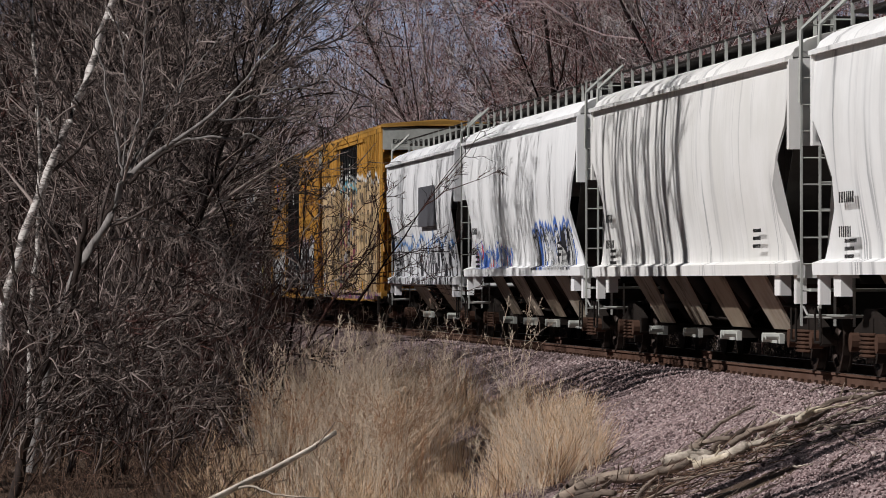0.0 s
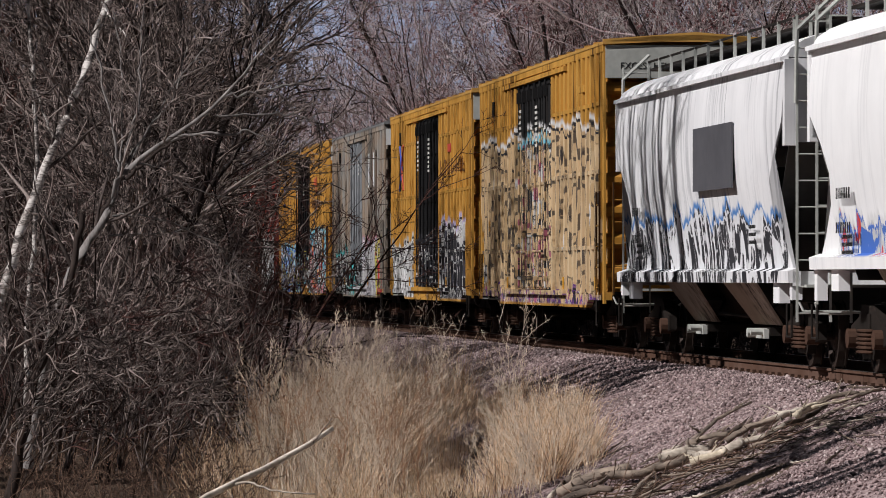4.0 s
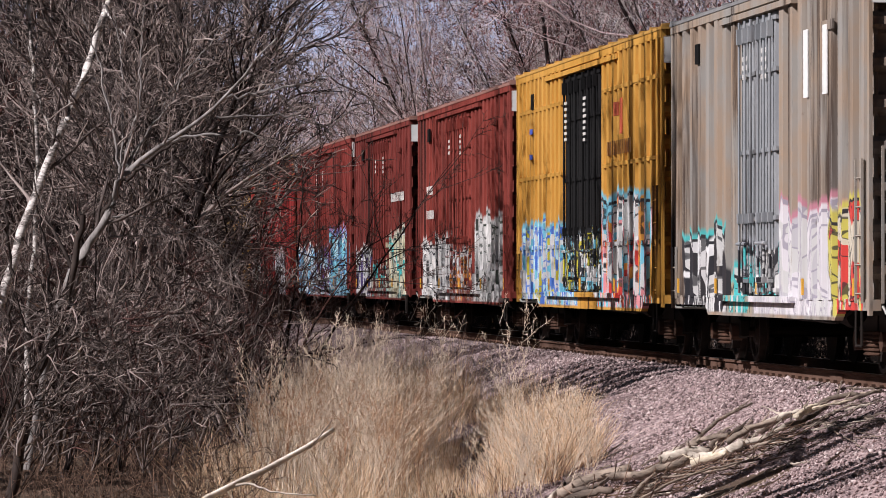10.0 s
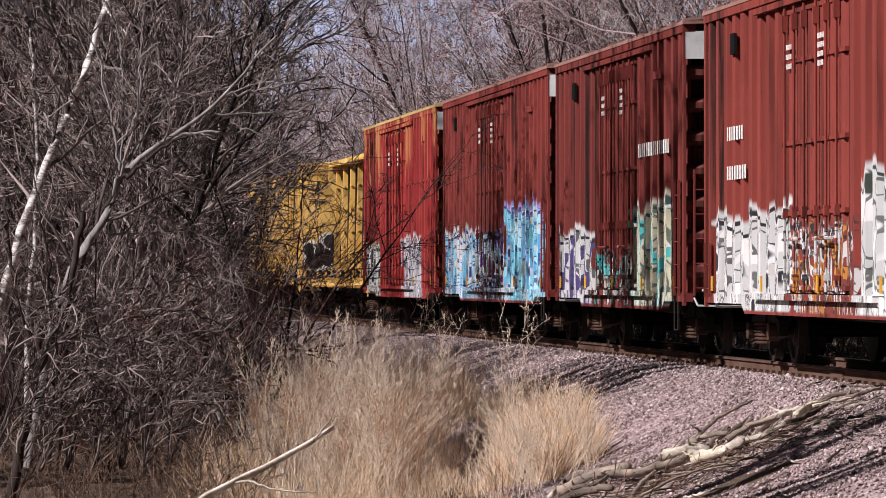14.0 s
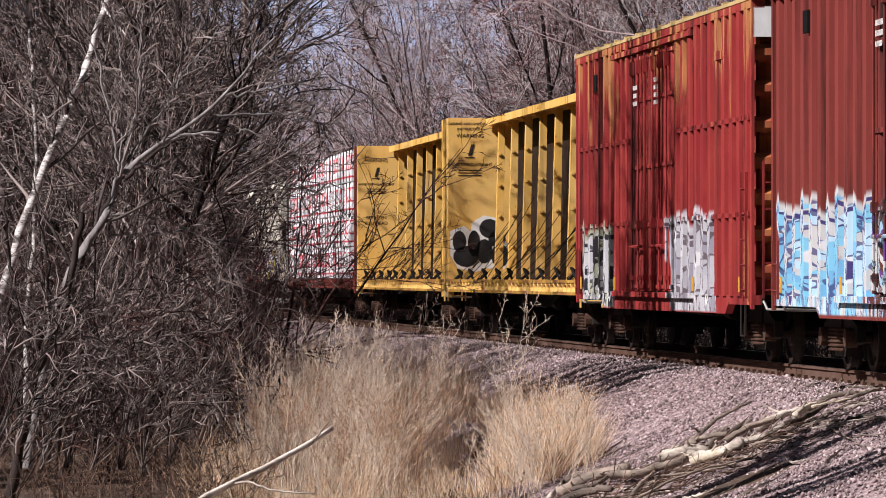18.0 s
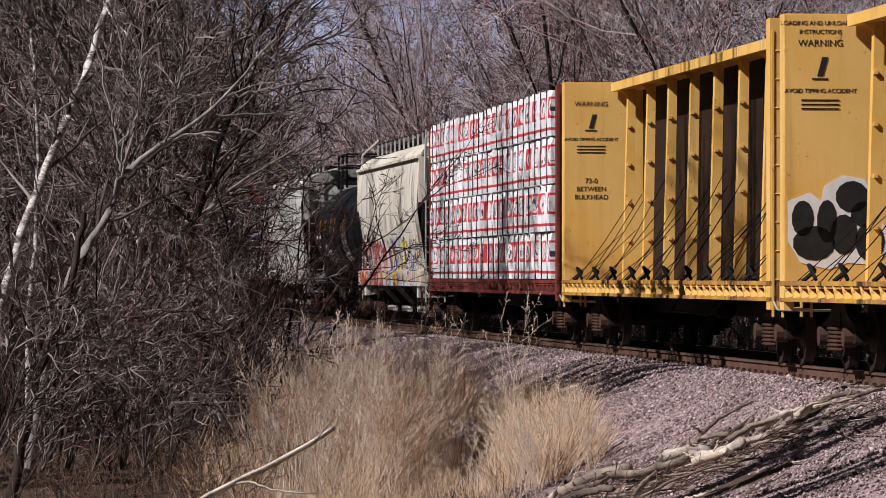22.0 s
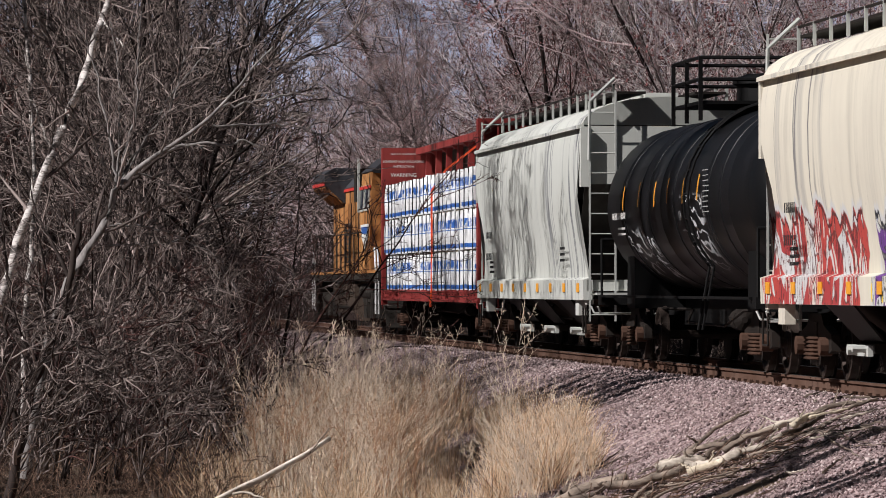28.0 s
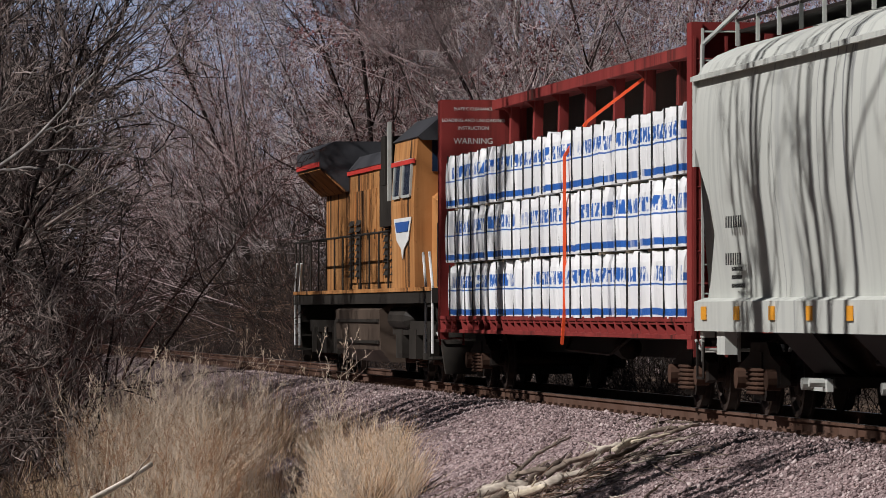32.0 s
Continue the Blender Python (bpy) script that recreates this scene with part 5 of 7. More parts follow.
def hopper(label, s_back, s_front, mat, sill_low, eave, bays, group, rail_mat, deep=False, tall=0.5, frame_mat=None, bay_mat=None, waist=1.35):
    """A covered hopper with bulging sides."""
    length = s_front - s_back
    mid = (s_front + s_back) / 2
    h = length / 2
    frame_mat = frame_mat or mat
    car = tagged(new("covered_hopper"), label, "freight car", group)
    running_gear(car, length, h - 1.75)
    sill_top = sill_low + (0.36 if deep else 0.16)
    zs = [sill_top, sill_top + 0.25, 2.2, 2.6, 3.0, 3.4, 3.8, eave]
    bulge = [1.44, 1.45, 1.52, 1.58, 1.61, 1.62, 1.60, 1.55]
    for face in (-1, 1):
        rings = []
        for z, b in zip(zs, bulge):
            u = (z - sill_top) / (eave - sill_top)
            cut = waist * max(0.0, math.sin(math.pi * min(1, u / 0.72))) ** 1.3 if u < 0.72 else 0.0
            x1 = h - 0.35 - cut
            row = []
            for k in range(25):
                row.append((-x1 + 2 * x1 * k / 24, face * b, z))
            rings.append(row)
        g = Geo()
        g.loft(rings, closed=False, caps=False)
        inner = [[(x, yy - face * 0.03, z) for x, yy, z in row] for row in rings]
        g.loft(inner, closed=False, caps=False)
        edge = [r[0] for r in rings] + [r[0] for r in inner][::-1]
        g.add(edge, [tuple(range(len(edge)))])
        edge = [r[-1] for r in rings] + [r[-1] for r in inner][::-1]
        g.add(edge, [tuple(range(len(edge)))])
        part("side_sheet", g, mat, car, smooth=True)
        part("side_sill", Geo().along_x([(face * 1.40, sill_low), (face * 1.56, sill_low), (face * 1.57, sill_top), (face * 1.42, sill_top + 0.05)], -h + 0.15, h - 0.15), frame_mat, car)
        part("roof_lip", Geo().along_x([(face * 1.53, eave - 0.02), (face * 1.645, eave - 0.03), (face * 1.645, eave + 0.03), (face * 1.53, eave + 0.07)], -h + 0.3, h - 0.3), mat, car)
        for x in (-h + 0.3, h - 0.3):
            part("end_post", Geo().box(x - 0.09, x + 0.09, min(face * 1.42, face * 1.6), max(face * 1.42, face * 1.6), 3.05, eave), frame_mat, car)
            part("corner_brace", Geo().box(x - 0.1, x + 0.1, min(face * 1.36, face * 1.5), max(face * 1.36, face * 1.5), 0.95, sill_top), frame_mat, car)
            part("jack_pad", Geo().box(x * 0.86 - 0.25, x * 0.86 + 0.25, min(face * 1.35, face * 1.5), max(face * 1.35, face * 1.5), sill_low - 0.28, sill_low), frame_mat, car)
    # roof: a rounded vault with hatches and walkways
    rise = tall
    prof = [(1.57 * math.sin(a), eave + rise * (math.cos(a) ** 1.0 if abs(a) < 1.57 else 0)) for a in np.linspace(-1.5, 1.5, 13)]
    prof = [(y, max(eave + 0.02, z)) for y, z in prof]
    part("roof", Geo().along_x(prof, -h + 0.35, h - 0.35), mat, car, smooth=False)
    top = eave + rise
    for y in (-0.72, 0.72):
        part("walkway", Geo().box(-h + 0.1, h - 0.1, y - 0.28, y + 0.28, top + 0.04, top + 0.08), GRIME, car, "dark grating walkway")
    part("hatch_trough", Geo().box(-h + 1.2, h - 1.2, -0.3, 0.3, top - 0.02, top + 0.1), mat, car)
    n = int(length / 1.25)
    posts = Geo().box(-0.022, 0.022, -0.022, 0.022, 0, 0.33).mesh("rail_post")
    posts.materials.append(rail_mat)
    for y in (-1.02, 1.02):
        for k in range(n + 1):
            x = -h + 0.15 + k * (length - 0.3) / n
            ob = part("rail_post", posts, None, car)
            ob.location = (x, y, top - 0.12)
        part("top_rail", Geo().box(-h + 0.1, h - 0.1, y - 0.018, y + 0.018, top + 0.18, top + 0.21), GRIME, car)
    for k in range(10):
        x = -h + 1.5 + k * (length - 3) / 9
        part("hatch_clamp", Geo().box(x - 0.12, x + 0.12, -0.4, -0.28, top + 0.06, top + 0.16), mat, car)
    # ends
    for s in (-1, 1):
        x0, x1 = s * (h - 0.35), s * (h - 2.7)
        # Dark grey stands in for the shade below the overhanging end.
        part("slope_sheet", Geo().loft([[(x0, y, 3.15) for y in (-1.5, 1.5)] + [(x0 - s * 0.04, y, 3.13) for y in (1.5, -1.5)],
                                        [(x1, y, 1.25) for y in (-1.4, 1.4)] + [(x1 - s * 0.04, y, 1.22) for y in (1.4, -1.4)]]), SHADE_GREY, car)
        part("end_sheet", Geo().along_y([(x0, 3.1), (x0 - s * 0.04, 3.1), (x0 - s * 0.04, eave + 0.02), (x0, eave + 0.02)], -1.56, 1.56)
             .loft([[(x0 - s * q, y, z) for y, z in prof] for q in (0.0, 0.04)]), mat, car)
        part("end_frame", Geo().box(s * (h - 0.25), s * (h - 0.15), -1.5, 1.5, sill_top - 0.2, sill_top).box(s * (h - 0.28), s * (h - 0.16), -0.5, -0.38, sill_top, 3.2)
             .box(s * (h - 0.28), s * (h - 0.16), 0.38, 0.5, sill_top, 3.2), frame_mat, car)
        part("end_slab", Geo().box(s * (h - 1.6), s * (h - 0.2), -1.38, 1.38, sill_low + 0.02, sill_low + 0.08), BLACK, car)
        ladder(car, s * (h - 0.1), -1.22, 0.65, top + 0.1, rail_mat, 0.46, "y", 0.36, "end_ladder")
        part("hand_rail", Geo().pipe([(s * (h - 0.1), -1.0, top + 0.32), (s * (h - 0.1), -1.45, top - 0.1), (s * (h - 0.1), -1.47, eave - 0.6)], 0.03, 6), rail_mat, car)
        part("crossover_step", Geo().box(s * (h - 0.3), s * (h + 0.1), -1.35, 1.35, 1.12, 1.16), rail_mat, car)
        part("foot_step", Geo().pipe([(s * (h - 0.5), -1.52, 0.9), (s * (h - 0.5), -1.52, 0.45), (s * (h - 0.12), -1.52, 0.45), (s * (h - 0.12), -1.52, 0.9)], 0.018, 5), GRIME, car)
    # discharge bays
    bm_ = bay_mat or mat
    span = length - 5.6
    for k in range(bays):
        c = -span / 2 + span * (k + 0.5) / bays
        w = span / bays / 2
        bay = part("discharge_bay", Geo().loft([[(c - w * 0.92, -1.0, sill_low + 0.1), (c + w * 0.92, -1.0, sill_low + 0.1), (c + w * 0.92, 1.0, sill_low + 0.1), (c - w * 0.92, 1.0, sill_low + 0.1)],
                                                [(c - 0.3, -0.42, 0.5), (c + 0.3, -0.42, 0.5), (c + 0.3, 0.42, 0.5), (c - 0.3, 0.42, 0.5)]]), GAP_BROWN, car)
        for face in (-1, 1):
            out, low = face * 1.38, face * 0.90
            for e in (0.0,):
                part("bay_side_sheet", Geo().loft([[(c + w * e + q, out, sill_low + 0.06) for q in (-w * 0.50, w * 0.50)] + [(c + w * e + q, out - face * 0.04, sill_low + 0.06) for q in (w * 0.50, -w * 0.50)],
                                                            [(c + w * e * 0.72 + q, low, 0.56) for q in (-w * 0.40, w * 0.40)] + [(c + w * e * 0.72 + q, low - face * 0.04, 0.56) for q in (w * 0.40, -w * 0.40)]]), bm_, bay, "dusty tan slope sheet")
        part("outlet_gate", Geo().box(c - 0.5, c + 0.5, -0.95, 0.95, 0.40, 0.52), GRIME, bay)
        part("outlet_pipe", Geo().rod((c - 0.35, -1.15, 0.44), (c - 0.35, -0.9, 0.44), 0.07, 8).rod((c + 0.25, -1.2, 0.46), (c + 0.25, -0.9, 0.46), 0.05, 8)
             .box(c - 0.45, c + 0.4, -1.02, -0.95, 0.36, 0.50), GREY_PAINT, bay, "pale outlet fittings")
    yq = -1.475
    part("stencil", bars(2, -h + 2.3, 2.4, -1.605, 1.0, 0.14, 0.3, int(s_back)), LETTER_BLACK, car, "dark stencilled marks", kind="stuff")
    part("stencil", bars(3, -h + 2.3, 1.8, -1.53, 0.8, 0.05, 0.05, int(s_back) + 3), LETTER_BLACK, car, "small dark stencilled data", kind="stuff")
    part("stencil", bars(3, h - 3.4, 2.0, -1.56, 0.7, 0.05, 0.06, int(s_back) + 5), LETTER_BLACK, car, "small dark stencilled data", kind="stuff")
    if deep:
        for k in range(9):
            x = -h + 0.8 + k * (length - 1.6) / 8
            part("reflector", Geo().box(x - 0.14, x + 0.14, -1.585, -1.57, sill_low + 0.14, sill_low + 0.3), ORANGE_MARK, car, "orange reflector patch")
    TRAIN.append((car, mid, h - 1.75))
    return car


def centerbeam(label, s_back, s_front, mat, low_mat, cables, group):
    """A centre-beam flat car with a bulkhead at each end."""
    length = s_front - s_back
    mid = (s_front + s_back) / 2
    h = length / 2
    car = tagged(new("centerbeam_flatcar"), label, "freight car", group)
    running_gear(car, length, h - 2.2)
    part("deck", Geo().along_x([(-1.48, 1.1), (1.48, 1.1), (1.48, 1.16), (0, 1.2), (-1.48, 1.16)], -h + 0.3, h - 0.3), low_mat, car)
    for face in (-1, 1):
        part("side_sill", Geo().along_x([(face * 1.36, 0.92), (face * 1.5, 0.92), (face * 1.5, 0.97), (face * 1.4, 0.99), (face * 1.4, 1.13), (face * 1.5, 1.14), (face * 1.5, 1.2), (face * 1.36, 1.2)], -h, h), low_mat, car)
        me = Geo().loft([[(-0.17, face * 1.40, 1.14), (0.05, face * 1.40, 0.97), (0.13, face * 1.40, 0.97), (-0.09, face * 1.40, 1.14)],
                         [(-0.17, face * 1.495, 1.14), (0.05, face * 1.495, 0.97), (0.13, face * 1.495, 0.97), (-0.09, face * 1.495, 1.14)]]).mesh("winch_bracket")
        me.materials.append(mat)
        n = int(length / 0.62)
        for k in range(n):
            ob = part("winch_bracket", me, None, car)
            ob.location = (-h + 0.4 + k * (length - 0.8) / (n - 1), 0, 0)
        part("top_chord", Geo().along_x([(0, 4.74), (face * 0.62, 4.70), (face * 0.62, 4.86), (0, 4.88)], -h + 0.4, h - 0.4), mat, car)
    for s in (-1, 1):
        x = s * h
        head = part("bulkhead", Geo().box(min(x - s * 0.34, x - s * 0.30), max(x - s * 0.34, x - s * 0.30), -1.48, 1.48, 1.16, 4.86), mat, car)
        for y in (-1.42, 1.42):
            part("bulkhead_post", Geo().box(min(x - s * 0.31, x), max(x - s * 0.31, x), y - 0.07, y + 0.07, 0.8, 4.87), mat, head)
        for y in (-0.5, 0.5):
            part("bulkhead_rib", Geo().box(min(x - s * 0.30, x - s * 0.02), max(x - s * 0.30, x - s * 0.02), y - 0.05, y + 0.05, 1.0, 4.86), mat, head)
        for z in (1.5, 2.6, 3.7, 4.83):
            part("bulkhead_rib", Geo().box(min(x - s * 0.30, x - s * 0.04), max(x - s * 0.30, x - s * 0.04), -1.48, 1.48, z - 0.05, z + 0.05), mat, head)
        ladder(car, x, -1.25, 0.7, 4.7, mat, 0.4, "y", 0.4, "end_ladder")
    n = 9
    # Plate added behind the posts so that the gaps between them come out dark.
    part("gap_plate", Geo().box(-h + 0.4, h - 0.4, -0.02, 0.02, 1.18, 4.74), GAP_BROWN, car, "dark plate added for the shaded gaps between posts")
    for k in range(n):
        x = -h + 1.35 + k * (length - 2.7) / (n - 1)
        for face in (-1, 1):
            post = part("beam_post", Geo().loft([[(x + q, face * y, 1.18) for q, y in ((-0.09, 0.36), (0.09, 0.36), (0.09, 0.54), (-0.09, 0.54))],
                                                 [(x + q, face * y, 4.75) for q, y in ((-0.09, 0.30), (0.09, 0.30), (0.09, 0.44), (-0.09, 0.44))]]), mat, car)
            for j in range(4):
                part("strap_anchor", Geo().box(x + 0.085, x + 0.13, min(face * 0.4, face * 0.46), max(face * 0.4, face * 0.46), 1.9 + j * 0.7, 1.95 + j * 0.7), mat, post)
            part("knee_brace", Geo().loft([[(x - 0.02, face * y, z) for y, z in ((0.3, 4.45), (0.3, 4.72), (0.6, 4.72))], [(x + 0.02, face * y, z) for y, z in ((0.3, 4.45), (0.3, 4.72), (0.6, 4.72))]]), mat, car)
    if cables:
        r = random.Random(int(s_back))
        for k in range(cables):
            x = -h + 1.0 + (k + r.random() * 0.8) * (length - 2) / cables
            zt = r.uniform(2.0, 3.0)
            part("tie_cable", Geo().pipe([(x, -1.46, 1.2), (x - 0.1, -1.46 + 0.55 * (0.95), 1.2 + (zt - 1.2) * 0.47), (x - 0.15, -0.42, zt)], 0.009, 4), BLACK, car)
            if k % 3 == 0:
                part("loose_strap", Geo().pipe([(x + 0.3, -1.44, 1.2), (x + 0.45, -1.3, 1.34), (x + 0.6, -1.42, 1.42), (x + 0.8, -1.35, 1.22)], 0.03, 4), BLACK, car)
    TRAIN.append((car, mid, h - 2.2))
    return car
def wrap_material(name, tier, bottom, length, red):
    """Printed plastic sheeting; the print repeats along the load."""
    n = Nodes(name, 0.38, 0, 0.5)
    x, y, z = n.xyz()
    u = n.math("DIVIDE", x, length)
    fu = n.math("FRACT", n.math("ADD", u, n.math("MULTIPLY", n.math("SUBTRACT", n.noise(0.5, detail=2), 0.5), 0.10)))
    wob = n.math("MULTIPLY", n.math("SUBTRACT", n.noise(1.2, n.mapped((1, 0, 0.2)), 3), 0.5), 0.12)
    v = n.math("FRACT", n.math("ADD", n.math("DIVIDE", n.math("SUBTRACT", z, bottom), tier), n.math("MULTIPLY", wob, 0.5)))

    def band(val, a, b, soft=0.01):
        return n.math("MULTIPLY", n.step(n.math("SUBTRACT", val, a), 0.0, soft), n.step(n.math("SUBTRACT", b, val), 0.0, soft))

    white = n.mix(n.step(n.noise(0.8, detail=4), 0.45, 0.75), (0.87, 0.87, 0.87), (0.76, 0.76, 0.78))
    if red:
        col = n.mix(band(v, 0.13, 0.20), white, (0.62, 0.05, 0.06))
        box_ = n.math("MULTIPLY", band(fu, 0.17, 0.83), band(v, 0.38, 0.84))
        col = n.mix(box_, col, (0.66, 0.05, 0.06))
        du, dv = n.math("SUBTRACT", fu, 0.5), n.math("SUBTRACT", v, 0.61)
        rr = n.math("SQRT", n.math("ADD", n.math("MULTIPLY", n.math("MULTIPLY", du, du), 16.0), n.math("MULTIPLY", n.math("MULTIPLY", dv, dv), 26.0)))
        col = n.mix(n.step(rr, 1.0, 0.92), col, (0.8, 0.8, 0.8))
        mark = n.math("MULTIPLY", n.step(rr, 0.72, 0.66), n.step(n.noise(1.0, n.mapped((7.0, 0, 6.0)), 3, 0.6), 0.52, 0.55))
        col = n.mix(mark, col, (0.05, 0.05, 0.06))
    else:
        blue = (0.035, 0.13, 0.45)
        col = n.mix(n.math("MULTIPLY", band(v, 0.06, 0.17), n.step(n.noise(0.9, n.mapped((1, 0, 0.1)), 3), 0.36, 0.42)), white, blue)
        brick = n.math("FRACT", n.math("ADD", n.math("MULTIPLY", x, 3.1), n.math("MULTIPLY", v, 0.5)))
        let = n.math("MULTIPLY", band(brick, 0.06, 0.86), n.step(n.noise(1.0, n.mapped((7.5, 0, 7.0)), 2, 0.5), 0.42, 0.48))
        gap = n.step(n.noise(0.45, n.mapped((1, 0, 0.6)), 2), 0.40, 0.46)
        col = n.mix(n.math("MULTIPLY", n.math("MULTIPLY", band(v, 0.55, 0.77), let), gap), col, blue)
        col = n.mix(band(v, 0.49, 0.525), col, blue)
    n.bump(n.noise(1.0, n.mapped((6, 6, 1.2)), 5, 0.6, 0.6), 0.7, 0.06)
    return n.done(col)


def lumber(car_mid, half, rows, s_back, s_front, z0, z1, tiers, count, mat, label, group, seed):
    """Wrapped lumber packages, stacked on both sides of a centre beam; each rides with its car."""
    r = np.random.default_rng(seed)
    L = (s_front - s_back) / count
    th = (z1 - z0) / tiers
    for face in (-1, 1):
        for t in range(tiers):
            for k in range(count):
                a = s_back - car_mid + k * L + 0.02
                b = a + L - 0.05
                lo, hi = z0 + t * th + 0.02, z0 + (t + 1) * th - 0.03
                out = 1.45 + r.normal(0, 0.015)
                nx, nz = 30, 7
                g = Geo()
                grid = []
                jog = r.normal(0, 0.016, nx + 1)
                for j in range(nz + 1):
                    v = j / nz
                    row = []
                    for i in range(nx + 1):
                        x = a + (b - a) * i / nx
                        puff = 0.03 * abs(math.sin(x * 2.7 + 0.4 * t)) + jog[i] + 0.02 * math.sin(math.pi * v)
                        edge = 0.03 * max(0, (v - 0.85) / 0.15)
                        zz = lo + (hi - lo) * v + (0.055 * (abs(math.sin(x * 2.7 + 0.4 * t)) ** 0.5 - 0.75) + 0.6 * jog[i] if j == nz else 0)
                        row.append((x, face * (out + puff - edge), zz))
                    grid.append(row)
                back_lo = [(p[0], face * 0.42, lo) for p in grid[0]]
                back_hi = [(p[0], face * 0.42, hi) for p in grid[-1]]
                g.loft([back_lo] + grid + [back_hi, back_lo], closed=False, caps=False)
                for i in (0, nx):
                    ring = [row[i] for row in grid] + [back_hi[i], back_lo[i]]
                    g.add(ring, [tuple(range(len(ring)))])
                p = part("lumber_package", g, mat, None)
                tagged(p, label, "lumber package", group)
                for q in (0.18, 0.5, 0.82):
                    x = a + (b - a) * q
                    part("batten", Geo().box(x - 0.05, x + 0.05, min(face * 0.5, face * (out - 0.01)), max(face * 0.5, face * (out - 0.01)), lo - 0.045, lo + 0.004), WOOD_GREY, p)
                if face < 0:
                    for q in range(6):
                        x = a + (b - a) * (q + 0.5) / 6
                        part("binding_strap", Geo().box(x - 0.0035, x + 0.0035, -out - 0.055, -out - 0.03, lo, hi + 0.012), LETTER_BLACK, p)
                TRAIN.append((p, car_mid, half))


def tank_car(s_back, s_front):
    length = s_front - s_back
    mid = (s_front + s_back) / 2
    h = length / 2
    car = tagged(new("tank_car"), "glossy black tank car with white scrawls and orange marks", "freight car")
    running_gear(car, length, h - 2.0)
    n = Nodes("black_tank_paint", 0.4, 0, 0.25)
    run = n.noise(1.0, n.mapped((0.9, 0.25, 0.25)), 5, 0.6)
    col = n.mix(n.math("MULTIPLY", n.step(run, 0.48, 0.75), 0.7), (0.005, 0.0052, 0.006), (0.017, 0.017, 0.019))
    x, y, z = n.xyz()
    w = n.noise(0.7, n.mapped((1, 0, 1)), 2, 0.5, 0.8)
    ridge = n.math("ABSOLUTE", n.math("SUBTRACT", n.noise(1.0, n.mapped((0.9, 0, 2.0), (3, 0, 1)), 2, 0.5, 1.6), 0.5))
    scr = n.step(ridge, 0.035, 0.02)
    for x0, x1, z0, z1 in ((-5.6, -2.4, 1.3, 2.3), (0.6, 3.4, 1.45, 2.75)):
        m = n.math("MULTIPLY", n.math("MULTIPLY", n.step(n.math("SUBTRACT", x, x0), 0, 0.5), n.step(n.math("SUBTRACT", x1, x), 0, 0.5)),
                   n.math("MULTIPLY", n.step(n.math("SUBTRACT", z, z0), 0, 0.2), n.step(n.math("SUBTRACT", z1, z), 0, 0.2)))
        near = n.step(n.math("MULTIPLY", y, -1.0), 0.0, 0.1)
        col = n.mix(n.math("MULTIPLY", n.math("MULTIPLY", m, near), scr), col, (0.62, 0.63, 0.64))
    n.bump(n.noise(2.2, detail=3), 0.1, 0.03)
    skin = n.done(col)
    c, r = 2.62, 1.42
    prof = [(-h + 0.1, 0.05), (-h + 0.13, 0.5), (-h + 0.27, 0.95), (-h + 0.48, 1.25), (-h + 0.75, 1.38), (-h + 0.95, r)]
    seams = np.linspace(-h + 2.6, h - 2.6, 6)
    for q in seams:
        prof += [(q - 0.04, r), (q - 0.03, r + 0.005), (q + 0.03, r + 0.005), (q + 0.04, r)]
    prof += [(-a, b) for a, b in prof[:6][::-1]]
    part("tank_shell", Geo().turned((0, 0, c), (1, 0, 0), prof, 40), skin, car, smooth=True)
    for q in (-h + 3.0, -h + 5.8, 0.3, h - 4.6, h - 3.4):
        part("tank_band", Geo().turned((q, 0, c), (1, 0, 0), [(-0.06, r + 0.002), (-0.05, r + 0.012), (0.05, r + 0.012), (0.06, r + 0.002)], 40), skin, car, smooth=True)
    for s in (-1, 1):
        part("saddle", Geo().loft([[(s * (h - 2.0) + q, y, 0.9) for q in (-0.5, 0.5)] + [(s * (h - 2.0) + q, y, 1.9) for q in (0.4, -0.4)] for y in (-1.15, 1.15)]), BLACK, car)
        part("end_sill", Geo().box(s * (h - 0.45), s * h, -1.45, 1.45, 0.95, 1.12), BLACK, car)
        part("end_rail", Geo().pipe([(s * (h - 0.1), -1.4, 1.1), (s * (h - 0.1), -1.4, 2.1), (s * (h - 0.1), 1.4, 2.1), (s * (h - 0.1), 1.4, 1.1)], 0.025), BLACK, car)
    part("side_walk", Geo().box(-h + 0.3, h - 0.3, -1.5, -1.3, 1.08, 1.12).box(-h + 0.3, h - 0.3, 1.3, 1.5, 1.08, 1.12), BLACK, car)
    # platform over the manway
    px = 0.6
    part("platform", Geo().box(px - 1.4, px + 1.4, -1.25, 1.25, c + r + 0.06, c + r + 0.11), BLACK, car)
    part("manway", Geo().turned((px, 0, c + r - 0.1), (0, 0, 1), [(0, 0.45), (0.5, 0.45), (0.52, 0.52), (0.6, 0.52), (0.68, 0.3), (0.7, 0.02)], 16), BLACK, car)
    for x in (px - 1.4, px, px + 1.4):
        for y in (-1.25, 1.25):
            part("platform_post", Geo().box(x - 0.03, x + 0.03, y - 0.03, y + 0.03, c + r - 0.2, c + r + 0.78), BLACK, car)
    for z in (c + r + 0.44, c + r + 0.78):
        g = Geo()
        g.pipe([(px - 1.4, -1.25, z), (px + 1.4, -1.25, z), (px + 1.4, 1.25, z), (px - 1.4, 1.25, z), (px - 1.4, -1.25, z)], 0.03)
        part("platform_rail", g, BLACK, car)
    lad = new("ladder")
    lad.parent = car
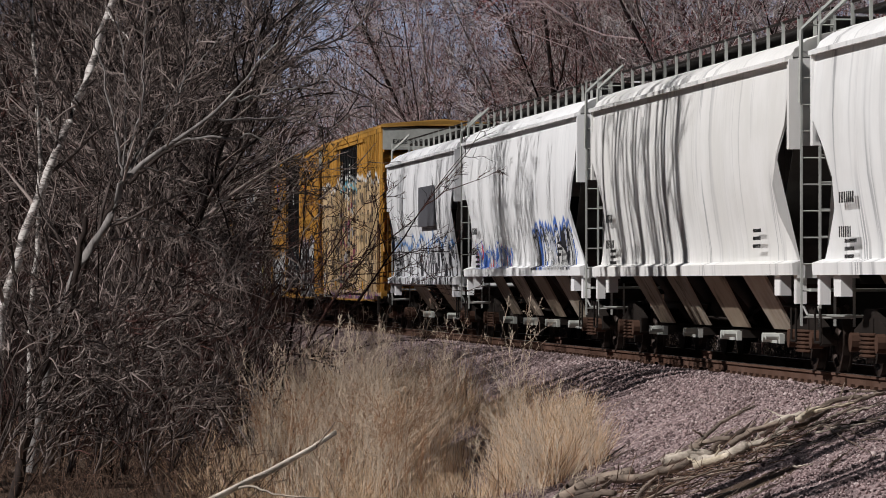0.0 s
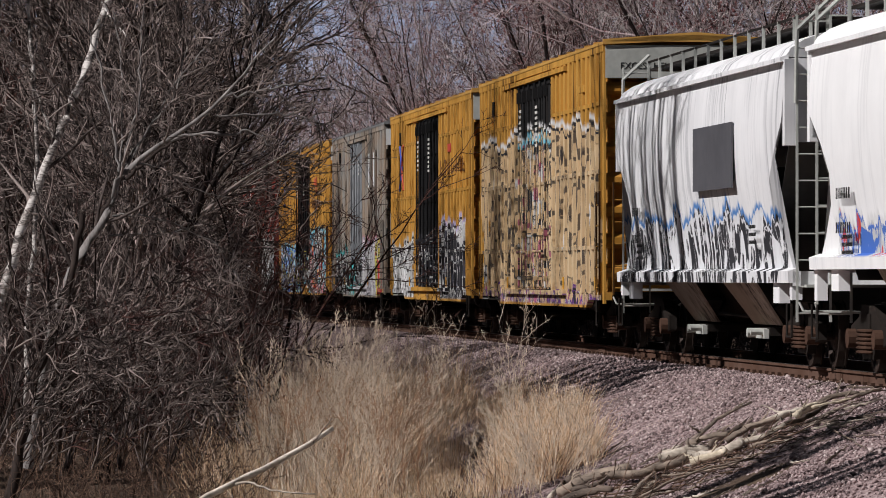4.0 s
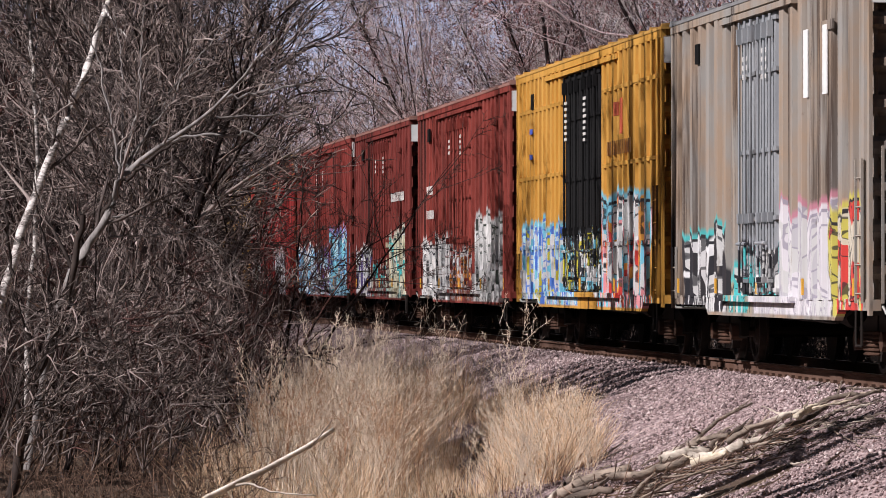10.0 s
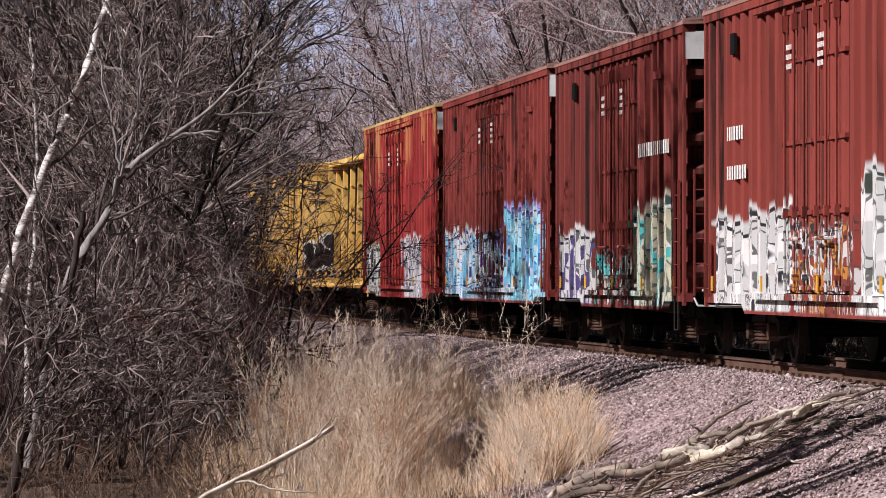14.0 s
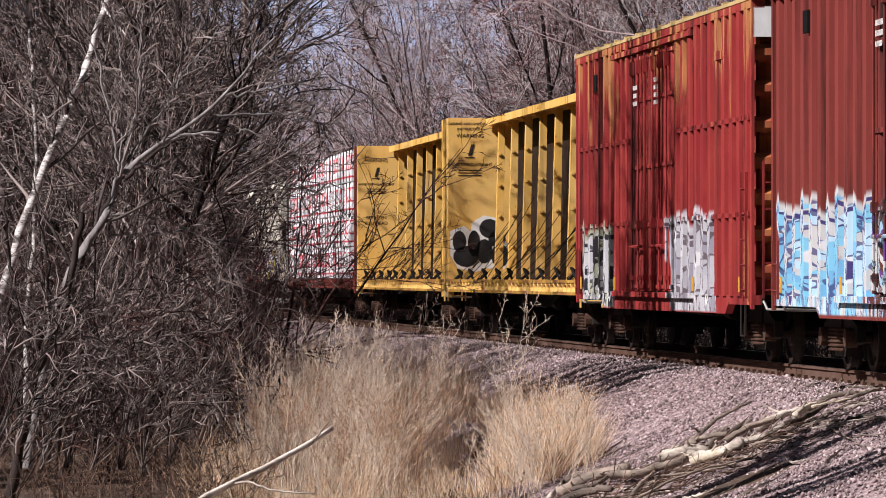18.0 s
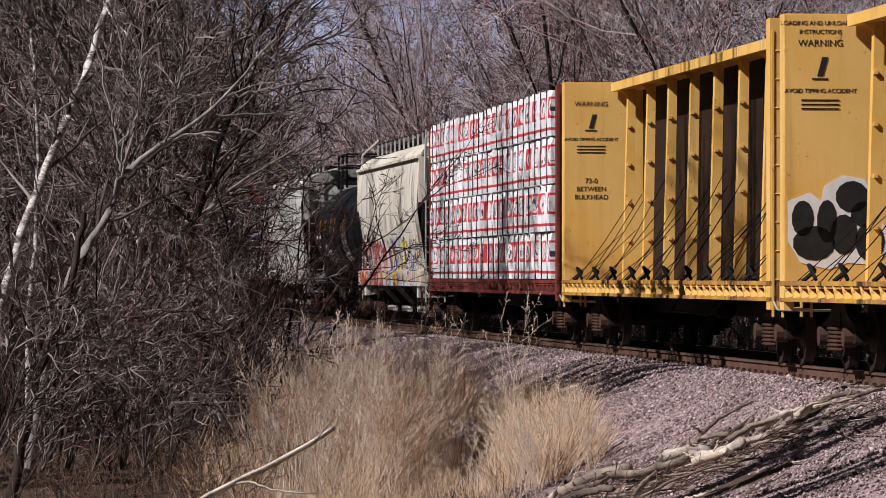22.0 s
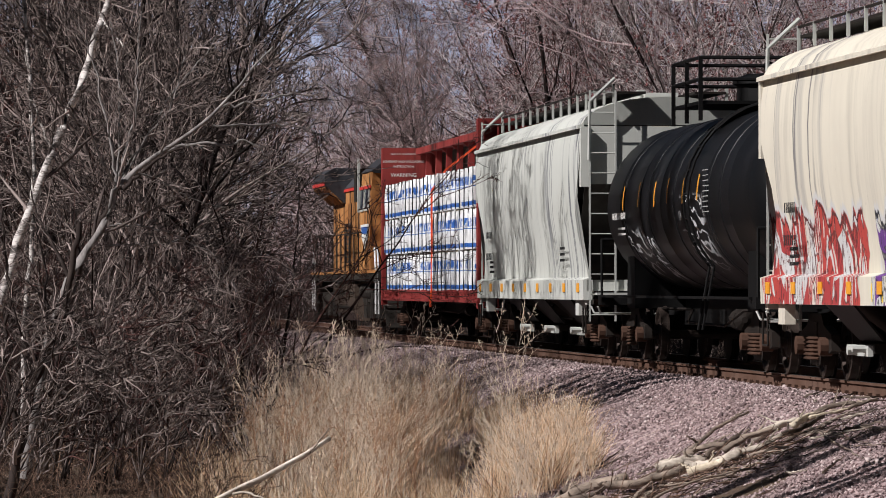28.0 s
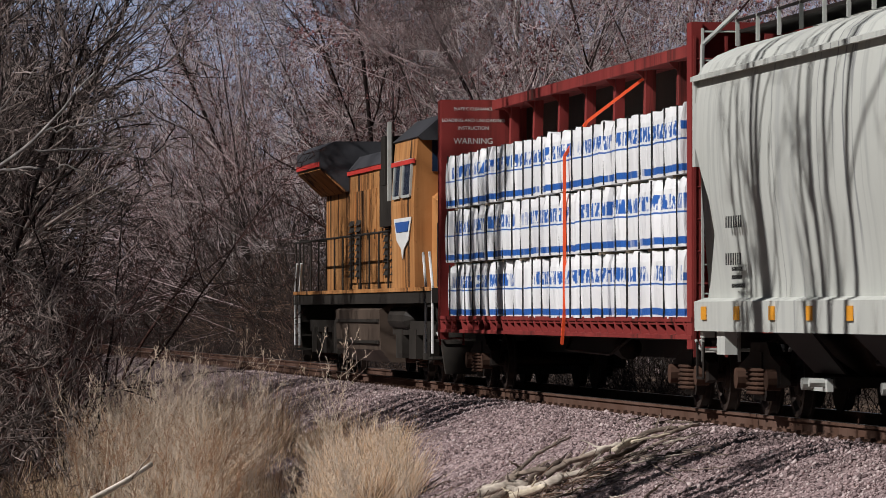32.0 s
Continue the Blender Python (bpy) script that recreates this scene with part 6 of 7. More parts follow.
    for q in (-0.22, 0.22):
        arc = [(px + 1.7 + q, -math.cos(a) * (r + 0.11), c + math.sin(a) * (r + 0.11)) for a in np.linspace(-0.75, 1.35, 12)]
        part("stile", Geo().pipe([(px + 1.7 + q, -1.3, 0.6)] + arc, 0.022, 5), BLACK, lad)
    for a in np.linspace(-0.7, 1.3, 9):
        p = (-math.cos(a) * (r + 0.11), c + math.sin(a) * (r + 0.11))
        part("rung", Geo().rod((px + 1.48, *p), (px + 1.92, *p), 0.016, 5), BLACK, lad)
    for k, x in enumerate((-5.2, -3.4, -1.6, -0.2, 1.4, 2.9)):
        ang = 0.1 + 0.02 * (k % 2)
        part("orange_mark", Geo().loft([[(x + q, -math.cos(a) * (r + 0.034), c + math.sin(a) * (r + 0.034)) for q in (-0.05, 0.05)] for a in np.linspace(ang - 0.14, ang + 0.14, 5)], closed=False, caps=False), ORANGE_MARK, car, "upright orange reflective stripe")
    part("stencil", bars(9, 3.5, c + 0.42, -r - 0.035, 0.6, 0.014, 0.065, 61), GREY_PAINT, car, "white stencilled data", kind="stuff")
    part("stencil", bars(1, -6.4, c - 0.1, -r - 0.035, 1.6, 0.11, 0.1, 62), LETTER_WHITE, car, "white stencilled marks", kind="stuff")
    part("stencil", bars(2, -5.9, c - 0.35, -r - 0.012, 1.0, 0.035, 0.06, 63), LETTER_WHITE, car, "white stencilled data", kind="stuff")
    TRAIN.append((car, mid, h - 2.0))


def locomotive(s_back, s_front):
    length = s_front - s_back
    mid = (s_front + s_back) / 2
    h = length / 2
    car = tagged(new("locomotive"), "sooty yellow and grey diesel locomotive at the train's end", "locomotive")
    yel = steel_paint("sooty_yellow_paint", (0.40, 0.175, 0.058), (0.028, 0.016, 0.011), 1.0, (0.50, 0.25, 0.095), 31, glossy=0.5, rust=0.75)
    gry = plain("grey_roof_paint", (0.045, 0.045, 0.05), 0.4, 3, 0.6)
    red = plain("red_stripe_paint", (0.55, 0.05, 0.04), 0.2, 6, 0.5)
    drk = plain("oily_black_frame", (0.03, 0.026, 0.022), 0.5, 4, 0.6)
    glass = Nodes("cab_glass", 0.08, 0.0, 0.8)
    glass = glass.done((0.015, 0.03, 0.06))
    running_gear(car, length, 6.9, drk, six=True)
    part("frame_deck", Geo().box(-h, h, -1.52, 1.52, 1.42, 1.68), drk, car)
    part("deck_edge", Geo().box(-h + 0.1, h - 0.1, -1.545, -1.523, 1.63, 1.70), yel, car, "yellow deck edge stripe")
    part("hood", Geo().along_x([(-0.95, 1.68), (-0.95, 4.15), (-0.7, 4.42), (0.7, 4.42), (0.95, 4.15), (0.95, 1.68)], -h + 1.2, 5.4), yel, car)
    part("hood_roof", Geo().along_x([(-0.97, 4.16), (-0.72, 4.46), (0.72, 4.46), (0.97, 4.16), (0.9, 4.1), (-0.9, 4.1)], -h + 4.6, 5.4), gry, car)
    part("red_stripe", Geo().box(-h + 4.4, 5.4, -0.985, -0.955, 4.06, 4.14), red, car)
    # radiator wings
    wing = [(-1.0, 3.75), (-1.5, 4.18), (-1.55, 4.26), (-1.55, 4.62), (-1.25, 4.78), (1.25, 4.78), (1.55, 4.62), (1.55, 4.26), (1.5, 4.18), (1.0, 3.75)]
    part("radiator_housing", Geo().along_x(wing, -h + 0.9, -h + 5.2), gry, car)
    part("radiator_stripe", Geo().box(-h + 0.95, -h + 5.15, -1.575, -1.555, 4.26, 4.36), red, car)
    part("radiator_skirt", Geo().along_x([(-1.54, 4.2), (-1.02, 3.72), (-0.99, 3.76), (-1.51, 4.24)], -h + 0.95, -h + 5.2), yel, car)
    # cab and nose
    part("cab", Geo().along_x([(-1.5, 1.68), (-1.53, 3.2), (-1.45, 4.35), (-1.0, 4.72), (1.0, 4.72), (1.45, 4.35), (1.53, 3.2), (1.5, 1.68)], 5.5, 8.6), yel, car)
    part("cab_roof", Geo().along_x([(-1.48, 4.36), (-1.02, 4.76), (1.02, 4.76), (1.48, 4.36), (1.4, 4.3), (-1.4, 4.3)], 5.3, 8.8), gry, car)
    part("nose", Geo().loft([[(8.6, y, z) for y, z in ((-1.2, 1.68), (-1.2, 3.3), (-0.8, 3.6), (0.8, 3.6), (1.2, 3.3), (1.2, 1.68))],
                             [(10.2, y, z) for y, z in ((-0.85, 1.68), (-0.85, 2.9), (-0.55, 3.2), (0.55, 3.2), (0.85, 2.9), (0.85, 1.68))]]), yel, car)
    part("cab_stripe", Geo().box(5.5, 8.6, -1.53, -1.50, 3.9, 3.98), red, car)
    for a, b in ((5.9, 6.8), (7.1, 8.2)):
        w = part("cab_window", Geo().loft([[(x, y - 0.015, z) for x, y, z in ((a, -1.525, 3.35), (b, -1.525, 3.35), (b, -1.49, 3.95), (a, -1.49, 3.95))],
                                           [(x, y + 0.03, z) for x, y, z in ((a, -1.525, 3.35), (b, -1.525, 3.35), (b, -1.49, 3.95), (a, -1.49, 3.95))]]), glass, car)
        part("window_frame", Geo().pipe([(a, -1.535, 3.33), (b, -1.535, 3.33), (b, -1.5, 3.97), (a, -1.5, 3.97), (a, -1.535, 3.33)], 0.035, 4), GREY_PAINT, w)
    part("windshield", Geo().box(8.605, 8.63, -1.2, -0.1, 3.75, 4.4).box(8.605, 8.63, 0.1, 1.2, 3.75, 4.4), glass, car)
    part("grab_post", Geo().box(5.2, 5.34, -1.56, -1.50, 3.3, 4.75), GREY_PAINT, car)
    part("equipment_cabinet", Geo().box(4.3, 5.4, -1.2, -0.95, 1.7, 4.3), yel, car)
    part("mirror_box", Geo().box(4.6, 5.15, -1.6, -1.2, 3.6, 4.5), drk, car)
    blue = plain("blue_emblem", (0.04, 0.11, 0.35), 0.1, 20, 0.4)
    em = part("wing_emblem", Geo().along_y([(6.0, 2.95), (8.4, 2.95), (8.0, 2.55), (7.4, 2.4), (7.2, 2.2), (7.0, 2.4), (6.4, 2.55)], -1.545, -1.53), WHITE_PAINT, car, "white and blue wing shape")
    part("emblem_band", Geo().along_y([(6.25, 2.88), (8.15, 2.88), (7.95, 2.7), (6.45, 2.7)], -1.555, -1.546), blue, em)
    # hood doors, louvres, vents
    for k in range(9):
        x = -h + 5.6 + k * 1.12
        dr = part("hood_door", Geo().box(x, x + 0.98, -0.985, -0.955, 1.85, 3.7), yel, car)
        part("latch", Geo().box(x + 0.84, x + 0.9, -1.0, -0.986, 2.7, 2.9), BLACK, dr)
        if k in (0, 1, 5, 6, 8):
            for j in range(9):
                part("louvre", Geo().loft([[(x + 0.12, -0.988, 2.0 + j * 0.13), (x + 0.86, -0.988, 2.0 + j * 0.13), (x + 0.86, -1.03, 1.97 + j * 0.13), (x + 0.12, -1.03, 1.97 + j * 0.13)],
                                           [(x + 0.12, -0.988, 2.08 + j * 0.13), (x + 0.86, -0.988, 2.08 + j * 0.13), (x + 0.86, -1.0, 2.03 + j * 0.13), (x + 0.12, -1.0, 2.03 + j * 0.13)]]), drk, dr)
    part("air_intake", Geo().box(0.6, 2.9, -1.12, -0.95, 2.9, 4.0), drk, car)
    part("exhaust_stack", Geo().box(-1.4, -0.4, -0.4, 0.4, 4.44, 4.72), drk, car)
    part("flag_panel", Geo().box(2.2, 4.2, -1.0, -0.986, 2.6, 3.6), plain("faded_flag_stripes", (0.42, 0.16, 0.13), 0.5, 3, 0.6), car)
    # underframe
    part("fuel_tank", Geo().along_x([(-1.25, 0.32), (-1.45, 0.55), (-1.48, 1.3), (-1.3, 1.42), (1.3, 1.42), (1.48, 1.3), (1.45, 0.55), (1.25, 0.32)], -3.6, 3.4), plain("grimy_tank_paint", (0.075, 0.055, 0.042), 0.6, 1.5, 0.55), car)
    for z in (0.7, 1.1):
        part("tank_rib", Geo().box(-3.5, 3.3, -1.5, -1.47, z - 0.03, z + 0.03), drk, car)
    part("air_tank", Geo().turned((4.0, -1.2, 1.15), (1, 0, 0), [(0, 0.05), (0.1, 0.22), (2.4, 0.22), (2.5, 0.05)], 12), drk, car)
    for x in (-6.9, 6.9):
        g = Geo()
        for q in (-1.85, 0, 1.85):
            g.box(x + q - 0.45, x + q + 0.45, -1.32, -1.15, 0.42, 0.95)
        g.box(x - 2.9, x + 2.9, -1.3, -1.15, 0.85, 1.1)
        part("truck_cover", g, drk, car)
    # handrails and steps
    for y in (-1.5, 1.5):
        part("walkway_rail", Geo().pipe([(-h + 0.2, y, 2.75), (5.0, y, 2.75)], 0.022), drk, car)
        for k in range(12):
            x = -h + 0.3 + k * (5.0 + h - 0.4) / 11
            part("stanchion", Geo().rod((x, y, 1.68), (x, y, 2.76), 0.02, 6), drk, car)
    for s in (-1, 1):
        for y in (-1.5, 1.5):
            part("step_rail", Geo().pipe([(s * (h - 0.1), y, 0.55), (s * (h - 0.1), y, 1.7), (s * (h - 0.5), y, 2.3)], 0.025).pipe([(s * (h - 0.95), y, 0.55), (s * (h - 0.95), y, 1.7), (s * (h - 1.3), y, 2.3)], 0.025), WHITE_PAINT, car)
            g = Geo()
            for k in range(4):
                g.box(s * (h - 0.95), s * (h - 0.1), y * 0.9 - 0.15, y * 0.9 + 0.15, 0.45 + k * 0.3, 0.49 + k * 0.3)
            part("steps", g, drk, car)
        part("end_rail", Geo().pipe([(s * (h - 0.1), -1.4, 1.7), (s * (h - 0.1), -1.4, 2.8), (s * (h - 0.1), -0.4, 2.8), (s * (h - 0.1), -0.4, 1.7)], 0.025), drk, car)
        part("pilot", Geo().loft([[(s * (h - 0.1), y, 1.42) for y in (-1.45, 1.45)] + [(s * (h - 0.25), y, 1.42) for y in (1.45, -1.45)],
                                  [(s * (h + 0.15), y, 0.2) for y in (-1.3, 1.3)] + [(s * h, y, 0.2) for y in (1.3, -1.3)]]), drk, car)
    part("rear_number_box", Geo().box(-h + 1.0, -h + 1.22, -0.5, 0.5, 3.9, 4.3), drk, car)
    TRAIN.append((car, mid, 6.9))


W, K, R_, C_, P_, Y_, T_, B_, PU = (0.52, 0.52, 0.51), (0.03, 0.03, 0.035), (0.55, 0.06, 0.05), (0.17, 0.46, 0.58), (0.62, 0.25, 0.27), (0.75, 0.55, 0.06), (0.08, 0.42, 0.42), (0.07, 0.16, 0.5), (0.13, 0.05, 0.22)
CREAM = (0.54, 0.39, 0.225)


def build_train():
    white_roof = plain("pale_roof_paint", (0.5, 0.47, 0.42), 0.3, 5, 0.6)
    h_white = steel_paint("white_hopper_paint", (0.84, 0.84, 0.83), (0.30, 0.30, 0.31), 0.05, (0.76, 0.755, 0.74), 1, lines=0.6, rust=0.05)
    h_white_b = steel_paint("white_streaked_hopper_paint", (0.82, 0.81, 0.79), (0.28, 0.28, 0.29), 0.05, (0.74, 0.73, 0.70), 4, lines=0.85, rust=0.05)
    h_white_c = steel_paint("white_tagged_hopper_paint", (0.86, 0.86, 0.86), (0.30, 0.32, 0.36), 0.06, (0.80, 0.80, 0.80), 2, lines=0.35, rust=0.04,
                            tags=[(-8.5, -1.5, 1.5, 2.25, [W, B_, (0.5, 0.55, 0.6), W, R_, W, (0.75, 0.76, 0.76)], 0.6, 4, (0.7, 0.7, 0.7), B_, 0.08),
                                  (2.5, 8.6, 1.45, 2.5, [W, (0.5, 0.52, 0.58), W, B_, (0.8, 0.8, 0.8), K], 0.8, 9, B_, K, 0.12)])
    h_white_d = steel_paint("white_small_hopper_paint", (0.78, 0.78, 0.79), (0.22, 0.23, 0.25), 0.28, (0.70, 0.70, 0.71), 6, lines=0.6, rust=0.05,
                            tags=[(-8.0, 7.6, 1.15, 2.4, [K, (0.72, 0.73, 0.75), K, K, (0.72, 0.73, 0.75), K], 0.9, 5, (0.09, 0.22, 0.5), (0.66, 0.66, 0.68), 0.02)])
    slope = steel_paint("dusty_slope_sheet", (0.34, 0.27, 0.20), (0.06, 0.045, 0.035), 0.6, (0.46, 0.40, 0.33), 8, rust=0.6)
    hg = "white covered hoppers at the front"
    hopper("white streaked steel covered grain hopper", 237.5, 257.0, h_white, 1.34, 4.27, 4, hg, GREY_PAINT, bay_mat=slope)
    hopper("white covered hopper with broad grey rain streaks", 215.5, 236.3, h_white_b, 1.34, 4.27, 4, hg, GREY_PAINT, bay_mat=slope)
    hopper("white covered hopper with blue and red graffiti", 194.0, 214.1, h_white_c, 1.36, 4.27, 4, hg, GREY_PAINT, bay_mat=slope)
    d = hopper("short white covered hopper with black lettered graffiti", 175.6, 192.7, h_white_d, 1.18, 4.22, 2, hg, GREY_PAINT, bay_mat=slope)
    part("grey_patch", Geo().box(0.6, 4.2, -1.66, -1.635, 2.55, 3.5), plain("grey_patch_paint", (0.09, 0.09, 0.10), 0.2, 5, 0.6), d, "dark grey painted-over rectangle")
    yel = lambda nm, seed, tags, am=0.5: steel_paint(nm, (0.46, 0.235, 0.042), (0.05, 0.022, 0.009), am, (0.52, 0.28, 0.06), seed, tags, 0.5, rust=0.25)
    yend = steel_paint("yellow_end_paint", (0.42, 0.20, 0.03), (0.05, 0.03, 0.015), 0.6, None, 3, rust=0.4)
    yroof = plain("yellow_roof_edge", (0.5, 0.28, 0.07), 0.35, 3, 0.6)
    e_tags = [(-9.3, 9.4, 0.75, 4.25, [CREAM, (0.57, 0.43, 0.26), CREAM, (0.50, 0.36, 0.20), CREAM, (0.57, 0.42, 0.25)], 1.35, 3, W_SPRAY, K, 0.06),
              (-9.3, 9.0, 0.75, 1.15, [CREAM, (0.4, 0.12, 0.2), K, CREAM, W, PU, CREAM], 0.5, 33, CREAM, PU, 0.05)]
    e_door = e_tags[:1] + [(-2.6, 2.8, 0.75, 4.1, [CREAM, CREAM, K, CREAM, (0.57, 0.43, 0.26), W, CREAM, (0.30, 0.1, 0.14)], 0.55, 35, C_, K, 0.04)]
    boxcar("yellow boxcar mostly covered by cream and black graffiti", 154.9, 174.4, yel("yellow_tagged_paint", 11, e_tags, 0.8), yend, yroof,
           (161.7, 166.9), steel_paint("black_tagged_door", (0.014, 0.014, 0.015), (0.03, 0.02, 0.015), 0.4, (0.02, 0.02, 0.02), 11, e_door, 0.5, rust=0.1), top=5.3, rails=(4.28, 3.1, 1.78), seed=3, white_end=True)
    boxcar("yellow boxcar with black plug doors and white graffiti", 134.4, 153.35, yel("yellow_door_paint", 12, [(-9.3, -3.6, 0.75, 2.3, [W, (0.7, 0.7, 0.7), W, W], 0.9, 6, W, K, 0.16), (2.6, 8.2, 0.75, 2.7, [K, (0.07, 0.07, 0.09), K, W, K], 0.9, 7, (0.45, 0.40, 0.6), W_SPRAY, 0.02)]), yend, yroof,
           (141.0, 146.1), steel_paint("black_door_white_drips", (0.007, 0.007, 0.0075), (0.012, 0.01, 0.01), 0.3, (0.012, 0.012, 0.012), 57, [(-3.2, 2.6, 0.9, 2.5, [K, (0.01, 0.01, 0.01), K, K, W, K, (0.01, 0.01, 0.01)], 0.35, 58, (0.01, 0.01, 0.01), K, 0.0)], 0.6, rust=0.08), top=5.26, rails=(4.5, 3.2, 1.85), seed=5, white_end=True)
    f_car = bpy.data.objects["boxcar.001"]
    scrawl_blue = plain("blue_spray", (0.06, 0.10, 0.42), 0.2, 9, 0.6)
    scrawl_red = plain("red_spray", (0.50, 0.10, 0.05), 0.2, 9, 0.6)

    def hourglass(car, x, z, faint):
        """Two sprayed bows with bars between them."""
        bow = lambda d: [(x + d * (0.08 + 0.40 * abs(q) ** 1.6), -1.635, z + 0.55 * q) for q in np.linspace(-1, 1, 9)]
        if not faint:
            part("sprayed_figure", Geo().pipe(bow(-1), 0.03, 4), scrawl_blue, car, "blue sprayed bow")
            part("sprayed_figure", Geo().pipe(bow(1), 0.03, 4), scrawl_red, car, "red sprayed bow")
        for q in (-0.45, 0.0, 0.45)[::2 if faint else 1]:
            part("sprayed_bar", Geo().box(x - 0.2, x + 0.2, -1.645, -1.63, z + 0.55 * q - 0.05, z + 0.55 * q + 0.05), scrawl_blue, car, "blue sprayed dab")

    hourglass(f_car, -6.3, 3.95, False)
    part("red_shield", Geo().box(4.6, 5.3, -1.632, -1.622, 4.08, 4.26), plain("red_shield_paint", (0.45, 0.06, 0.04), 0.3, 9, 0.6), f_car, "faded red painted patch")
    brn_l = plain("brown_lettering", (0.17, 0.075, 0.025), 0.3, 9, 0.6)
    g = Geo()
    for k in range(7):
        x0 = 3.0 + 0.78 * k
        g.box(x0, x0 + 0.07, -1.628, -1.62, 3.58, 3.92)
        g.box(x0 + 0.30, x0 + 0.37, -1.628, -1.62, 3.58, 3.92) if k % 3 else g.box(x0 + 0.07, x0 + 0.40, -1.628, -1.62, 3.58, 3.63)
        g.box(x0 + 0.07, x0 + 0.30, -1.628, -1.62, 3.86, 3.92) if k % 2 else g.box(x0 + 0.07, x0 + 0.30, -1.628, -1.62, 3.72, 3.77)
    part("faded_stencil", g, brn_l, f_car, "row of faded brown painted strokes", kind="stuff")
    grey = steel_paint("grey_tan_paint", (0.27, 0.26, 0.24), (0.055, 0.038, 0.03), 0.75, (0.32, 0.235, 0.165), 13,
                       [(-7.0, -2.8, 0.75, 2.2, [W, K, W, K, (0.6, 0.6, 0.6)], 1.0, 8, T_, K, 0.22), (-2.6, -0.5, 0.75, 1.6, [T_, (0.3, 0.28, 0.2), T_, W], 0.6, 28, T_, K, 0.05), (-0.5, 6.8, 0.75, 2.4, [(0.6, 0.58, 0.6), W, (0.45, 0.44, 0.46), W, (0.55, 0.53, 0.56)], 0.8, 10, (0.45, 0.2, 0.25), (0.3, 0.28, 0.33), 0.05), (5.4, 7.6, 0.75, 2.4, [(0.5, 0.45, 0.1), R_, (0.55, 0.5, 0.4)], 0.6, 29, (0.5, 0.45, 0.1), K, 0.02)], rust=0.35)
    boxcar("weathered grey and tan boxcar with white graffiti", 116.3, 132.65, grey, grey, plain("grey_roof_edge", (0.2, 0.2, 0.2), 0.35, 3, 0.6), (122.7, 125.9), None, top=5.22, rails=(), door_paint=steel_paint("blue_grey_door", (0.23, 0.245, 0.26), (0.05, 0.045, 0.045), 0.8, (0.30, 0.31, 0.32), 33, [(-2.6, 1.6, 0.75, 1.9, [T_, (0.3, 0.3, 0.3), K, W, (0.25, 0.26, 0.28)], 0.5, 28, (0.25, 0.26, 0.28), K, 0.08)], rust=0.35), pitch=0.75, seed=7, rods=True, crown=0.5, depth=0.09)
    boxcar("yellow boxcar with black doors and cyan and pink graffiti", 95.6, 115.3, yel("yellow_colourful_paint", 14, [(-9.2, -0.5, 0.75, 2.45, [W, C_, W, (0.4, 0.62, 0.66), B_, W, (0.42, 0.38, 0.04)], 0.75, 11, C_, B_, 0.12), (2.2, 8.8, 0.75, 2.85, [P_, W, C_, (0.68, 0.30, 0.06), R_, W, C_, P_], 0.8, 12, C_, K, 0.09)], 0.6), yend, yroof,
           (102.8, 108.0), steel_paint("black_door_sprayed", (0.007, 0.007, 0.0075), (0.012, 0.01, 0.01), 0.3, (0.012, 0.012, 0.012), 59, [(-3.0, 2.8, 0.75, 2.3, [K, W, K, C_, (0.01, 0.01, 0.01), (0.42, 0.38, 0.04), K, (0.01, 0.01, 0.01)], 0.35, 60, (0.01, 0.01, 0.01), K, 0.0)], 0.6, rust=0.08), top=5.24, rails=(4.5, 3.2, 1.85), seed=9)
    h_car = bpy.data.objects["boxcar.003"]
    hourglass(h_car, -7.2, 3.85, True)
    part("red_mark", Geo().box(4.4, 5.0, -1.632, -1.622, 4.02, 4.25).box(5.15, 5.45, -1.632, -1.622, 3.7, 4.3), scrawl_red, h_car, "faded red painted patch")
    part("faded_stencil", bars(1, 3.6, 3.6, -1.624, 3.6, 0.24, 0.1, 89), brn_l, h_car, "row of faded brown painted strokes", kind="stuff")
    g_car = bpy.data.objects["boxcar.002"]
    for x in (3.7, 5.1):
        part("white_stripe", Geo().box(x, x + 0.32, -1.635, -1.622, 3.65, 4.55), WHITE_PAINT, g_car, "white painted upright stripe")
    red = lambda nm, seed, base, tags, am=0.75: steel_paint(nm, base, (0.022, 0.011, 0.010), am, tuple(c * 1.15 for c in base), seed, tags, 0.55, rust=0.2)
    rroof = plain("pale_worn_roof_edge", (0.3, 0.16, 0.13), 0.4, 3, 0.6)
    rend = red("brown_end_paint", 20, (0.16, 0.045, 0.035), (), 0.7)
    boxcar("brown-red boxcar with white graffiti", 75.4, 94.5, red("brown_red_paint_a", 15, (0.205, 0.042, 0.032), [(-8.8, -2.2, 0.75, 2.35, [W, (0.7, 0.68, 0.66), W, W, (0.5, 0.48, 0.46)], 0.6, 13, W, K, 0.22), (2.6, 8.0, 0.75, 2.7, [W, W, (0.7, 0.69, 0.67), W], 0.9, 14, W, (0.05, 0.06, 0.05), 0.19), (-2.2, 2.6, 0.75, 2.2, [(0.19, 0.045, 0.035), W, (0.19, 0.045, 0.035), (0.45, 0.18, 0.04), (0.19, 0.045, 0.035), W], 0.45, 54, (0.19, 0.045, 0.035), K, 0.1)]), rend, rroof,
           (82.1, 86.8), None, top=5.18, rails=(), pitch=0.72, seed=11, crown=0.45, depth=0.08)
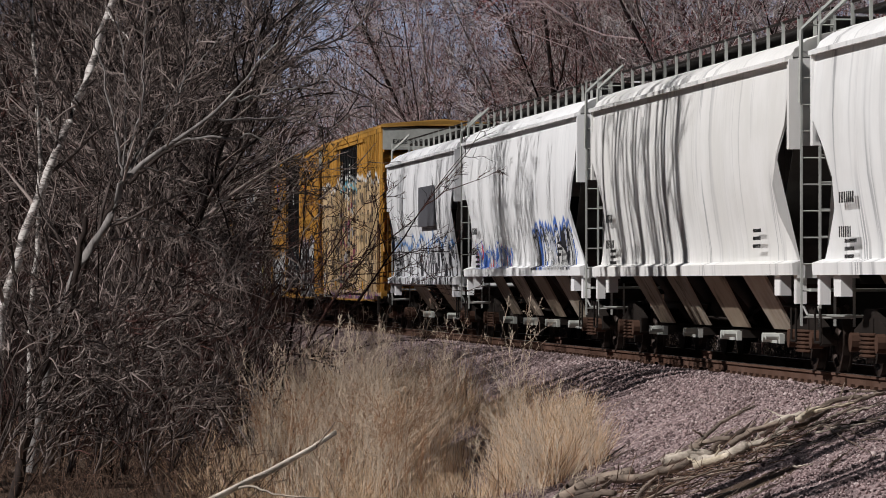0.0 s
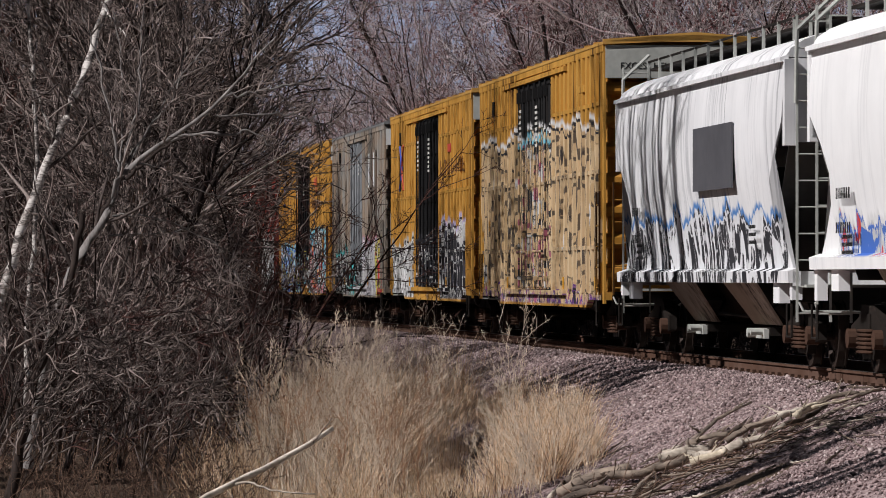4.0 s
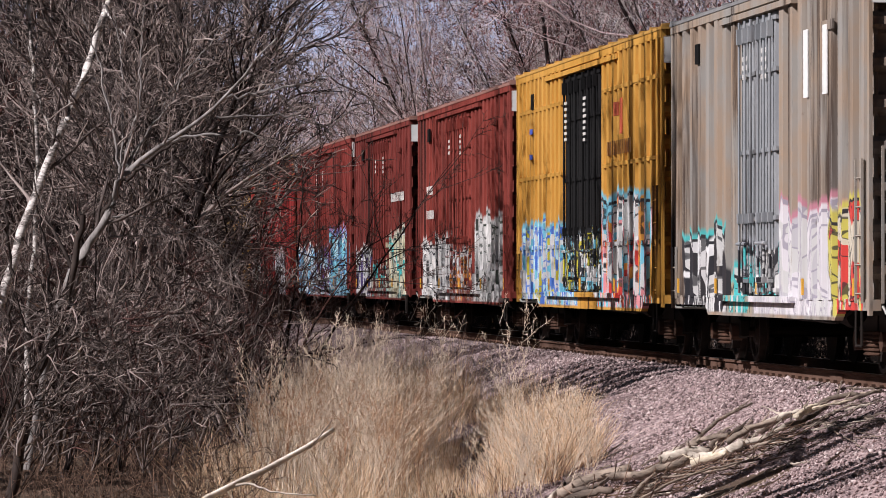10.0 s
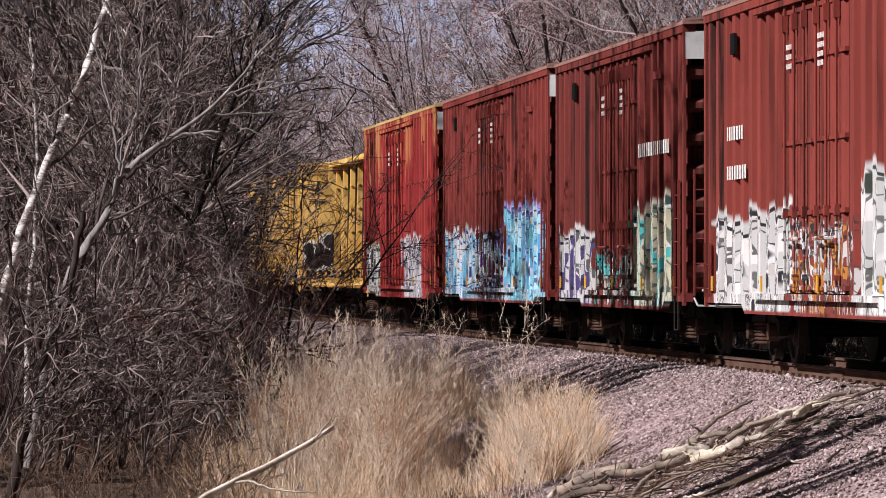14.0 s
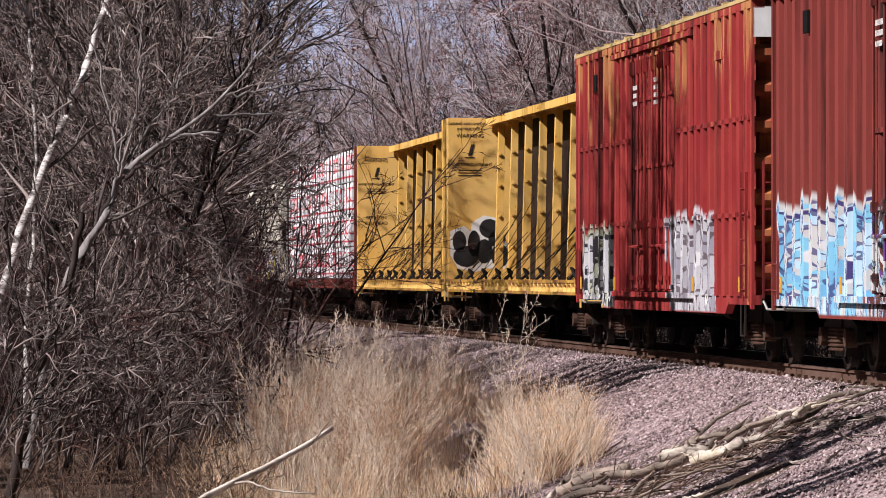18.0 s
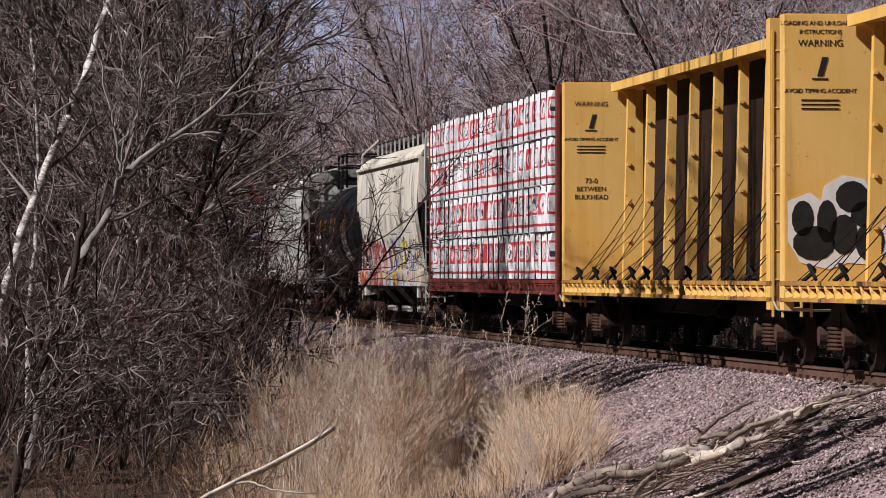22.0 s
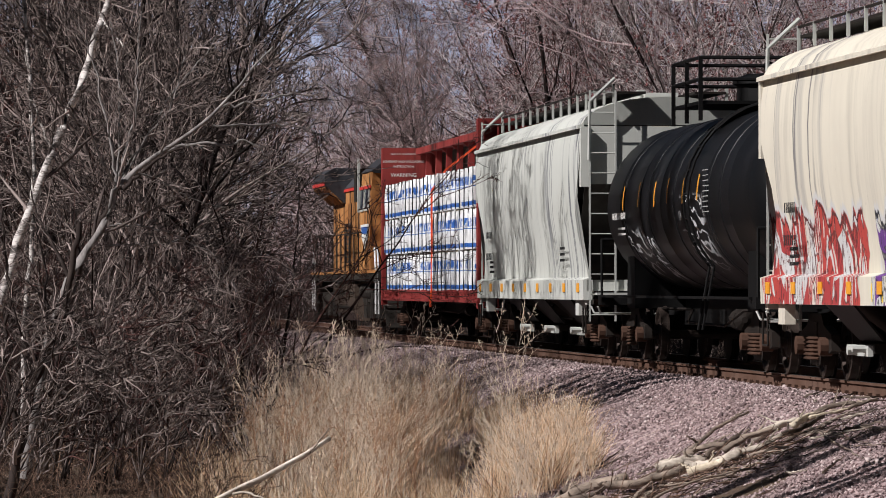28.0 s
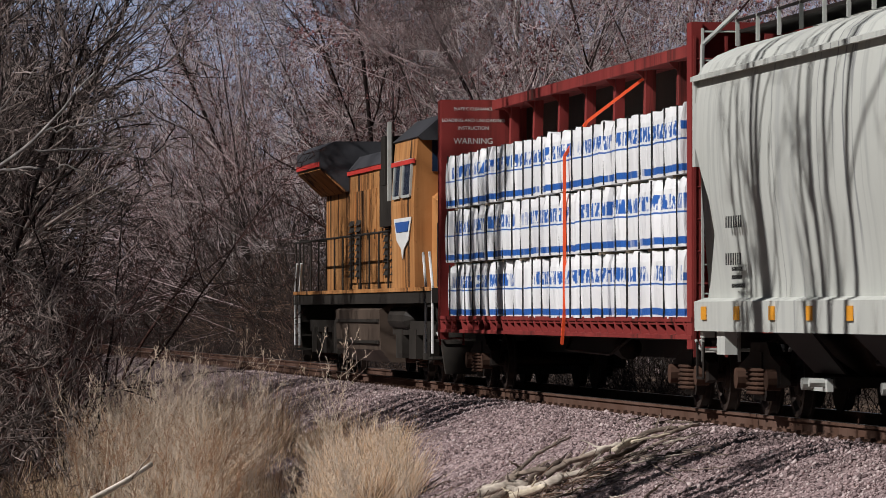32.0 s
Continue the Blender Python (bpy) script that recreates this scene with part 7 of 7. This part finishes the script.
    boxcar("brown-red boxcar with white and teal graffiti", 57.6, 73.35, red("brown_red_paint_b", 16, (0.155, 0.032, 0.026), [(-7.5, -2.8, 0.75, 2.2, [W, (0.08, 0.06, 0.16), W, (0.5, 0.48, 0.5), (0.08, 0.06, 0.16)], 0.6, 15, W, K, 0.16), (2.2, 6.8, 0.75, 2.55, [(0.56, 0.53, 0.38), (0.50, 0.47, 0.36), T_, (0.6, 0.58, 0.48), (0.50, 0.47, 0.34)], 0.6, 16, (0.5, 0.48, 0.4), (0.04, 0.07, 0.065), 0.2), (-2.8, 2.2, 0.75, 1.9, [(0.15, 0.036, 0.03), (0.45, 0.42, 0.36), (0.15, 0.036, 0.03), T_, (0.15, 0.036, 0.03)], 0.45, 55, (0.15, 0.036, 0.03), K, 0.1)]), rend, rroof,
           (63.6, 68.0), None, top=5.16, rails=(), pitch=0.72, seed=13, crown=0.45, depth=0.08)
    boxcar("dark brown-red boxcar with light blue graffiti", 37.05, 56.4, red("brown_red_paint_c", 17, (0.185, 0.036, 0.029), [(-9.3, -2.6, 0.75, 2.4, [(0.22, 0.50, 0.66), W, (0.45, 0.62, 0.72), W, (0.18, 0.42, 0.62)], 0.55, 17, W, (0.06, 0.05, 0.16), 0.24), (2.4, 9.2, 0.75, 2.85, [(0.22, 0.55, 0.66), (0.40, 0.66, 0.74), (0.22, 0.55, 0.66), W, (0.13, 0.36, 0.58)], 0.6, 18, (0.30, 0.24, 0.48), (0.06, 0.06, 0.2), 0.17), (-2.6, 2.4, 0.75, 2.4, [(0.10, 0.035, 0.03), (0.3, 0.45, 0.55), (0.12, 0.05, 0.2), (0.10, 0.035, 0.03), W], 0.4, 38, (0.12, 0.04, 0.05), K, 0.05)], 0.5), rend, rroof,
           (44.1, 48.7), None, top=5.2, rails=(), pitch=0.62, seed=15, crown=0.45, depth=0.08)
    boxcar("bright red boxcar with faded streaks and a white tag", 16.3, 35.4, steel_paint("bright_red_paint", (0.26, 0.026, 0.027), (0.05, 0.010, 0.010), 0.6, (0.31, 0.045, 0.036), 18,
           [(-8.8, -4.6, 0.72, 2.25, [(0.5, 0.5, 0.52), K, W, (0.5, 0.5, 0.52), (0.4, 0.42, 0.3)], 0.5, 19, (0.4, 0.4, 0.3), K, 0.25), (1.6, 6.2, 0.72, 2.35, [(0.42, 0.42, 0.45), (0.30, 0.29, 0.33), (0.48, 0.48, 0.5)], 0.7, 20, (0.5, 0.48, 0.5), (0.1, 0.07, 0.08), 0.1)], 0.5, peel=(0.46, 0.21, 0.08)), steel_paint("red_peeling_end", (0.30, 0.05, 0.03), (0.05, 0.02, 0.012), 0.4, (0.5, 0.2, 0.07), 19, rust=0.4),  plain("straw_roof_edge", (0.5, 0.36, 0.16), 0.3, 3, 0.6),
           (23.2, 27.9), None, top=5.2, rails=(3.52, 2.15), pitch=0.66, seed=17)
    part("stencil", bars(1, -7.4, 3.42, -1.61, 1.7, 0.20, 0.1, 91).add(*(lambda q: (q.v, q.f))(bars(1, -7.4, 2.85, -1.61, 1.8, 0.20, 0.1, 92))), LETTER_WHITE, bpy.data.objects["boxcar.004"], "worn white marks", kind="stuff")
    part("stencil", bars(1, 3.0, 3.42, -1.61, 3.4, 0.22, 0.1, 93), LETTER_WHITE, bpy.data.objects["boxcar.005"], "worn white marks", kind="stuff")
    cb = steel_paint("yellow_beam_paint", (0.70, 0.41, 0.09), (0.13, 0.055, 0.018), 0.45, (0.76, 0.49, 0.155), 21, rust=0.8)
    cbl = steel_paint("chipped_yellow_sill", (0.56, 0.33, 0.05), (0.05, 0.03, 0.02), 0.8, (0.3, 0.13, 0.05), 22, rust=0.8)
    g = "centre-beam lumber cars"
    m = centerbeam("empty yellow centre-beam flat car with black bubble graffiti", -7.5, 15.7, cb, cbl, 26, g)
    x = -11.6 + 0.342
    ring = [(-1.44, 1.75), (-1.44, 2.3), (-1.2, 2.42), (-1.08, 2.3), (-1.05, 2.5), (-0.85, 2.66), (-0.62, 2.6), (-0.5, 2.35), (-0.52, 2.15), (-0.36, 1.9), (-0.36, 1.6), (-0.5, 1.42), (-0.8, 1.45), (-1.0, 1.36), (-1.3, 1.45)]
    ring = [(-1.44 + (y + 1.44) * 1.3, z) for y, z in ring]
    blob = part("bubble_tag", Geo().loft([[(x + q, y, z) for y, z in ring] for q in (0.0, 0.006)]), WHITE_PAINT, m, "white and black bubble shape")
    for cy, cz, ry, rz in ((-1.28, 2.06, 0.12, 0.25), (-1.16, 1.72, 0.23, 0.24), (-1.02, 2.02, 0.11, 0.30), (-0.75, 2.36, 0.18, 0.22), (-0.84, 1.84, 0.15, 0.28), (-0.56, 1.74, 0.16, 0.27), (-0.62, 2.12, 0.15, 0.18)):
        part("tag_blob", Geo().loft([[(x + q, -1.44 + (cy + 1.44) * 1.3 + 1.3 * ry * math.cos(a), cz + rz * math.sin(a)) for a in np.linspace(0, 2 * math.pi, 14)[:-1]] for q in (0.006, 0.011)]), LETTER_BLACK, blob)
    nn = centerbeam("empty yellow centre-beam flat car with black warnings", -31.3, -8.3, cb, cbl, 30, g)
    for car, x, tagged_ in ((m, -11.6 + 0.344, True), (nn, -11.5 + 0.344, False)):
        lettering(car, "WARNING", x, -0.98, 4.43, 0.13, LETTER_BLACK)
        part("tipping_sign", Geo().loft([[(x + q, y, z) for y, z in ((-1.03, 4.02), (-0.95, 4.02), (-0.88, 4.28), (-0.96, 4.28))] for q in (0, 0.005)]).box(x, x + 0.005, -1.1, -0.88, 3.97, 3.99), LETTER_BLACK, car)
        lettering(car, "AVOID TIPPING ACCIDENT", x, -0.98, 3.79, 0.082, LETTER_BLACK)
        for z in (3.68, 3.62, 3.56):
            part("small_print", Geo().box(x, x + 0.004, -1.25, -0.72, z, z + 0.018), GRIME, car)
        if tagged_:
            lettering(car, "LOADING AND UNLOADING", x, -0.98, 4.72, 0.085, LETTER_BLACK)
            lettering(car, "INSTRUCTIONS", x, -0.98, 4.60, 0.085, LETTER_BLACK)
        if not tagged_:
            lettering(car, "73-0", x, -0.98, 3.00, 0.13, LETTER_BLACK)
            lettering(car, "BETWEEN", x, -0.98, 2.85, 0.125, LETTER_BLACK)
            lettering(car, "BULKHEAD", x, -0.98, 2.70, 0.125, LETTER_BLACK)
    brn = steel_paint("oxide_red_beam_paint", (0.17, 0.035, 0.028), (0.04, 0.02, 0.015), 0.6, (0.22, 0.05, 0.035), 23, rust=0.4)
    centerbeam("oxide red centre-beam car loaded with white wrapped lumber", -56.3, -32.0, brn, brn, 0, g)
    lumber(-44.15, 12.15 - 2.2, None, -55.75, -33.0, 1.2, 4.84, 4, 4, wrap_material("red_printed_wrap", 0.91, 1.2, 1.18, True), "white wrapped lumber package printed in red", "red printed lumber packages", 3)
    h_p = steel_paint("cream_hopper_paint", (0.62, 0.58, 0.48), (0.16, 0.15, 0.13), 0.10, (0.58, 0.54, 0.45), 24, lines=0.8, rust=0.2,
                      tags=[(-8.3, -1.2, 1.0, 2.45, [(0.40, 0.06, 0.05), W, (0.40, 0.06, 0.05), (0.55, 0.5, 0.45), (0.35, 0.05, 0.05)], 0.7, 22, W, (0.1, 0.03, 0.03), 0.03), (-0.5, 7.5, 1.0, 2.4, [(0.5, 0.48, 0.42), W, Y_, (0.3, 0.3, 0.4), W, PU], 0.7, 23, W, K, 0.08)])
    hopper("cream covered hopper with red and white graffiti", -75.0, -57.4, h_p, 1.03, 4.15, 3, "cream covered hoppers", GREY_PAINT, True, 0.55, bay_mat=BLACK, waist=0.9)
    tank_car(-92.5, -75.9)
    h_r = steel_paint("pale_grey_hopper_paint", (0.50, 0.51, 0.47), (0.18, 0.18, 0.18), 0.05, (0.47, 0.48, 0.44), 26, lines=0.75, rust=0.1)
    hopper("pale grey covered hopper with dark rain streaks", -111.0, -93.5, h_r, 1.03, 4.12, 3, "cream covered hoppers", GREY_PAINT, True, 0.55, bay_mat=BLACK, waist=0.9)
    red2 = steel_paint("dark_red_beam_paint", (0.19, 0.028, 0.026), (0.04, 0.015, 0.012), 0.5, (0.24, 0.04, 0.035), 27, rust=0.25)
    sc = centerbeam("dark red centre-beam car loaded with blue printed lumber", -134.2, -111.4, red2, red2, 0, g)
    xs = -11.4 + 0.344
    lettering(sc, "PLATE C CLEARANCE", xs, -0.93, 4.70, 0.07, LETTER_WHITE)
    lettering(sc, "LOADING AND UNLOADING", xs, -0.93, 4.50, 0.082, LETTER_WHITE)
    lettering(sc, "INSTRUCTION", xs, -0.93, 4.37, 0.082, LETTER_WHITE)
    lettering(sc, "WARNING", xs, -0.93, 4.13, 0.14, LETTER_WHITE)
    lumber(-122.8, 11.4 - 2.2, None, -133.4, -111.85, 1.16, 3.9, 3, 4, wrap_material("blue_printed_wrap", 0.913, 1.16, 1.4, False), "white wrapped lumber package printed in blue", "blue printed lumber packages", 8)
    part("orange_strap", Geo().pipe([(2.2, -0.3, 4.7), (2.0, -1.2, 4.0), (2.0, -1.53, 3.5), (2.0, -1.53, 1.3), (1.9, -1.55, 0.8)], 0.03, 4), plain("orange_webbing", (0.8, 0.10, 0.03), 0.1, 9, 0.6), sc, "bright orange webbing strap")
    locomotive(-156.6, -134.7)


SMOKE = []


def build_smoke():
    """Thin brown exhaust over the locomotive, in rigid puffs that ride and rise with it."""
    n = Nodes("thin_brown_smoke", 1.0, 0, 0.0)
    f = n.noise(0.8, detail=5, rough=0.6)
    n.put(n.b.inputs["Alpha"], n.math("MULTIPLY", n.step(f, 0.38, 0.68), 0.42))
    mat = n.done((0.13, 0.098, 0.095))
    smoke = tagged(new("exhaust_smoke"), "thin brown diesel exhaust drifting above the locomotive", "smoke")
    for k, (x, z, size) in enumerate(((-1.5, 6.3, 1.3), (-6.0, 7.9, 1.9))):
        bm = bmesh.new()
        bmesh.ops.create_icosphere(bm, subdivisions=4, radius=size)
        for v in bm.verts:
            v.co *= 1 + 0.45 * noise.noise(v.co * 0.9 + Vector((k * 3, 0, 0))) + 0.2 * noise.noise(v.co * 2.6)
        me = bpy.data.meshes.new("puff")
        bm.to_mesh(me)
        bm.free()
        me.shade_smooth()
        me.materials.append(mat)
        SMOKE.append((part("puff", me, None, smoke), (x, 0.2, z), 40 * k))
    TRAIN.append((smoke, -145.65, 6.9))


def motions():
    """Carries every vehicle and load along the line and turns the wheels."""
    where = {}
    for thing, mid, half in TRAIN:
        where[thing] = (mid, half)
        walk(thing, [(t, car_pose(mid + travelled(t), half)) for t in np.arange(0.0, 32.01, 2.0)])
    for puff, (x, y, z), a in SMOKE:
        walk(puff, [(t, pose(x - 0.12 * (t - 27), y + 0.15 * math.sin(t + a), z + 0.13 * max(0.0, t - 24), 0, 0, a + 9 * t)) for t in np.arange(0.0, 32.01, 4.0)])
    for w, car, ax in WHEELS:
        mid, half = where[car]
        span = [t for t in np.arange(0.0, 32.01, 1 / 30) if -130 < mid + travelled(t) < 95]
        times = sorted({0.0, 32.0, *span})
        first = span[0] if span else 0.0
        rows = []
        for t in times:
            u = min(max(t, first), span[-1] if span else 0.0)
            rows.append((float(t), pose(ax, 0, 0.457, 0, math.degrees((travelled(u) - travelled(first)) / 0.457) % 360, 0)))
        walk(w, rows)


build_ground()
build_backdrop()
build_track()
build_train()
build_smoke()
build_grass()
build_driftwood()
stones("ballast_stones", 100000, (6, 86), (0.9, 5.9), 0.018, BALLAST_STONE, "loose pinkish crushed granite stones")
build_woods()
motions()
